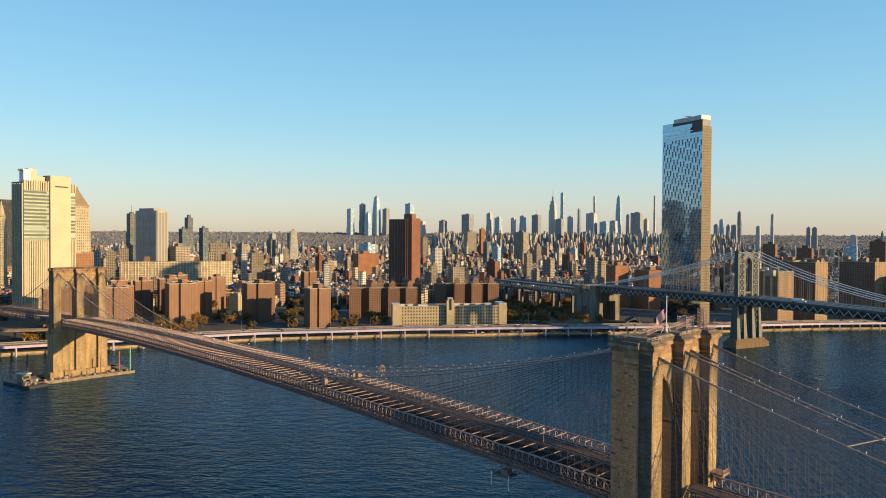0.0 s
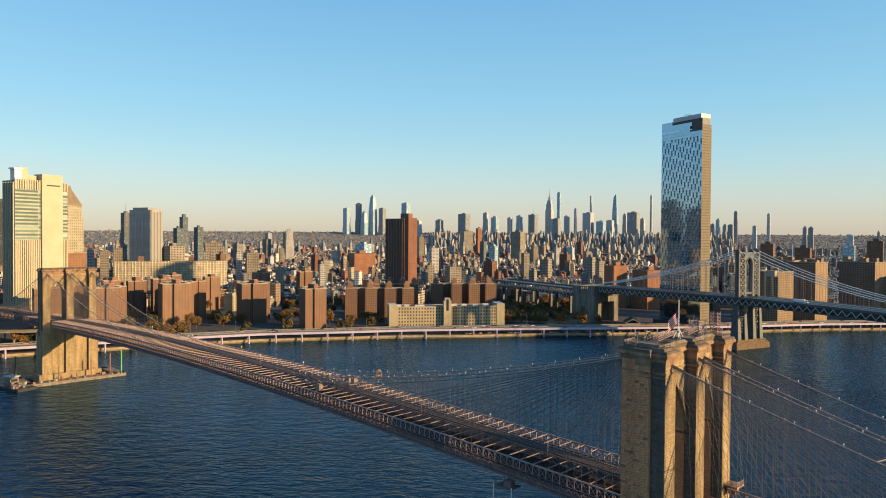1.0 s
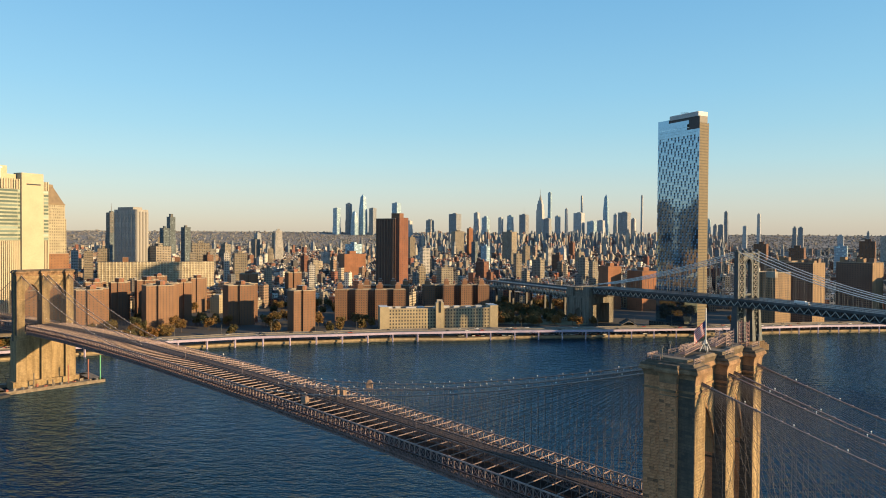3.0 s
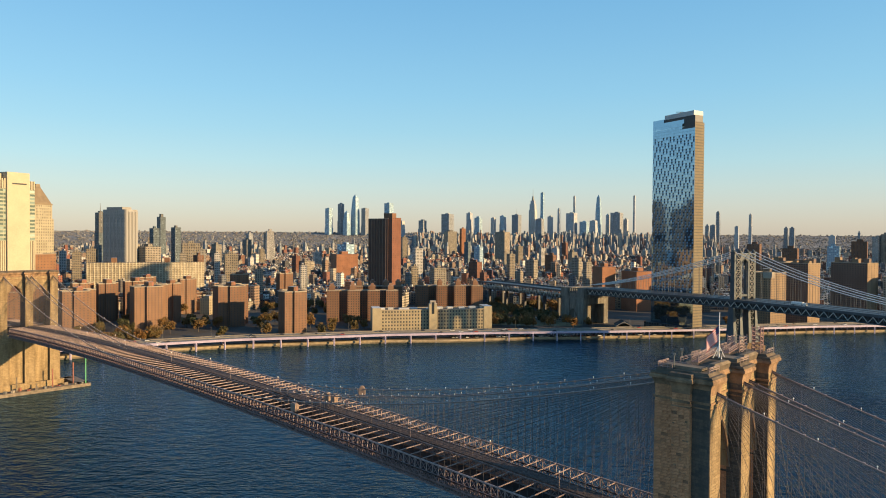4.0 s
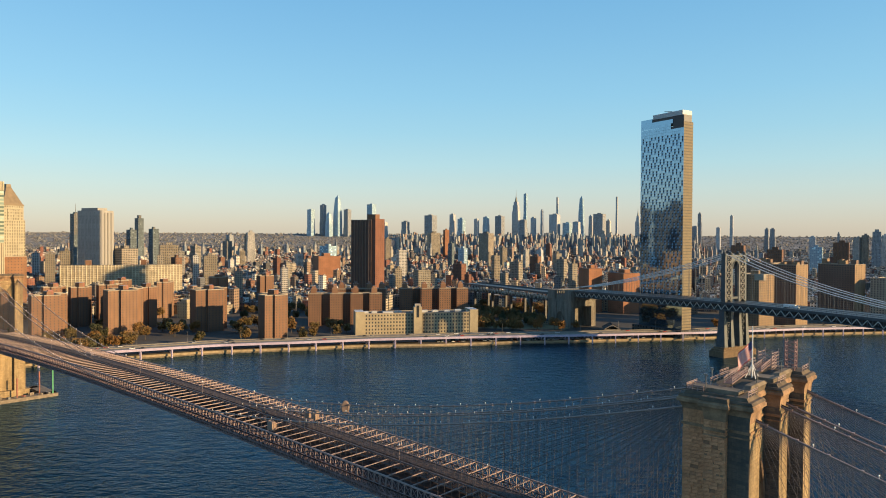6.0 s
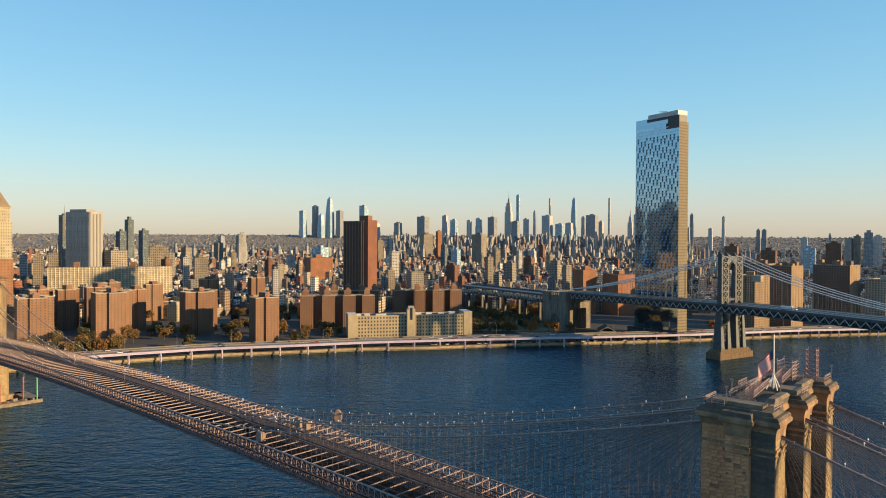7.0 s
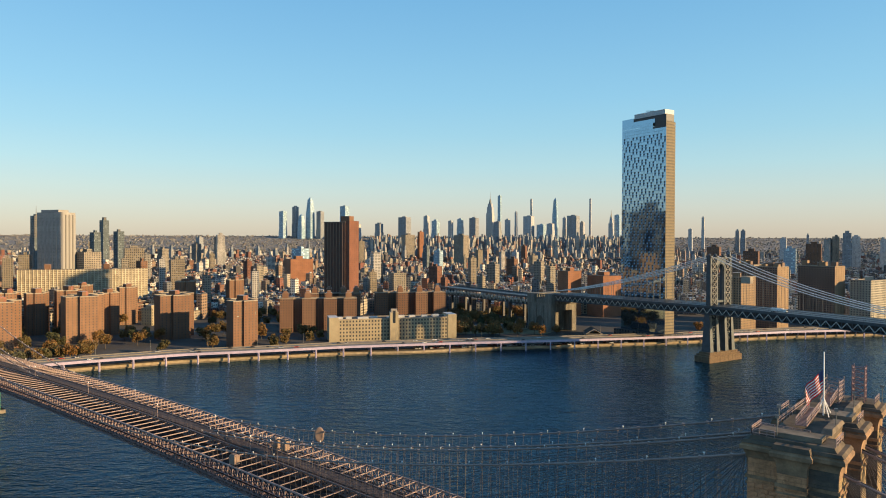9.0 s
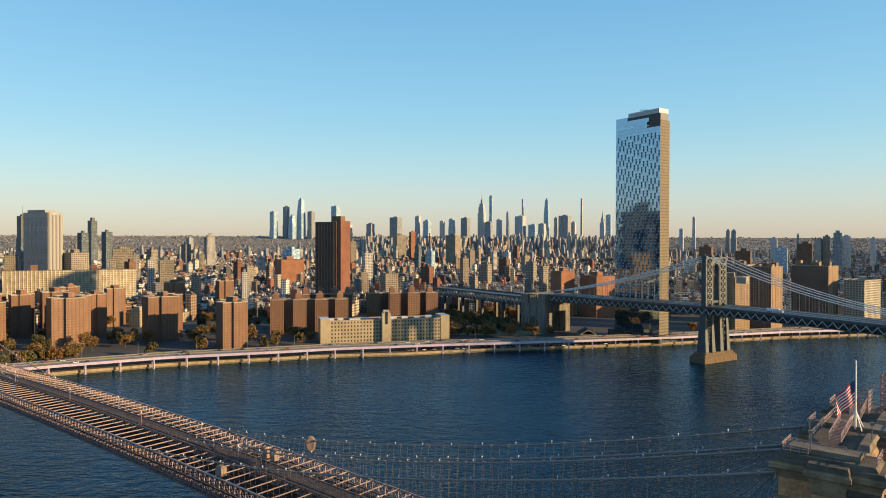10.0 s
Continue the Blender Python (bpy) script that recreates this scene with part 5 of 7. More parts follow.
# riverside slab towers north of the steel bridge
F_TAN = facade("tan_wall", [(0.27, 0.18, 0.108)], 3.0, 3.0, 0.0, 0.0)
F_WHITEBRICK = facade("white_brick", [(0.372, 0.335, 0.265)], 3.0, 3.0, 0.0, 0.0)
F_DARKBRICK = facade("dark_brick", [(0.2, 0.13, 0.095)], 3.0, 3.0, 0.0, 0.0)
long_block(rect(-236, 742, 30, 34, -12), 3, 68, "slab_tower", "tan brick apartment slab beside the steel bridge", F_TAN, 3.3, 2.9, 1.6, 1.5, rng, "riverside slabs")
for cx, cy, w_, d_ in ((-216, 800, 38, 27), (-172, 878, 46, 27), (-262, 862, 40, 24)):
    host = long_block(rect(cx, cy, w_, d_, -14), 3, 79, "slab_tower", "dark brick apartment slab with a tan end wall", F_DARKBRICK, 3.2, 2.85, 2.0, 1.5, rng, "riverside slabs")
    for k in range(6):
        q = (cx + rng.uniform(-w_ * 0.4, w_ * 0.4), cy + rng.uniform(-d_ * 0.3, d_ * 0.3))
        c = MB()
        c.box(q[0], q[1], 79, 79 + rng.uniform(3, 8), rng.uniform(4, 8), rng.uniform(4, 6), -14, 0, 1)
        part("roof_house", c, [F_DARKBRICK if k % 2 else F_TAN, ROOF_DARK], host)
    e = rect(cx, cy, w_, d_, -14)
    ln = math.hypot(e[2][0] - e[1][0], e[2][1] - e[1][1])
    wl, gl = MB(), MB()
    ox, oy = math.cos(radians(-14)) * 0.3, math.sin(radians(-14)) * 0.3
    wall_grid(wl, gl, (e[1][0] + ox, e[1][1] + oy), (e[2][0] + ox, e[2][1] + oy), 3, 79.5, 6.5, 2.85, 1.2, 1.3, 0.2)
    part("end_wall", wl, F_TAN, host, "tan brick end wall")
    part("end_glazing", gl, GLASS_DARK, host, kind="stuff")
long_block(rect(-121, 895, 24, 48, -14), 3, 62, "slab_tower", "white brick apartment slab with balconies", F_WHITEBRICK, 3.4, 2.9, 1.9, 1.6, rng, "riverside slabs")

# brown tower of many storeys, stepped at its end
cp = long_block(rect(-762, 574, 38, 22, 12), 3, 137, "apartment_high_rise", "dark brown brick high-rise with narrow vertical bays", facade("brown_brick", [(0.15, 0.078, 0.055)], 3, 3, 0, 0), 2.6, 2.9, 1.2, 1.9, rng, "", False)
c = MB()
q = rect(-741.5, 581, 9, 24, 12)
c.prism(q, 3, 139, 0, 1)
part("end_bay", c, [facade("red_brick_end", [(0.186, 0.074, 0.044)], 5.0, 2.9, 0.12, 0.5), ROOF_DARK], cp, "red brick end bay")
c = MB()
c.box(-747, 577, 137, 146, 16, 11, 12, 0, 1)
part("plant_room", c, [F_BRICK, ROOF_DARK], cp)
for k in range(7):
    c = MB()
    e = rect(-762, 574, 38.6, 22.6, 12)
    p = lerp(e[0], e[1], (k + 0.2) / 7)
    c.box(p[0], p[1], 3, 137.5, 1.0, 1.0, 12, 0)
    part("rib", c, F_DARKBRICK, cp)

# long curved slab of flats with access balconies
F_BALC = facade("balcony_slab", [(0.3, 0.24, 0.165)], 2.6, 2.9, 0.6, 0.45)
BALCONY = plain("balcony_front", (0.46, 0.4, 0.29), 0.8, 0.0, 0.35, 0.1, 1.0)
cg = thing("long_apartment_slab", "long curved tan apartment slab with open balconies", "apartment building")
arc = [(-1122 + 76 * f + 9 * math.sin(f * math.pi), 258 + 162 * f) for f in [k / 9 for k in range(10)]]
for k, (a, e) in enumerate(zip(arc, arc[1:])):
    c = MB()
    q = oriented(a, e, 14)
    c.prism(q, 5, 64, 0, 1)
    part("wing", c, [F_BALC, ROOF_DARK], cg)
    occ(a[0], a[1], 24)
    c = MB()
    for lv in range(20):
        z = 7 + 2.9 * lv
        o = 1.2 / math.hypot(e[0] - a[0], e[1] - a[1])
        nx, ny = (e[1] - a[1]) * o, -(e[0] - a[0]) * o
        c.beam((a[0] + nx / 2, a[1] + ny / 2, z), (e[0] + nx / 2, e[1] + ny / 2, z), 1.0, 1.35)
    for q_ in range(4):
        p_ = lerp(a, e, q_ / 4)
        c.box(p_[0] + nx / 2, p_[1] + ny / 2, 5, 64, 0.9, 1.4, 20, 0)
    part("balcony_front", c, BALCONY, cg, kind="stuff")
    if k in (2, 6):
        c = MB()
        c.box(a[0] - 6, a[1], 64, 72, 8, 7, 60, 0, 1)
        part("lift_house", c, [F_BRICK, ROOF_PALE], cg)

# pale office tower with a proud shaft, vertical ribs and a glazed band
LIMESTONE = plain("limestone", (0.46, 0.395, 0.275), 0.85, 0.0, 0.07, 0.05, 0.8)
F_BAND = facade("glazed_band", [(0.34, 0.36, 0.27)], 30.0, 4.6, 0.98, 0.55, glass=(0.1, 0.135, 0.115), gloss=0.15)
F_STRIP = facade("stone_strips", [(0.36, 0.33, 0.26)], 2.6, 4.0, 0.45, 1.1)
off = thing("office_tower", "pale limestone office tower with a blank shaft and ribbed walls", "office tower")
P0, P1 = (-902, 61), (-924.1, 127.4)
OYAW = 108.4
ONX, ONY = 0.949, 0.316


def face(f, out):
    """A point on the office tower's front, some way out from the wall."""
    p = lerp(P0, P1, f)
    return (p[0] + ONX * out, p[1] + ONY * out)


occ(-925, 90, 60)
c = MB()
c.prism(oriented(P0, P1, 25), 3, 176, 0, 1)
part("shell", c, [F_STRIP, ROOF_DARK], off)
for k in range(14):
    c = MB()
    p = face(0.012 + 0.034 * k, 0.4)
    c.box(p[0], p[1], 3, 101, 1.35, 1.2, OYAW, 0, 1)
    part("rib", c, [LIMESTONE, ROOF_PALE], off)
for k in range(11):
    c = MB()
    p = face(0.015 + k * 0.044, 0.4)
    c.box(p[0], p[1], 165.5, 178, 1.7, 1.2, OYAW, 0, 1)
    part("rib", c, [LIMESTONE, ROOF_PALE], off)
for k in range(4):
    for z0, z1 in ((3, 101), (165.5, 176.5)):
        c = MB()
        p = face(0.9 + k * 0.031, 0.4)
        c.box(p[0], p[1], z0, z1, 1.3, 1.2, OYAW, 0, 1)
        part("rib", c, [LIMESTONE, ROOF_PALE], off)
for f0, f1 in ((0.0, 0.47), (0.885, 1.0)):
    a, e = face(f0, 0.5), face(f1, 0.5)
    c = MB()
    c.prism(oriented(a, e, 2), 101.2, 165.2, 0, 1)
    part("glazed_band", c, [F_BAND, ROOF_PALE], off, "pale green glazed storeys")
a, e = face(0.475, 3.2), face(0.88, 3.2)
c = MB()
c.prism(oriented(a, e, 16), 3, 186, 0, 1)
part("shaft", c, [LIMESTONE, ROOF_PALE], off)
c = MB()
sp, sq = lerp(a, e, 0.22), lerp(a, e, 0.86)
c.beam((sp[0] + 0.2, sp[1], 172), (sq[0] + 0.2, sq[1], 172), 0.4, 1.6)
part("sign_bar", c, DARK_METAL, off, "plain dark sign bar")
c = MB()
p = face(0.08, -6)
c.box(p[0], p[1], 176, 190, 9, 9, OYAW, 0, 0)
c.box(p[0], p[1], 190, 192, 12, 11, OYAW, 0, 0)
part("tank_house", c, [WHITE], off, "white-painted rooftop tank house")
c = MB()
p = face(0.2, -10)
c.box(p[0], p[1], 176, 193.5, 11, 12, OYAW, 0, 0)
p = face(0.34, -10)
c.box(p[0], p[1], 176, 184, 16, 8, OYAW, 0, 0)
part("roof_plant", c, [LIMESTONE], off)
c = MB()
for k in range(5):
    q = (P0[0] - ONX * (2 + 5 * k), P0[1] - ONY * (2 + 5 * k))
    c.box(q[0] + 0.1, q[1] - 0.4, 3, 174, 1.6, 1.2, OYAW, 0, 1)
part("side_rib", c, [LIMESTONE, ROOF_PALE], off, kind="stuff")

# stone courthouse tower with a pyramid roof, and the tall civic building beside it
F_COURT = facade("court_stone", [(0.36, 0.315, 0.22)], 3.6, 4.6, 0.36, 0.5, glass=(0.09, 0.08, 0.06))
CTX, CTY = -1159, 196
ct = thing("courthouse_tower", "tan stone courthouse tower with a pyramid roof", "tower")
occ(CTX, CTY, 40)
c = MB()
c.box(CTX, CTY, 3, 134, 34, 34, 15, 0, 1)
c.box(CTX, CTY, 134, 156, 31, 31, 15, 0, 1)
c.box(CTX, CTY, 134.2, 150, 33, 18, 15, 0, 1)
part("shaft", c, [F_COURT, ROOF_PALE], ct)
c = MB()
c.box(CTX, CTY, 156, 158, 32, 32, 15, 0, 0, bottom=True)
c.box(CTX, CTY, 158, 184, 30, 30, 15, 0, 0, taper=0.26)
c.box(CTX, CTY, 184, 189, 8, 8, 15, 0, 0, taper=0.8)
part("pyramid_roof", c, plain("gilded_roof", (0.2, 0.145, 0.085), 0.6, 0.0, 0.2, 0.2, 2.0), ct, "gilded pyramid roof")
cv = thing("civic_tower", "ornate pale stone civic tower with stepped crown", "tower")
occ(-1332, 100, 55)
c = MB()
c.box(-1336, 96, 3, 135, 40, 74, -20, 0, 1)
c.box(-1318, 124, 135, 144, 11, 11, -20, 0, 1)
c.tube([(-1318, 124, 144), (-1318, 124, 151), (-1318, 124, 156), (-1318, 124, 168)], [5, 4.2, 2.8, 0.2], 12)
part("shell", c, [F_COURT, ROOF_PALE], cv)
dk = thing("dark_office_tower", "dark glass office tower behind the stone buildings", "office tower")
c = MB()
c.box(-1566, 168, 3, 180, 53, 53, 15, 0, 1)
part("shell", c, [facade("dark_grid", [(0.043, 0.043, 0.044)], 3, 3.8, 0.6, 0.6), ROOF_DARK], dk)

# concrete government block with rounded bays
F_CONC = facade("grey_concrete", [(0.33, 0.315, 0.29)], 6.0, 6.0, 0.06, 0.5)
gv = thing("government_block", "grey concrete block with rounded pale bays at its end", "office tower")
GC, GLT, GRT = (-1280, 380), (-1334, 360), (-1290, 408)
GBK = (GLT[0] + GRT[0] - GC[0], GLT[1] + GRT[1] - GC[1])
occ((GLT[0] + GRT[0]) / 2, (GLT[1] + GRT[1]) / 2, 55)
c = MB()
c.prism([GLT, GC, GRT, GBK], 3, 158, 0, 1)
part("shell", c, [F_CONC, ROOF_DARK], gv)
for k in range(4):
    p = lerp(GC, GRT, (k + 0.5) / 4)
    c = MB()
    c.tube([(p[0], p[1], 3), (p[0], p[1], 154 if k else 158)], 3.3, 14)
    part("round_bay", c, F_CONC, gv)
for k in range(6):
    p = lerp(GLT, GC, (k + 0.5) / 6)
    c = MB()
    c.box(p[0], p[1], 3, 156, 6.5, 0.3, 20.5, 0)
    part("wall_fin", c, F_CONC, gv)
c = MB()
e = [lerp(GBK, q, 0.72) for q in (GLT, GC, GRT)]
c.prism([e[0], e[1], e[2], GBK], 158, 163, 0, 1)
part("plant_room", c, [F_CONC, ROOF_DARK], gv)

# ---- glass tower by the river ----
def glass_panels(name, col, rough):
    m, nt, b = mat(name)
    rnd = nt.nodes.new("ShaderNodeNewGeometry").outputs["Random Per Island"]
    nt.links.new(ramp(nt, rnd, [(0.0, tuple(c * 0.85 for c in col)), (1.0, col)]), b.inputs["Base Color"])
    b.inputs["Metallic"].default_value = 0.92
    b.inputs["Roughness"].default_value = rough
    return m


MIRROR = glass_panels("mirror_glass", (0.3, 0.43, 0.55), 0.04)
VENT = glass_panels("vent_glass", (0.22, 0.3, 0.38), 0.05)
BRONZE = plain("bronze_band", (0.16, 0.122, 0.07), 0.7, 0.0, 0.15, 0.3, 2.0)
gt = thing("glass_tower", "tall mirror-glass residential tower with scattered vent panels", "skyscraper")
C0 = Vector((-264.0, 592.5, 0))
GL, GD, GZ = 61.5, 15.0, 242.6
ga, gn = MBD, MBN
occ(-294, 612, 52)


def gp(u, v, z):
    p = C0 + ga * u + gn * v
    return (p.x, p.y, z)


core = MB()
core.prism([gp(0.4, 0.4, 0)[:2], gp(0.4, GD - 0.4, 0)[:2], gp(GL - 0.4, GD - 0.4, 0)[:2], gp(GL - 0.4, 0.4, 0)[:2]], 3, GZ - 8, 0)
part("core", core, DARK_METAL, gt)
rng = random.Random(8)
pan, ven = MB(), MB()
NB, NF = 24, 72
fh = (GZ - 12) / NF
bw = GL / NB
for fl in range(NF):
    for k in range(NB):
        z0, z1 = 8 + fl * fh, 8 + (fl + 1) * fh - 0.12
        u0, u1 = k * bw, (k + 1) * bw - 0.08
        if fl >= NF - 2 and k < 7:
            continue
        vent = (fl + 2 * k + k // 4) % 5 < 2 and 8 < fl < NF - 4
        d = ven if vent else pan
        t0, t1 = rng.uniform(-0.006, 0.006), rng.uniform(-0.006, 0.006)
        um = u0 + (u1 - u0) * (0.25 if vent else 0)
        if vent:
            pan.quad(gp(um, t0, z0), gp(u0, t0, z0), gp(u0, t1, z1), gp(um, t1, z1))
            ven.quad(gp(u1, -0.02, z0), gp(um, -0.02, z0), gp(um, 0.8, z1), gp(u1, 0.8, z1))
        else:
            d.quad(gp(u1, t0, z0), gp(u0, t0 + t1, z0), gp(u0, t1 + t0, z1), gp(u1, t0, z1))
part("mirror_glazing", pan, MIRROR, gt, kind="stuff")
part("vent_glazing", ven, VENT, gt, kind="stuff")
# bronze-banded end wall
bz, gw = MB(), MB()
for fl in range(NF):
    z0 = 8 + fl * fh
    bz.quad(gp(0, 0, z0), gp(0, GD, z0), gp(0, GD, z0 + fh * 0.6), gp(0, 0, z0 + fh * 0.6))
    for k in range(7):
        v0, v1 = GD * k / 7, GD * (k + 1) / 7 - 0.25
        gw.quad(gp(0.12, v0, z0 + fh * 0.6), gp(0.12, v1, z0 + fh * 0.6), gp(0.12, v1, z0 + fh), gp(0.12, v0, z0 + fh))
part("end_banding", bz, BRONZE, gt, "bronze-coloured spandrel bands", kind="stuff")
part("end_glazing", gw, plain("warm_glass", (0.1, 0.08, 0.055), 0.7, 0.0, 0.3, 0.2, 1.0, 0), gt, kind="stuff")
c = MB()
c.prism([gp(2, 0.3, 0)[:2], gp(2, GD, 0)[:2], gp(44, GD, 0)[:2], gp(44, 0.3, 0)[:2]], GZ + 3.5, GZ + 8.6, 0)
part("crown_screen", c, plain("crown_metal", (0.42, 0.44, 0.46), 0.5, 0.0, 0.15, 0.3, 2.0), gt, "pale slatted crown screen")
c = MB()
for k in range(40):
    c.beam(gp(2 + k * 1.05, 0.1, GZ + 3.5), gp(2 + k * 1.05, 0.1, GZ + 8.6), 0.3)
part("crown_screen_fin", c, WHITE, gt, kind="stuff")
c = MB()
c.prism([gp(0.5, 0.6, 0)[:2], gp(0.5, GD - 2, 0)[:2], gp(15.4, GD - 2, 0)[:2], gp(15.4, 0.6, 0)[:2]], GZ - 8, GZ + 3.5, 0)
c.prism([gp(15.4, 0.7, 0)[:2], gp(15.4, GD - 2, 0)[:2], gp(45, GD - 2, 0)[:2], gp(45, 0.7, 0)[:2]], GZ - 5, GZ + 3.5, 0)
part("terrace_recess", c, DARK_METAL, gt)
c = MB()
c.prism([gp(15.4, 0.05, 0)[:2], gp(15.4, 0.6, 0)[:2], gp(44.9, 0.6, 0)[:2], gp(44.9, 0.05, 0)[:2]], GZ - 4.05, GZ + 0.4, 0)
part("upper_glazing", c, MIRROR, gt)
c = MB()
c.prism([gp(45, 0.1, 0)[:2], gp(45, GD, 0)[:2], gp(GL, GD, 0)[:2], gp(GL, 0.1, 0)[:2]], GZ - 4.05, GZ + 4.5, 0)
part("upper_block", c, MIRROR, gt)
c = MB()
c.beam(gp(30, 10, GZ + 8.6), gp(30, 10, GZ + 11.5), 0.5)
c.beam(gp(25, 10, GZ + 11), gp(36, 10, GZ + 12.5), 0.6)
part("roof_crane", c, DARK_METAL, gt)
c = MB()
c.prism([gp(-4, -6, 0)[:2], gp(-4, GD + 10, 0)[:2], gp(GL + 5, GD + 10, 0)[:2], gp(GL + 5, -6, 0)[:2]], 3, 11, 0, 1)
part("podium", c, [facade("podium", [(0.09, 0.085, 0.08)], 4, 4, 0.5, 0.6), ROOF_DARK], gt)

# brick block behind the far bridge tower
long_block(rect(-1003, 150, 30, 40, 15), 3, 82, "brick_block", "orange-brown brick block behind the bridge tower", facade("orange_brick", [(0.24, 0.12, 0.065)], 3, 3, 0, 0), 4.5, 4.0, 1.2, 1.2, rng, "", False)

# access ramps beside the far bridge tower
for k, (z, pts) in enumerate(((17.0, [(-700, -30), (-668, -10), (-650, 18), (-652, 48), (-676, 74)]), (11.0, [(-720, 10), (-672, 22), (-640, 40), (-628, 70)]))):
    t = thing("access_ramp", "curved concrete access ramp on columns beside the bridge", "ramp", (0, 0, 0), "access ramps")
    fine = []
    for (a, b_), (c_, d_) in zip(pts, pts[1:]):
        fine += [(a + (c_ - a) * f / 4, b_ + (d_ - b_) * f / 4) for f in range(4)]
    fine.append(pts[-1])
    c = MB()
    c.ring(fine, z, 9.0, 1.0, 0, False)
    part("deck", c, CONCRETE, t)
    for o in (0, -1):
        c = MB()
        c.ring([(x + (4.3 if o else -4.3) * 0.6, y - (4.3 if o else -4.3) * 0.8) for x, y in fine], z + 0.9, 0.3, 1.0, 0, False)
        part("barrier", c, SEAWALL, t)
    for x, y in fine[::3]:
        c = MB()
        c.box(x, y, 2.9, z - 0.4, 1.4, 1.4, 20, 0)
        part("column", c, CONCRETE, t)

# low market pavilion and lawn in the park beside the anchorage
pav = thing("park_pavilion", "low red pavilion with a pale flat roof in the park", "pavilion")
occ(-470, 550, 16)
c = MB()
c.prism(oriented((-476, 528), (-458, 566), 9), 3, 7.6, 0, 1)
part("shell", c, [facade("pavilion_wall", [(0.34, 0.1, 0.06)], 4.0, 4.6, 0.5, 0.5), ROOF_PALE], pav)
c = MB()
c.prism(oriented((-475.4, 526.6), (-456.4, 566.6), 11), 7.6, 8.1, 0, bottom=True)
part("roof", c, ROOF_PALE, pav)
lw = MB()
lw.prism([(-478, 492), (-392, 560), (-400, 606), (-440, 600), (-490, 540)], 3.02, 3.1, 0)
tagged(part("lawn", lw, plain("worn_lawn", (0.2, 0.15, 0.075), 0.95, 0.0, 0.35, 0.08, 1.0)), "worn brownish park lawn by the river road", "lawn", kind="structure")
hall = thing("park_hall", "low park hall with a dark sloping roof and pale eaves", "hall")
occ(-438, 586, 20)
q = oriented((-447, 566), (-428, 606), 13)
c = MB()
c.prism(q, 3, 6.4, 0)
part("shell", c, facade("hall_wall", [(0.3, 0.26, 0.2)], 3.0, 3.4, 0.5, 0.5), hall)
c = MB()
c.ring(q, 6.5, 0.5, 0.5)
part("eaves", c, PARAPET, hall)
c = MB()
ra, rb = lerp(q[0], q[3], 0.5), lerp(q[1], q[2], 0.5)
c.quad((*q[0], 6.7), (*q[1], 6.7), (*rb, 9.2), (*ra, 9.2))
c.quad((*q[2], 6.7), (*q[3], 6.7), (*ra, 9.2), (*rb, 9.2))
part("roof", c, ROOF_DARK, hall)
# gabled shed by the water north of the park
gs = thing("gabled_shed", "small dark shed with a pale gable by the river road", "shed")
c = MB()
c.prism(rect(-338, 572, 16, 26, 35), 3, 9, 0)
part("shell", c, TIMBER, gs)
c = MB()
e = rect(-338, 572, 18, 28, 35)
r0, r1 = lerp(e[0], e[1], 0.5), lerp(e[3], e[2], 0.5)
c.quad((*e[0], 8.8), (*e[3], 8.8), (*r1, 14), (*r0, 14))
c.quad((*e[2], 8.8), (*e[1], 8.8), (*r0, 14), (*r1, 14))
part("roof", c, ROOF_DARK, gs)
c = MB()
c.ring([(e[0][0], e[0][1]), (e[1][0], e[1][1])], 8.9, 0.5, 0.5, 0, False)
c.beam((*e[0], 8.9), (*r0, 14.1), 0.6)
c.beam((*e[1], 8.9), (*r0, 14.1), 0.6)
part("bargeboard", c, PARAPET, gs)
# little cream house among the brick towers
long_block(rect(-812, 306, 16, 14, 20), 3, 24, "cream_house", "small cream rendered apartment house between brick towers", F_CREAM, 3.6, 3.6, 1.4, 1.8, rng)
SKYLINE_WEST = [
    (-3708, 2682, 35.3, 297, 'g'),
    (-3683, 2765, 30.2, 330, 'd'),
    (-3596, 2746, 40.5, 281, 't'),
    (-3576, 2803, 46.3, 394, 't'),
    (-3519, 2841, 35.4, 298, 'd'),
    (-3474, 3015, 44.6, 338, 'g'),
    (-3282, 2958, 29.7, 212, 's'),
    (-3116, 2988, 37.1, 215, 'd'),
    (-2965, 3065, 58.0, 255, 'd'),
    (-2928, 3235, 29.7, 266, 's'),
    (-2851, 3235, 37.5, 235, 'g'),
    (-2815, 3344, 24.4, 237, 's'),
]
SKYLINE_MID = [
    (-2767, 3384, 29.9, 249, 'g'),
    (-2672, 3407, 45.9, 255, 'd'),
    (-2702, 3734, 20.0, 416, 'g'),
    (-2493, 3416, 37.0, 227, 'd'),
    (-2521, 3568, 27.2, 246, 's'),
    (-2554, 3715, 13.9, 299, 's'),
    (-2386, 3611, 53.9, 266, 's'),
    (-2470, 3771, 11.1, 386, 's'),
    (-2308, 3637, 45.6, 212, 'g'),
    (-2207, 3582, 36.6, 216, 's'),
    (-2310, 3812, 35.9, 393, 't'),
    (-2234, 3799, 19.1, 258, 's'),
]
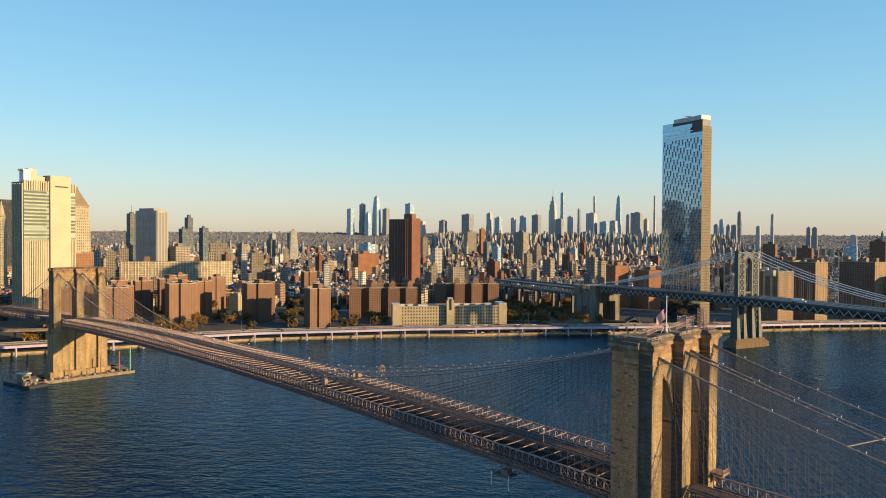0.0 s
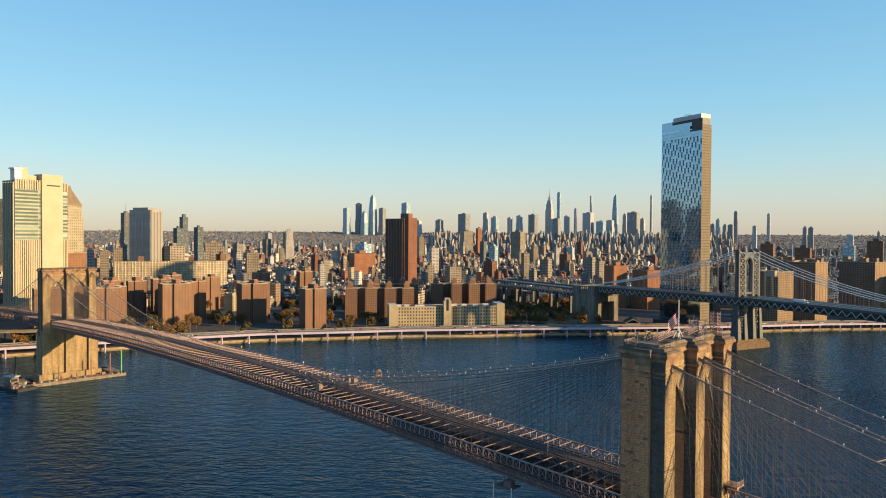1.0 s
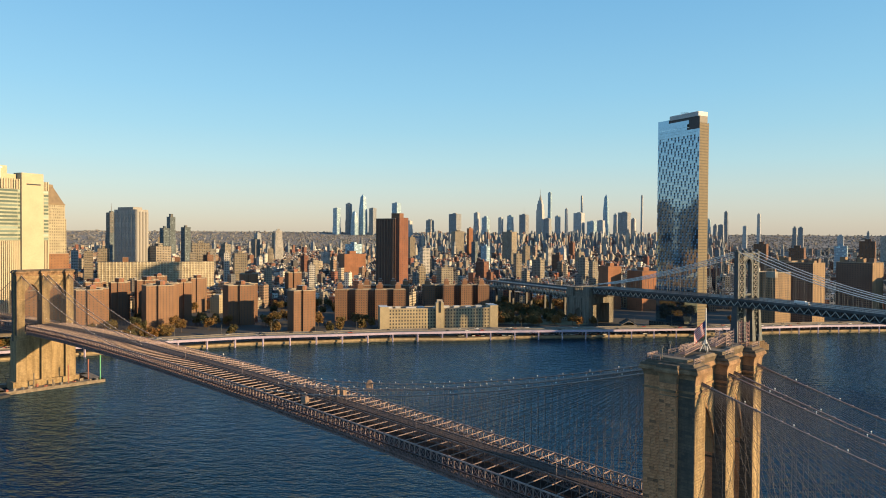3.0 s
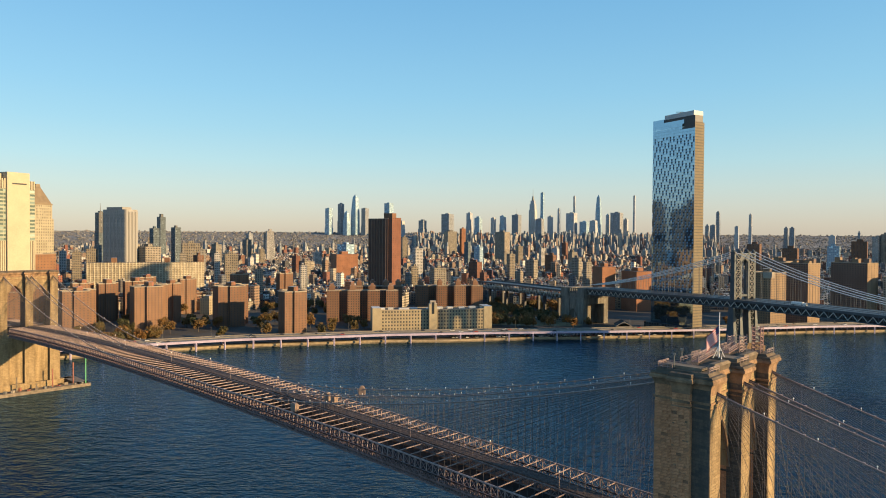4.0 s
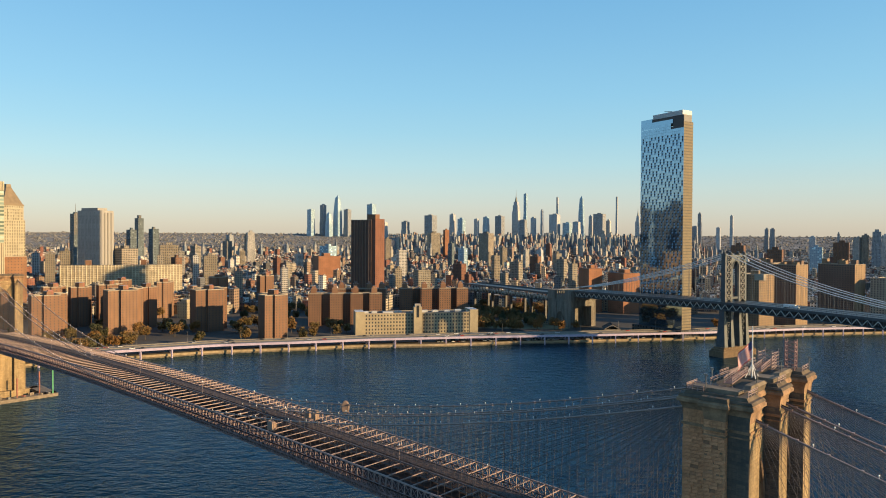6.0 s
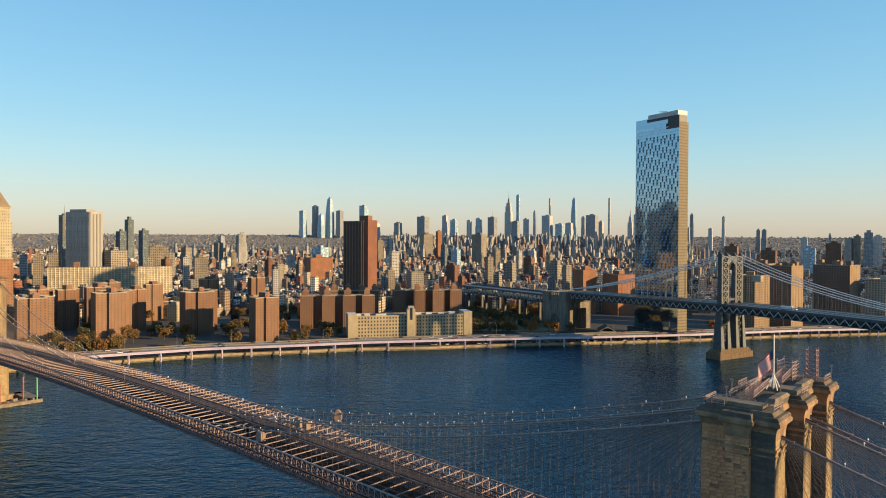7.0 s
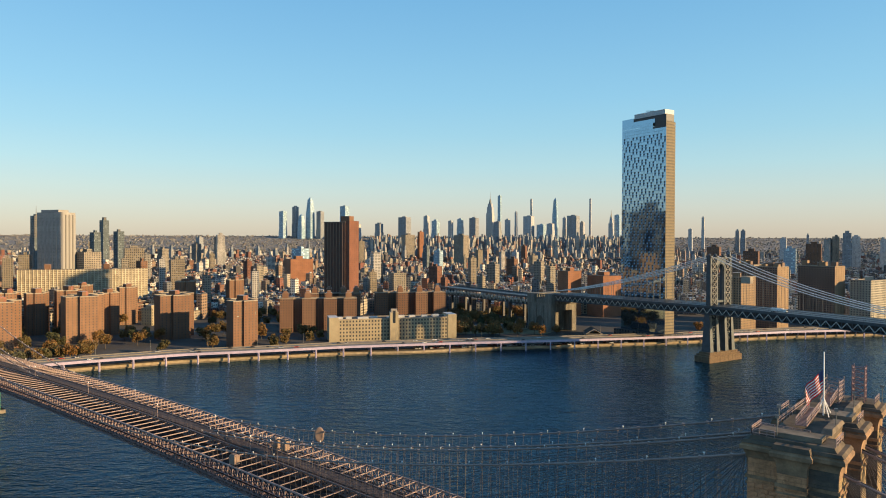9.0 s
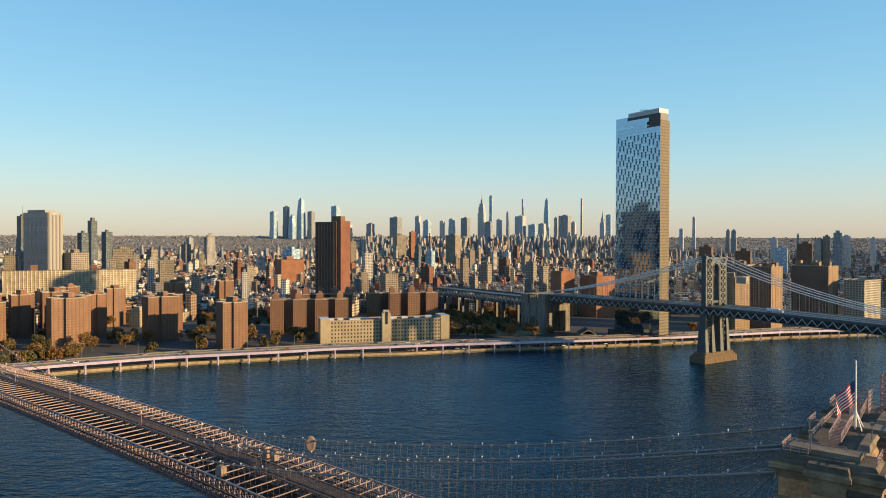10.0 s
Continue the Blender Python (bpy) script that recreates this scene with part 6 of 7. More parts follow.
SKYLINE_EAST = [
    (-2161, 3784, 62.1, 270, 'd'),
    (-2136, 3855, 24.6, 229, 's'),
    (-2162, 4012, 11.2, 389, 's'),
    (-2049, 4108, 14.8, 255, 's'),
    (-2028, 4140, 32.6, 282, 'g'),
    (-1640, 3766, 22.6, 190, 'd'),
    (-1653, 3869, 20.6, 219, 'g'),
    (-1580, 3792, 20.1, 184, 'd'),
    (-1639, 4092, 18.7, 272, 'd'),
    (-1589, 3896, 28.1, 189, 'd'),
    (-1468, 4157, 15.9, 257, 's'),
    (-1434, 3850, 19.9, 180, 's'),
]
SKYLINE_SIDE = [
    (-1254, 4123, 20.4, 174, 'd'),
    (-1210, 4085, 25.2, 173, 'd'),
    (-713, 2926, 23.2, 123, 's'),
    (-373, 2254, 22.3, 137, 'd'),
    (-358, 2307, 22.2, 127, 's'),
    (-752, 3534, 10.5, 142, 'd'),
    (-295, 2367, 14.3, 117, 's'),
    (-1694, 485, 17.1, 163, 'd'),
    (-2053, 795, 18.4, 166, 'd'),
    (-1719, 685, 17, 110, 'w'),
    (-1652, 589, 13, 104, 'w'),
    (-1855, 1058, 21.8, 125, 'p'),
    (-3610, 2021, 30, 122, 'd'),
    (-1100, 1311, 6.8, 68, 'w'),
    (-1216, 1722, 16.5, 74, 's'),
]
BLOCKS_MID = [
    (-1090, 756, 46.0, 72, 'o'),
    (-1244, 1320, 13.0, 96, 'd'),
    (-899, 958, 20.5, 57, 'r'),
    (-810, 966, 12.9, 76, 'w'),
    (-806, 1032, 19.7, 62, 's'),
    (-831, 1138, 19.1, 71, 'b'),
    (-580, 885, 11.2, 68, 'w'),
    (-1149, 676, 11.8, 68, 'r'),
    (-784, 724, 22.9, 55, 'w'),
    (-850, 728, 13.7, 55, 'w'),
    (-1402, 1007, 31.8, 88, 'g'),
    (-956, 514, 7.0, 56, 'w'),
]
BLOCKS_NEAR = [
    (-1571, 382, 22.0, 56, 's'),
    (-1371, 173, 20.7, 59, 'w'),
    (-1130, 517, 23.0, 75, 'w'),
    (-1584, 730, 18.5, 87, 's'),
    (-1334, 561, 13.7, 80, 's'),
    (-1612, 880, 13.3, 73, 'w'),
    (-1139, 691, 17.0, 58, 's'),
    (-475, 762, 24.0, 67, 'o'),
    (-433, 788, 34.0, 61, 'o'),
    (-757, 816, 9.3, 45, 'r'),
    (-706, 857, 11.6, 48, 's'),
    (-730, 1086, 16.1, 68, 's'),
]
BLOCKS_FAR = [
    (-1534, 599, 16.0, 128, 'd'),
    (-1508, 536, 15.4, 125, 'd'),
    (-1295, 518, 35.1, 93, 'w'),
    (-1283, 426, 33.2, 87, 's'),
    (-1365, 351, 21.0, 82, 'w'),
    (-1326, 310, 15.1, 77, 'w'),
    (-1476, 333, 12.8, 76, 'p'),
    (-1166, 440, 11.6, 77, 'w'),
    (-1110, 442, 12.8, 74, 'b'),
    (-1095, 470, 9.7, 77, 'p'),
    (-957, 1035, 15.3, 88, 'g'),
    (-1447, 1733, 37.9, 128, 's'),
    (-1022, 906, 17.8, 84, 'p'),
    (-1790, 1833, 39.1, 131, 'w'),
    (-1754, 1866, 17.8, 143, 'o'),
    (-1627, 1431, 18.1, 108, 'w'),
]
BLOCKS_SIDE = [
    (-888, 683, 11.5, 57, 'r'),
    (-1486, 974, 19.7, 66, 'p'),
    (-1932, 1022, 20.3, 97, 's'),
    (-2070, 1181, 15.9, 120, 's'),
    (-892, 515, 10.4, 61, 'p'),
    (-871, 419, 11.0, 59, 'w'),
    (-1048, 1408, 11.2, 80, 'p'),
    (-924, 1371, 16.3, 73, 'w'),
    (-1218, 1776, 15.0, 93, 'r'),
    (-1158, 1451, 15.7, 84, 'w'),
    (-504, 1465, 26.6, 98, 'b'),
    (-376, 1296, 26.6, 92, 'b'),
    (-402, 1704, 26.3, 94, 'g'),
    (-393, 1911, 35.7, 105, 'b'),
    (-414, 2315, 19.5, 127, 's'),
    (-433, 2311, 19.6, 118, 'p'),
]

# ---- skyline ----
# skyline walls and panes are paled towards blue-grey: distance haze put into the colour
F_HAZED_GLASS = facade("hazed_glass_tower", [(0.31, 0.41, 0.48), (0.34, 0.43, 0.48), (0.27, 0.37, 0.44)], 4.0, 4.0, 0.85, 0.75, glass=(0.2, 0.29, 0.36), gloss=0.15, wall_rough=0.4)
F_HAZED_DARK = facade("hazed_dark_tower", [(0.31, 0.315, 0.32), (0.27, 0.28, 0.29), (0.34, 0.335, 0.33)], 3.6, 3.9, 0.6, 0.6, gloss=0.12, glass=(0.1, 0.12, 0.145))
F_HAZED_STONE = facade("stone_tower", [(0.527, 0.507, 0.487), (0.468, 0.472, 0.483), (0.537, 0.507, 0.468), (0.447, 0.458, 0.472)], 3.4, 3.8, 0.42, 0.55, glass=(0.14, 0.15, 0.165))
F_PALEWALL = facade("pale_tower", [(0.27, 0.232, 0.178), (0.23, 0.19, 0.138)], 3.4, 3.2, 0.58, 0.55)
F_REDWALL = facade("red_brick_tower", [(0.174, 0.074, 0.044), (0.155, 0.062, 0.038)], 3.2, 3.0, 0.35, 0.45)
F_BROWNWALL = facade("brown_brick_block", [(0.167, 0.081, 0.044), (0.186, 0.093, 0.053)], 3.2, 3.0, 0.35, 0.45)
# nearer towers keep darker walls, without the haze tone
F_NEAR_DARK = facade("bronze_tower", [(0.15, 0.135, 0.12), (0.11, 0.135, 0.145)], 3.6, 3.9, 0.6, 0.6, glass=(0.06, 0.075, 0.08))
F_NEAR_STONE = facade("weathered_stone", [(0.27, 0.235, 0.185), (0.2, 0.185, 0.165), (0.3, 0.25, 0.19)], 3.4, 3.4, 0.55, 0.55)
STYLES = {"g": (F_HAZED_GLASS, "blue-grey glass skyscraper"), "t": (F_HAZED_GLASS, "tapering blue glass skyscraper"), "d": (F_HAZED_DARK, "dark-clad high-rise tower"), "s": (F_HAZED_STONE, "grey-tan stone high-rise tower"), "w": (F_PALEWALL, "pale masonry high-rise block"), "r": (F_REDWALL, "red brick apartment block"), "b": (F_BROWNWALL, "brown brick apartment block"), "p": (facade("white_tower", [(0.42, 0.4, 0.37)], 3.4, 3.2, 0.62, 0.5), "tall white residential tower"), "o": (facade("orange_brick_block", [(0.27, 0.115, 0.06)], 4.0, 3.2, 0.1, 0.3), "bright orange brick apartment block")}
rng = random.Random(31)
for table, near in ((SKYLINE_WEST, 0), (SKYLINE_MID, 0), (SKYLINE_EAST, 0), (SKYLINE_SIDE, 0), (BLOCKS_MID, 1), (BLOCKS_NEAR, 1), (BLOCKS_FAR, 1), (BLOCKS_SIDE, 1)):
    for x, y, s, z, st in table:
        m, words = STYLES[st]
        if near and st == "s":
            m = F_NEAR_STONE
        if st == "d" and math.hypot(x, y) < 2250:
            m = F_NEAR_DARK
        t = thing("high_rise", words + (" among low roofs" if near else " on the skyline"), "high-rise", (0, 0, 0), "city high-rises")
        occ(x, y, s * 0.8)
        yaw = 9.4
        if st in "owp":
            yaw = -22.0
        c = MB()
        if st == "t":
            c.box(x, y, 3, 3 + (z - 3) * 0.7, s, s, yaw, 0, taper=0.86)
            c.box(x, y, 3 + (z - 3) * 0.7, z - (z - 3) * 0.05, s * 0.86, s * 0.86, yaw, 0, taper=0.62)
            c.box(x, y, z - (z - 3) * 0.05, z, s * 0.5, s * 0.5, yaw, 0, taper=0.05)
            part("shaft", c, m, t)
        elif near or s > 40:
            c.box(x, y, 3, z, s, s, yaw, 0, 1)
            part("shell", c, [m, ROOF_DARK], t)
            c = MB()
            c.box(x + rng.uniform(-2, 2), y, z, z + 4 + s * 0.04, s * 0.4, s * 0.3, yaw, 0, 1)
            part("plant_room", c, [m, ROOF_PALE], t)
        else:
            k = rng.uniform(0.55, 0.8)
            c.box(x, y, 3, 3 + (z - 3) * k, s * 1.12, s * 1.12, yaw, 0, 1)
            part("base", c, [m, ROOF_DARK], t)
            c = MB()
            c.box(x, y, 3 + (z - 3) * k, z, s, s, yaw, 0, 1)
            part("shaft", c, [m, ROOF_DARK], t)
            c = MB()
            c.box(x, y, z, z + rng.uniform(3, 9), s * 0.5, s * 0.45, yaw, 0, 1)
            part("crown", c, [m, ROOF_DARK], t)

# the stepped stone skyscraper with a mast
es_x, es_y = -2640, 3540
t = thing("mast_skyscraper", "stepped limestone skyscraper with a tall mast", "skyscraper", (es_x, es_y, 0))
for z0, z1, w_, d_ in ((3, 120, 62, 44), (120, 290, 44, 32), (290, 330, 36, 26), (330, 352, 26, 20)):
    c = MB()
    c.box(0, 0, z0, z1, w_, d_, 9.4, 0, 1)
    part("stage", c, [F_HAZED_STONE, ROOF_PALE], t)
c = MB()
c.tube([(0, 0, 352), (0, 0, 366), (0, 0, 376), (0, 0, 385)], [8.5, 7.5, 5.5, 2], 12)
part("drum", c, STEEL_PALE, t)
c = MB()
c.tube([(0, 0, 385), (0, 0, 405), (0, 0, 430)], [1.6, 1.1, 0.4], 8)
part("mast", c, STEEL_PALE, t)
# spired tower seen beside the slim ones
t = thing("spired_skyscraper", "slender stone skyscraper with a tapering steel spire", "skyscraper", (-2000, 3990, 0))
c = MB()
c.box(0, 0, 3, 225, 28, 28, 9.4, 0, 1)
c.box(0, 0, 225, 262, 20, 20, 9.4, 0, 1, taper=0.7)
part("shaft", c, [F_HAZED_STONE, ROOF_PALE], t)
c = MB()
c.tube([(0, 0, 262), (0, 0, 285), (0, 0, 310)], [6, 2.6, 0.3], 10)
part("spire", c, STEEL_PALE, t)
# mast on the dark block and on the left dark tower
for x, y, z0, z1 in ((-2672, 3407, 262, 300), (-1694, 485, 168, 186)):
    t = thing("antenna_mast", "thin grey antenna mast on a high-rise roof", "mast", (x, y, z0 - 6))
    c = MB()
    c.tube([(0, 0, 0), (0, 0, z1 - z0 + 6)], [0.9, 0.3], 6)
    part("pole", c, STEEL_PALE, t)

# ---- the mass of the city ----
EYE_X, EYE_Y = 55.0, -145.0


def free(x, y, r):
    for ox, oy, orr in OCC:
        if (x - ox) ** 2 + (y - oy) ** 2 < (r + orr) ** 2:
            return False
    # keep the bridge approach clear
    s = (x - MBX) * MBD.x + (y - MBY) * MBD.y
    o = (x - MBX) * MBN.x + (y - MBY) * MBN.y
    return not (-20 < s < 640 and abs(o) < 26 + r * 0.5) and not (-20 < s < 400 and -85 < o < 70)


rng = random.Random(77)
tiles = {}
singles = []
cell = 46.0
for zone in (0, 1):
    yaw = 24.0 if zone == 0 else 9.4
    co, si = math.cos(radians(yaw)), math.sin(radians(yaw))
    n = 110
    for i in range(-n, n):
        for j in range(-n, n):
            gx, gy = i * 62.0, j * 40.0
            # blocks with streets between; lots within each block
            bx, by = co * gx - si * gy, si * gx + co * gy
            dist = math.hypot(bx - EYE_X, by - EYE_Y)
            if (zone == 0) != (dist < 1500) or dist > 4850:
                continue
            ang = math.degrees(math.atan2(by - EYE_Y, bx - EYE_X))
            if not 88 < ang < 178:
                continue
            if rise(bx, by) > 9 and not 112 < ang < 136:
                continue
            if inland(bx, by) < (340 if ang > 130 else 300 if ang > 114 else 225):
                continue
            big = dist > 2600
            lots = rng.choice((3, 3, 4, 5)) if big else rng.choice((5, 6)) if dist < 1500 else rng.choice((4, 5, 6))
            for q in range(lots):
                for side in (0, 1):
                    lw = 52.0 / lots
                    lx = gx - 26 + lw * (q + 0.5)
                    ly = gy + (-8.0 if side == 0 else 8.0)
                    x, y = co * lx - si * ly, si * lx + co * ly
                    d = math.hypot(x - EYE_X, y - EYE_Y)
                    w_, dp = lw * rng.uniform(0.86, 1.0), (17.0 if big else 14.0) * rng.uniform(0.75, 1.05)
                    r = rng.random()
                    mid = 112 < ang < 136
                    if d < 1500:
                        z = rng.uniform(14, 26) + (rng.uniform(6, 22) if r < 0.06 else 0)
                    elif d < 2600:
                        z = rng.uniform(21, 36) + (rng.uniform(6, 24) if r < 0.05 else 0)
                    elif d < 3600:
                        z = rng.uniform(28, 46 if mid else 36) + (rng.uniform(8, 40) if r < (0.1 if mid else 0.03) else 0)
                    else:
                        z = rng.uniform(32 if mid else 16, 54 if mid else 38) + (rng.uniform(14, 85) if mid and r < 0.25 else rng.uniform(6, 30) if r < 0.05 else 0)
                    if rng.random() < 0.06 or not free(x, y, w_ * 0.5):
                        continue
                    tall = z > 60
                    key = (int(ang // 15), int(d // 1200), 2 if tall else rng.randrange(2))
                    if d < 1120 and len(singles) < 170:
                        singles.append((x, y, w_, dp, z, yaw))
                        continue
                    c = tiles.setdefault(key, MB())
                    z += rise(x, y) - 3.0 if not mid else 0.0
                    c.prism(rect(x, y, w_, dp, yaw), 3, z, 0, 1 if rng.random() < 0.45 else 2, u0=rng.uniform(0, 40))
                    if d < 2600 and rng.random() < 0.6:
                        for _ in range(rng.choice((1, 2, 2, 3))):
                            c.box(x + rng.uniform(-0.4, 0.4) * w_, y + rng.uniform(-5, 5), z, z + rng.uniform(0.8, 3.2), rng.uniform(1.0, 3.2), rng.uniform(1.4, 4.0), yaw, 0, rng.choice((1, 2)))
                    if d < 3200 and rng.random() < 0.7:
                        c.box(x + rng.uniform(-3, 3), y + rng.uniform(-3, 3), z, z + rng.uniform(2, 4.5), w_ * 0.35, 4.5, yaw, 0, 2)
                    if tall and rng.random() < 0.7:
                        c.box(x, y, z, z + rng.uniform(6, 20), w_ * 0.6, dp * 0.6, yaw, 0, 1)
for (a, d, k), c in sorted(tiles.items()):
    ob = part("city_quarter", c, [(F_CITY, F_CITY_B, F_TOWER)[k], ROOF_DARK, ROOF_PALE])
    tagged(ob, "dense brick and stone city buildings in morning light", "buildings", kind="stuff")
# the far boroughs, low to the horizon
# muted grey walls, with the distance haze mixed into their colours
F_FAR = facade("hazed_far_walls", [(0.163, 0.16, 0.16), (0.211, 0.201, 0.19), (0.122, 0.126, 0.133), (0.272, 0.262, 0.245), (0.177, 0.146, 0.129), (0.102, 0.109, 0.105), (0.19, 0.19, 0.194)], 3.6, 3.4, 0.4, 0.5, by="Island")
far = [MB(), MB()]
for k in range(34000):
    d, v = 3700 + 1420 * rng.random() ** 0.85, rng.uniform(-0.78, 0.78)
    p = Vector((50, -140)) + VIEW * d + ACROSS * (v * d)
    if inland(p.x, p.y) < 200:
        continue
    w_ = rng.uniform(6, 16) * (1.0 if d < 4100 else 0.6)
    z0 = rise(p.x, p.y)
    z = z0 + (rng.uniform(2.0, 5.5) + (rng.uniform(4, 18) if rng.random() < 0.04 else 0)) * (1.0 if d < 4100 else 0.55)
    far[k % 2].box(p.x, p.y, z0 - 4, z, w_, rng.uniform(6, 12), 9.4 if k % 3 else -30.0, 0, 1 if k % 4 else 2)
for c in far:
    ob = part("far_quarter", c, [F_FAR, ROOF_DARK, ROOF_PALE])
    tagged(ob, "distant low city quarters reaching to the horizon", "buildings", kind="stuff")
# nearer houses, one by one
F_SINGLE = facade("tenement_walls", [(0.167, 0.074, 0.041), (0.260, 0.198, 0.130), (0.310, 0.273, 0.212), (0.186, 0.099, 0.059), (0.149, 0.124, 0.100)], 3.0, 3.4, 0.42, 0.52)
F_SINGLE_B = facade("loft_house_walls", [(0.223, 0.136, 0.082), (0.341, 0.310, 0.247), (0.174, 0.081, 0.047), (0.248, 0.198, 0.147)], 3.8, 3.8, 0.55, 0.55)
for x, y, w_, dp, z, yaw in singles:
    t = thing("tenement", "old brick walk-up tenement with a flat roof", "house", (0, 0, 0), "tenements")
    c = MB()
    c.prism(rect(x, y, w_, dp, yaw), 3, z, 0)
    part("shell", c, F_SINGLE if int(x) % 2 else F_SINGLE_B, t)
    c = MB()
    c.box(x, y, z, z + 0.15, w_ - 0.8, dp - 0.8, yaw, 0)
    part("roof", c, ROOFS[int(abs(x)) % 2], t)
    c = MB()
    c.box(x + 1, y - 1, z, z + 3.0, 3.4, 4.2, yaw, 0, 1)
    part("stair_head", c, [F_BRICK, ROOF_PALE], t)
    c = MB()
    e = rect(x, y, w_ + 0.5, dp + 0.5, yaw)
    c.ring(e, z + 0.2, 0.5, 0.8)
    part("cornice", c, PARAPET, t)

# downtown towers across the water, which the glass tower mirrors
c = MB()
rng = random.Random(5)
for k in range(190):
    x, y = rng.uniform(-2500, -950), rng.uniform(-1100, -20)
    if math.degrees(math.atan2(y - EYE_Y, x - EYE_X)) % 360 < 173:
        continue
    s = rng.uniform(30, 58)
    c.box(x, y, 3, rng.uniform(90, 250), s, s, 20, 0, 1)
tagged(part("downtown_quarter", c, [facade("downtown_walls", [(0.018, 0.024, 0.044), (0.028, 0.035, 0.062), (0.046, 0.046, 0.066), (0.022, 0.027, 0.048), (0.036, 0.04, 0.064)], 3.6, 3.9, 0.6, 0.6, by="Island"), ROOF_DARK]), "cluster of dark downtown office towers", "buildings", kind="stuff")

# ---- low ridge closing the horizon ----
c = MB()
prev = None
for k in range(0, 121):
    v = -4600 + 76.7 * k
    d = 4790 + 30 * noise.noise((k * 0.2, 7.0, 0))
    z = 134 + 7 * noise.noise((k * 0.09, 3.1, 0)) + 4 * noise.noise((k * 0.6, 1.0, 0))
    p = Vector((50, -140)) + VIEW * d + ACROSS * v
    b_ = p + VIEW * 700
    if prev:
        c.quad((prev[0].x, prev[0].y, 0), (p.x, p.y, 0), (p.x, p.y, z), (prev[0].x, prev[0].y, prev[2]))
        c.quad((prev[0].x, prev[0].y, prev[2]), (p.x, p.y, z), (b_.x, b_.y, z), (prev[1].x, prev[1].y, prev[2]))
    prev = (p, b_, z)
# the grey is haze over the far land, painted into the ridge
tagged(part("backdrop", c, plain("hazed_ridge", (0.2, 0.2, 0.21), 0.95, 0.0, 0.15, 0.01, 0.05, 0)), "low grey ridge along the horizon, toned with distance haze", "backdrop", kind="structure")

# ---- trees ----
def tree_meshes(seed, h, spread):
    r = random.Random(seed)
    tk = MB()
    tk.tube([(0, 0, 0), (0.1, 0, h * 0.3), (0.15, 0.1, h * 0.62)], [0.34, 0.24, 0.1], 7)
    for k in range(6):
        a = k * 1.05 + r.uniform(-0.3, 0.3)
        z = h * r.uniform(0.28, 0.45)
        tk.tube([(0.08, 0, z), (spread * 0.3 * math.cos(a), spread * 0.3 * math.sin(a), z + h * 0.14), (spread * 0.62 * math.cos(a), spread * 0.62 * math.sin(a), z + h * 0.3)], [0.14, 0.09, 0.04], 5)
    lf = MB()
    blobs = [(r.uniform(-0.6, 0.6) * spread, r.uniform(-0.6, 0.6) * spread, h * r.uniform(0.42, 0.9), spread * r.uniform(0.28, 0.5)) for _ in range(14)]
    for bx, by, bz, br in blobs:
        for _ in range(64):
            v = Vector((r.gauss(0, 1), r.gauss(0, 1), r.gauss(0, 1))).normalized() * br * r.uniform(0.75, 1.05)
            p = Vector((bx, by, bz)) + v * Vector((1, 1, 0.8)).x
            s = r.uniform(0.3, 0.62)
            a = Vector((r.uniform(-1, 1), r.uniform(-1, 1), r.uniform(-0.6, 0.6))).normalized() * s
            b_ = a.cross(Vector((r.uniform(-1, 1), r.uniform(-1, 1), r.uniform(-1, 1)))).normalized() * s
            lf.quad(p - a - b_, p + a - b_, p + a + b_, p - a + b_)
    return tk.mesh("trunk", [BARK]), lf


TREES = []
for k in range(6):
    leaf = LEAF_AUTUMN if k < 4 else LEAF_GREEN
    h = (13, 11, 15, 12, 13, 11)[k]
    tk, lf = tree_meshes(40 + k, h, h * 0.45)
    t = thing("tree", ("bushy street tree in brown autumn leaf" if k < 4 else "bushy dark green street tree"), "tree", (0, 0, 0), "bankside trees")
    part("trunk", tk, None, t)
    part("crown", lf.mesh("crown", [leaf]), None, t)
    TREES.append(t)
rng = random.Random(13)
placed = []
want = []
for k in range(95):
    want.append((rng.uniform(420, 570), rng.uniform(50, 72)))
for k in range(8):
    want.append((rng.uniform(620, 760), rng.uniform(52, 80)))
for k in range(60):
    want.append((rng.uniform(440, 1000), rng.uniform(90, 190)))
for k in range(105):
    want.append((rng.uniform(400, 900), rng.uniform(110, 380)))
for k in range(70):
    want.append((rng.uniform(905, 1010), rng.uniform(75, 200)))
for k in range(7):
    want.append((rng.uniform(1000, 1140), rng.uniform(62, 90)))
for k in range(5):
    want.append((rng.uniform(1130, 1500), rng.uniform(50, 75)))
park = [(rng.uniform(308, 395), rng.uniform(-40, -21)) for k in range(110)] + [(rng.uniform(290, 600), rng.uniform(26, 66)) for k in range(90)]
used = [False] * 6
for n_, (s, i_) in enumerate(want + park):
    p = bank(s, i_, 3.0) if n_ < len(want) else mbp(s, i_, 3.0)
    if n_ < len(want) and not free(p[0], p[1], 0.0) and i_ > 60 and rng.random() < 0.6:
        continue
    if any((p[0] - ox) ** 2 + (p[1] - oy) ** 2 < (orr * 0.62) ** 2 for ox, oy, orr in OCC):
        continue
    if any((p[0] - a) ** 2 + (p[1] - b_) ** 2 < 30 for a, b_ in placed):
        continue
    placed.append((p[0], p[1]))
    k = rng.randrange(4) if rng.random() < 0.7 else 4 + rng.randrange(2)
    m = pose(*p, 0, 0, rng.uniform(0, 360))
    if not used[k]:
        TREES[k].matrix_basis = m
        used[k] = True
    else:
        copy_thing(TREES[k], m)
for k in range(6):
    if not used[k]:
        TREES[k].matrix_basis = pose(*bank(600 + 9 * k, 56, 3.0))


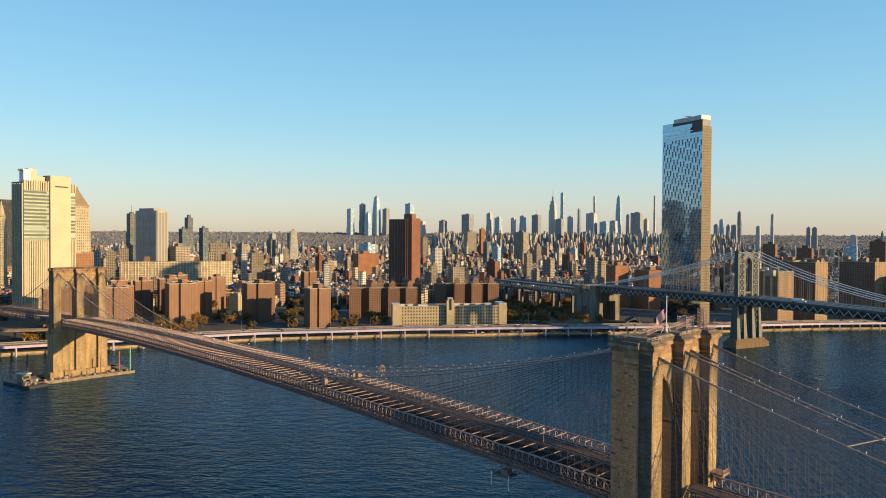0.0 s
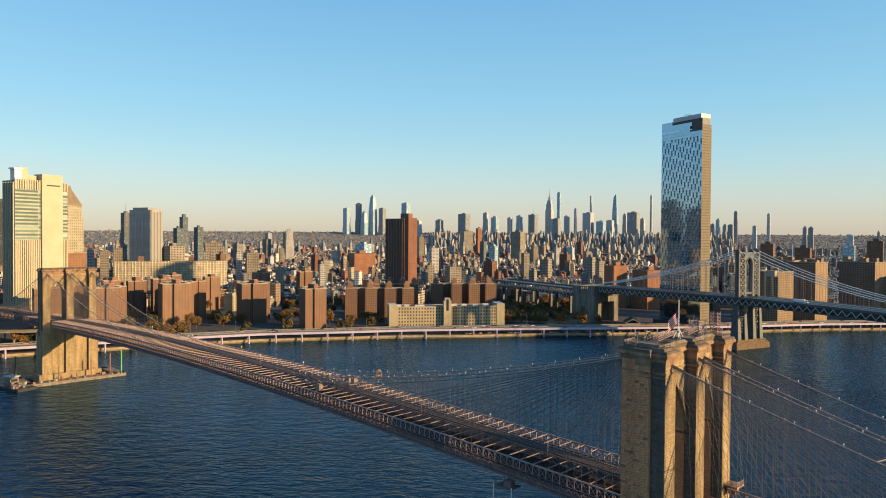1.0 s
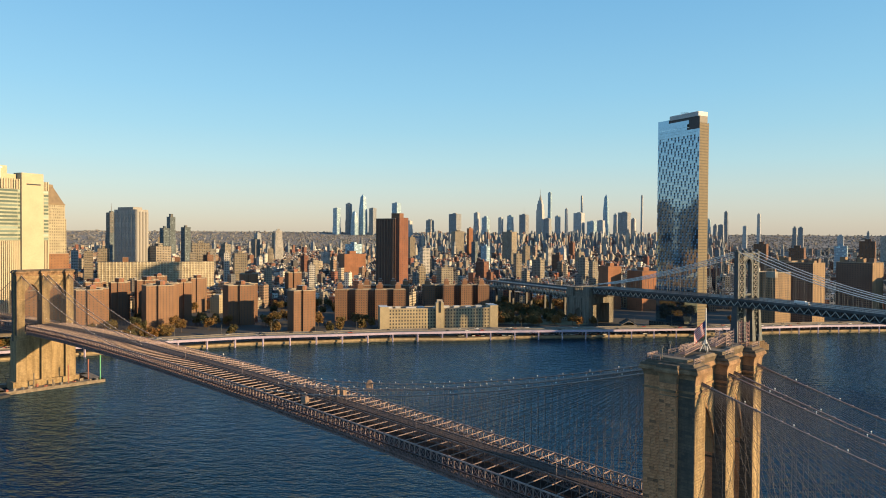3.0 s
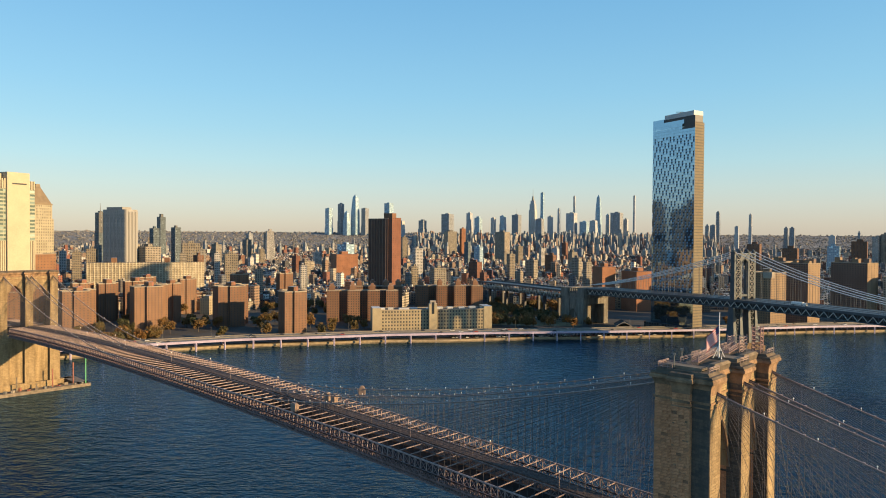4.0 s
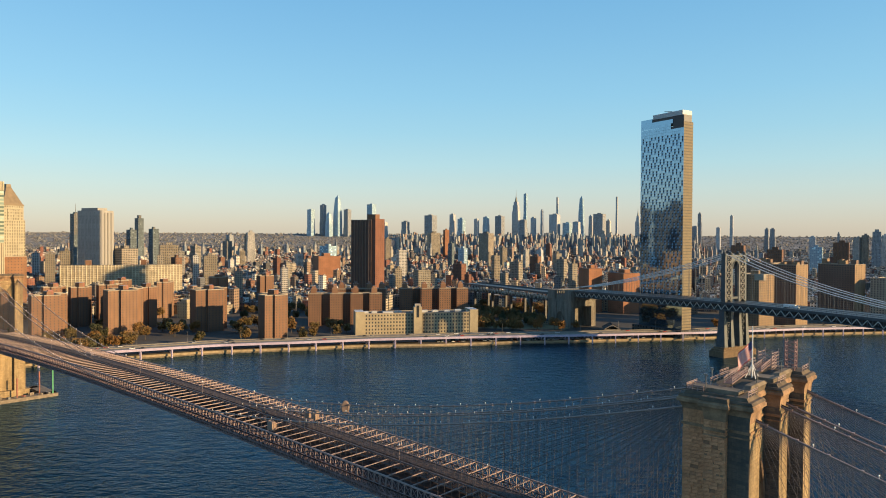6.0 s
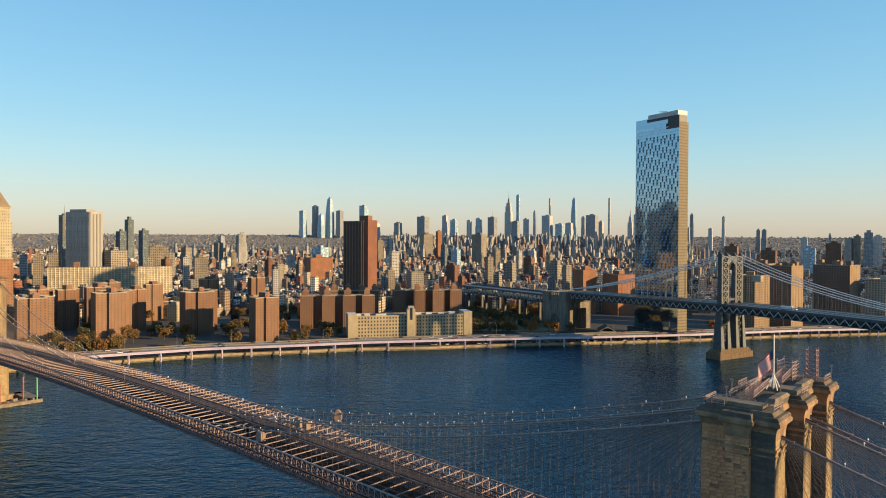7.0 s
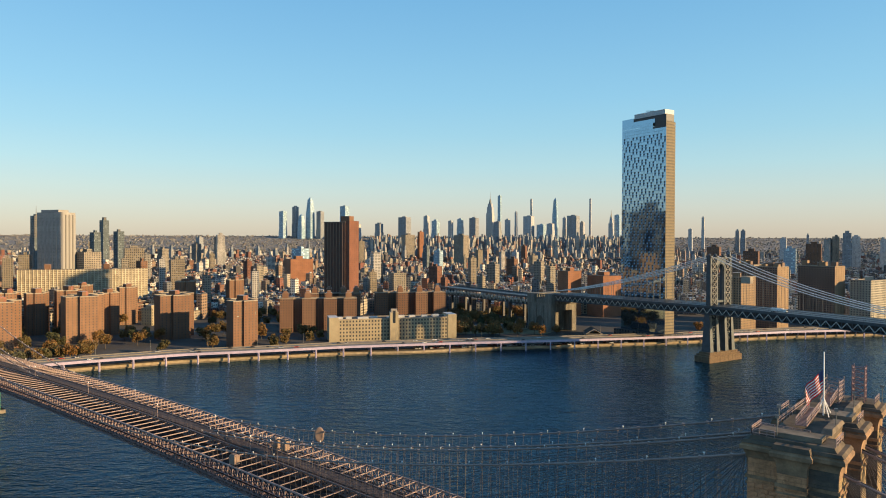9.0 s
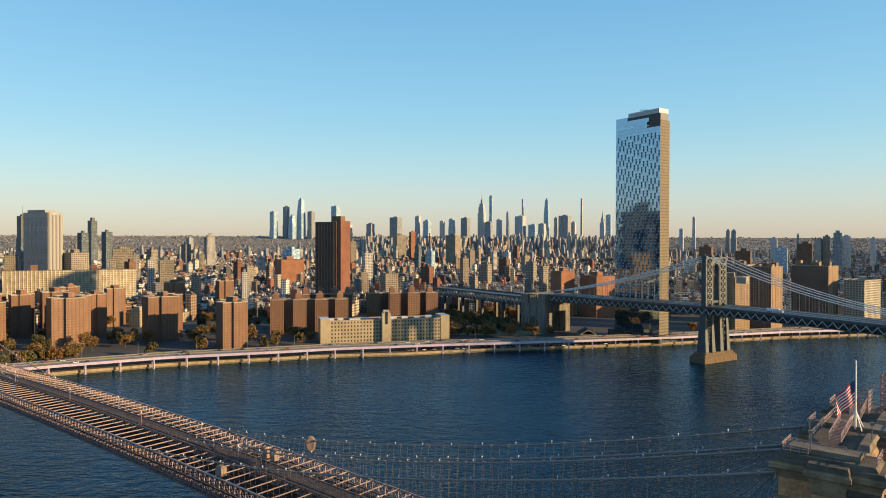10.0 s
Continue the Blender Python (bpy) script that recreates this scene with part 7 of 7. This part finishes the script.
# ---- facing stones of the near tower's end, one by one ----
STONE_BLOCK, _nt, _b = mat("facing_stone")
_rnd = _nt.nodes.new("ShaderNodeObjectInfo").outputs["Random"]
_co = _nt.nodes.new("ShaderNodeTexCoord").outputs["Object"]
# the reddish tones also carry warm light bounced onto this end
_tone = ramp(_nt, _rnd, [(0.0, (0.47, 0.2, 0.095)), (0.35, (0.54, 0.235, 0.11)), (0.8, (0.6, 0.265, 0.13)), (0.93, (0.52, 0.23, 0.112)), (1.0, (0.2, 0.1, 0.055))])
_nz = noise_of(_nt, _co, 2.6, 5.0)
_nt.links.new(mix(_nt, 1.0, _tone, ramp(_nt, _nz, [(0.3, (0.6, 0.6, 0.6)), (0.65, (1.1, 1.1, 1.1))]), "MULTIPLY"), _b.inputs["Base Color"])
_b.inputs["Roughness"].default_value = 0.92
bump(_nt, _b, _nz, 0.6, 0.15)


def stone_mesh(w):
    """A facing block with slightly rounded edges, its back in the wall."""
    b = MB()
    h, e = 0.59, 0.04
    o = [(-w / 2, -h / 2), (w / 2, -h / 2), (w / 2, h / 2), (-w / 2, h / 2)]
    i_ = [(-w / 2 + e, -h / 2 + e), (w / 2 - e, -h / 2 + e), (w / 2 - e, h / 2 - e), (-w / 2 + e, h / 2 - e)]
    f = [(x, -0.12, z) for x, z in i_]
    m_ = [(x, -0.06, z) for x, z in o]
    k_ = [(x, 0.06, z) for x, z in o]
    b.quad(*f)
    for n_ in range(4):
        q = (n_ + 1) % 4
        b.quad(m_[n_], m_[q], f[q], f[n_])
        b.quad(k_[n_], k_[q], m_[q], m_[n_])
    return b.mesh("stone_block", [STONE_BLOCK])


BLOCKS = {w: stone_mesh(w) for w in (1.02, 1.39, 1.75)}
rng = random.Random(61)
for x0, x1, yf in ((-5.6, -1.56, -18.39), (-1.5, 2.1, -19.5)):
    for row in range(44):
        z = 50.3 + 0.62 * row
        x = x0
        while x < x1 - 0.3:
            w_ = rng.choice((1.02, 1.39, 1.75))
            w_ = max((q for q in BLOCKS if q <= x1 - x + 0.08), default=None) if x + w_ > x1 + 0.05 else w_
            if w_ is None:
                break
            part("stone_block", BLOCKS[w_], None, bt, at=(x + w_ / 2, yf + 0.06 - rng.uniform(0.0, 0.05), z))
            x += w_ + 0.03
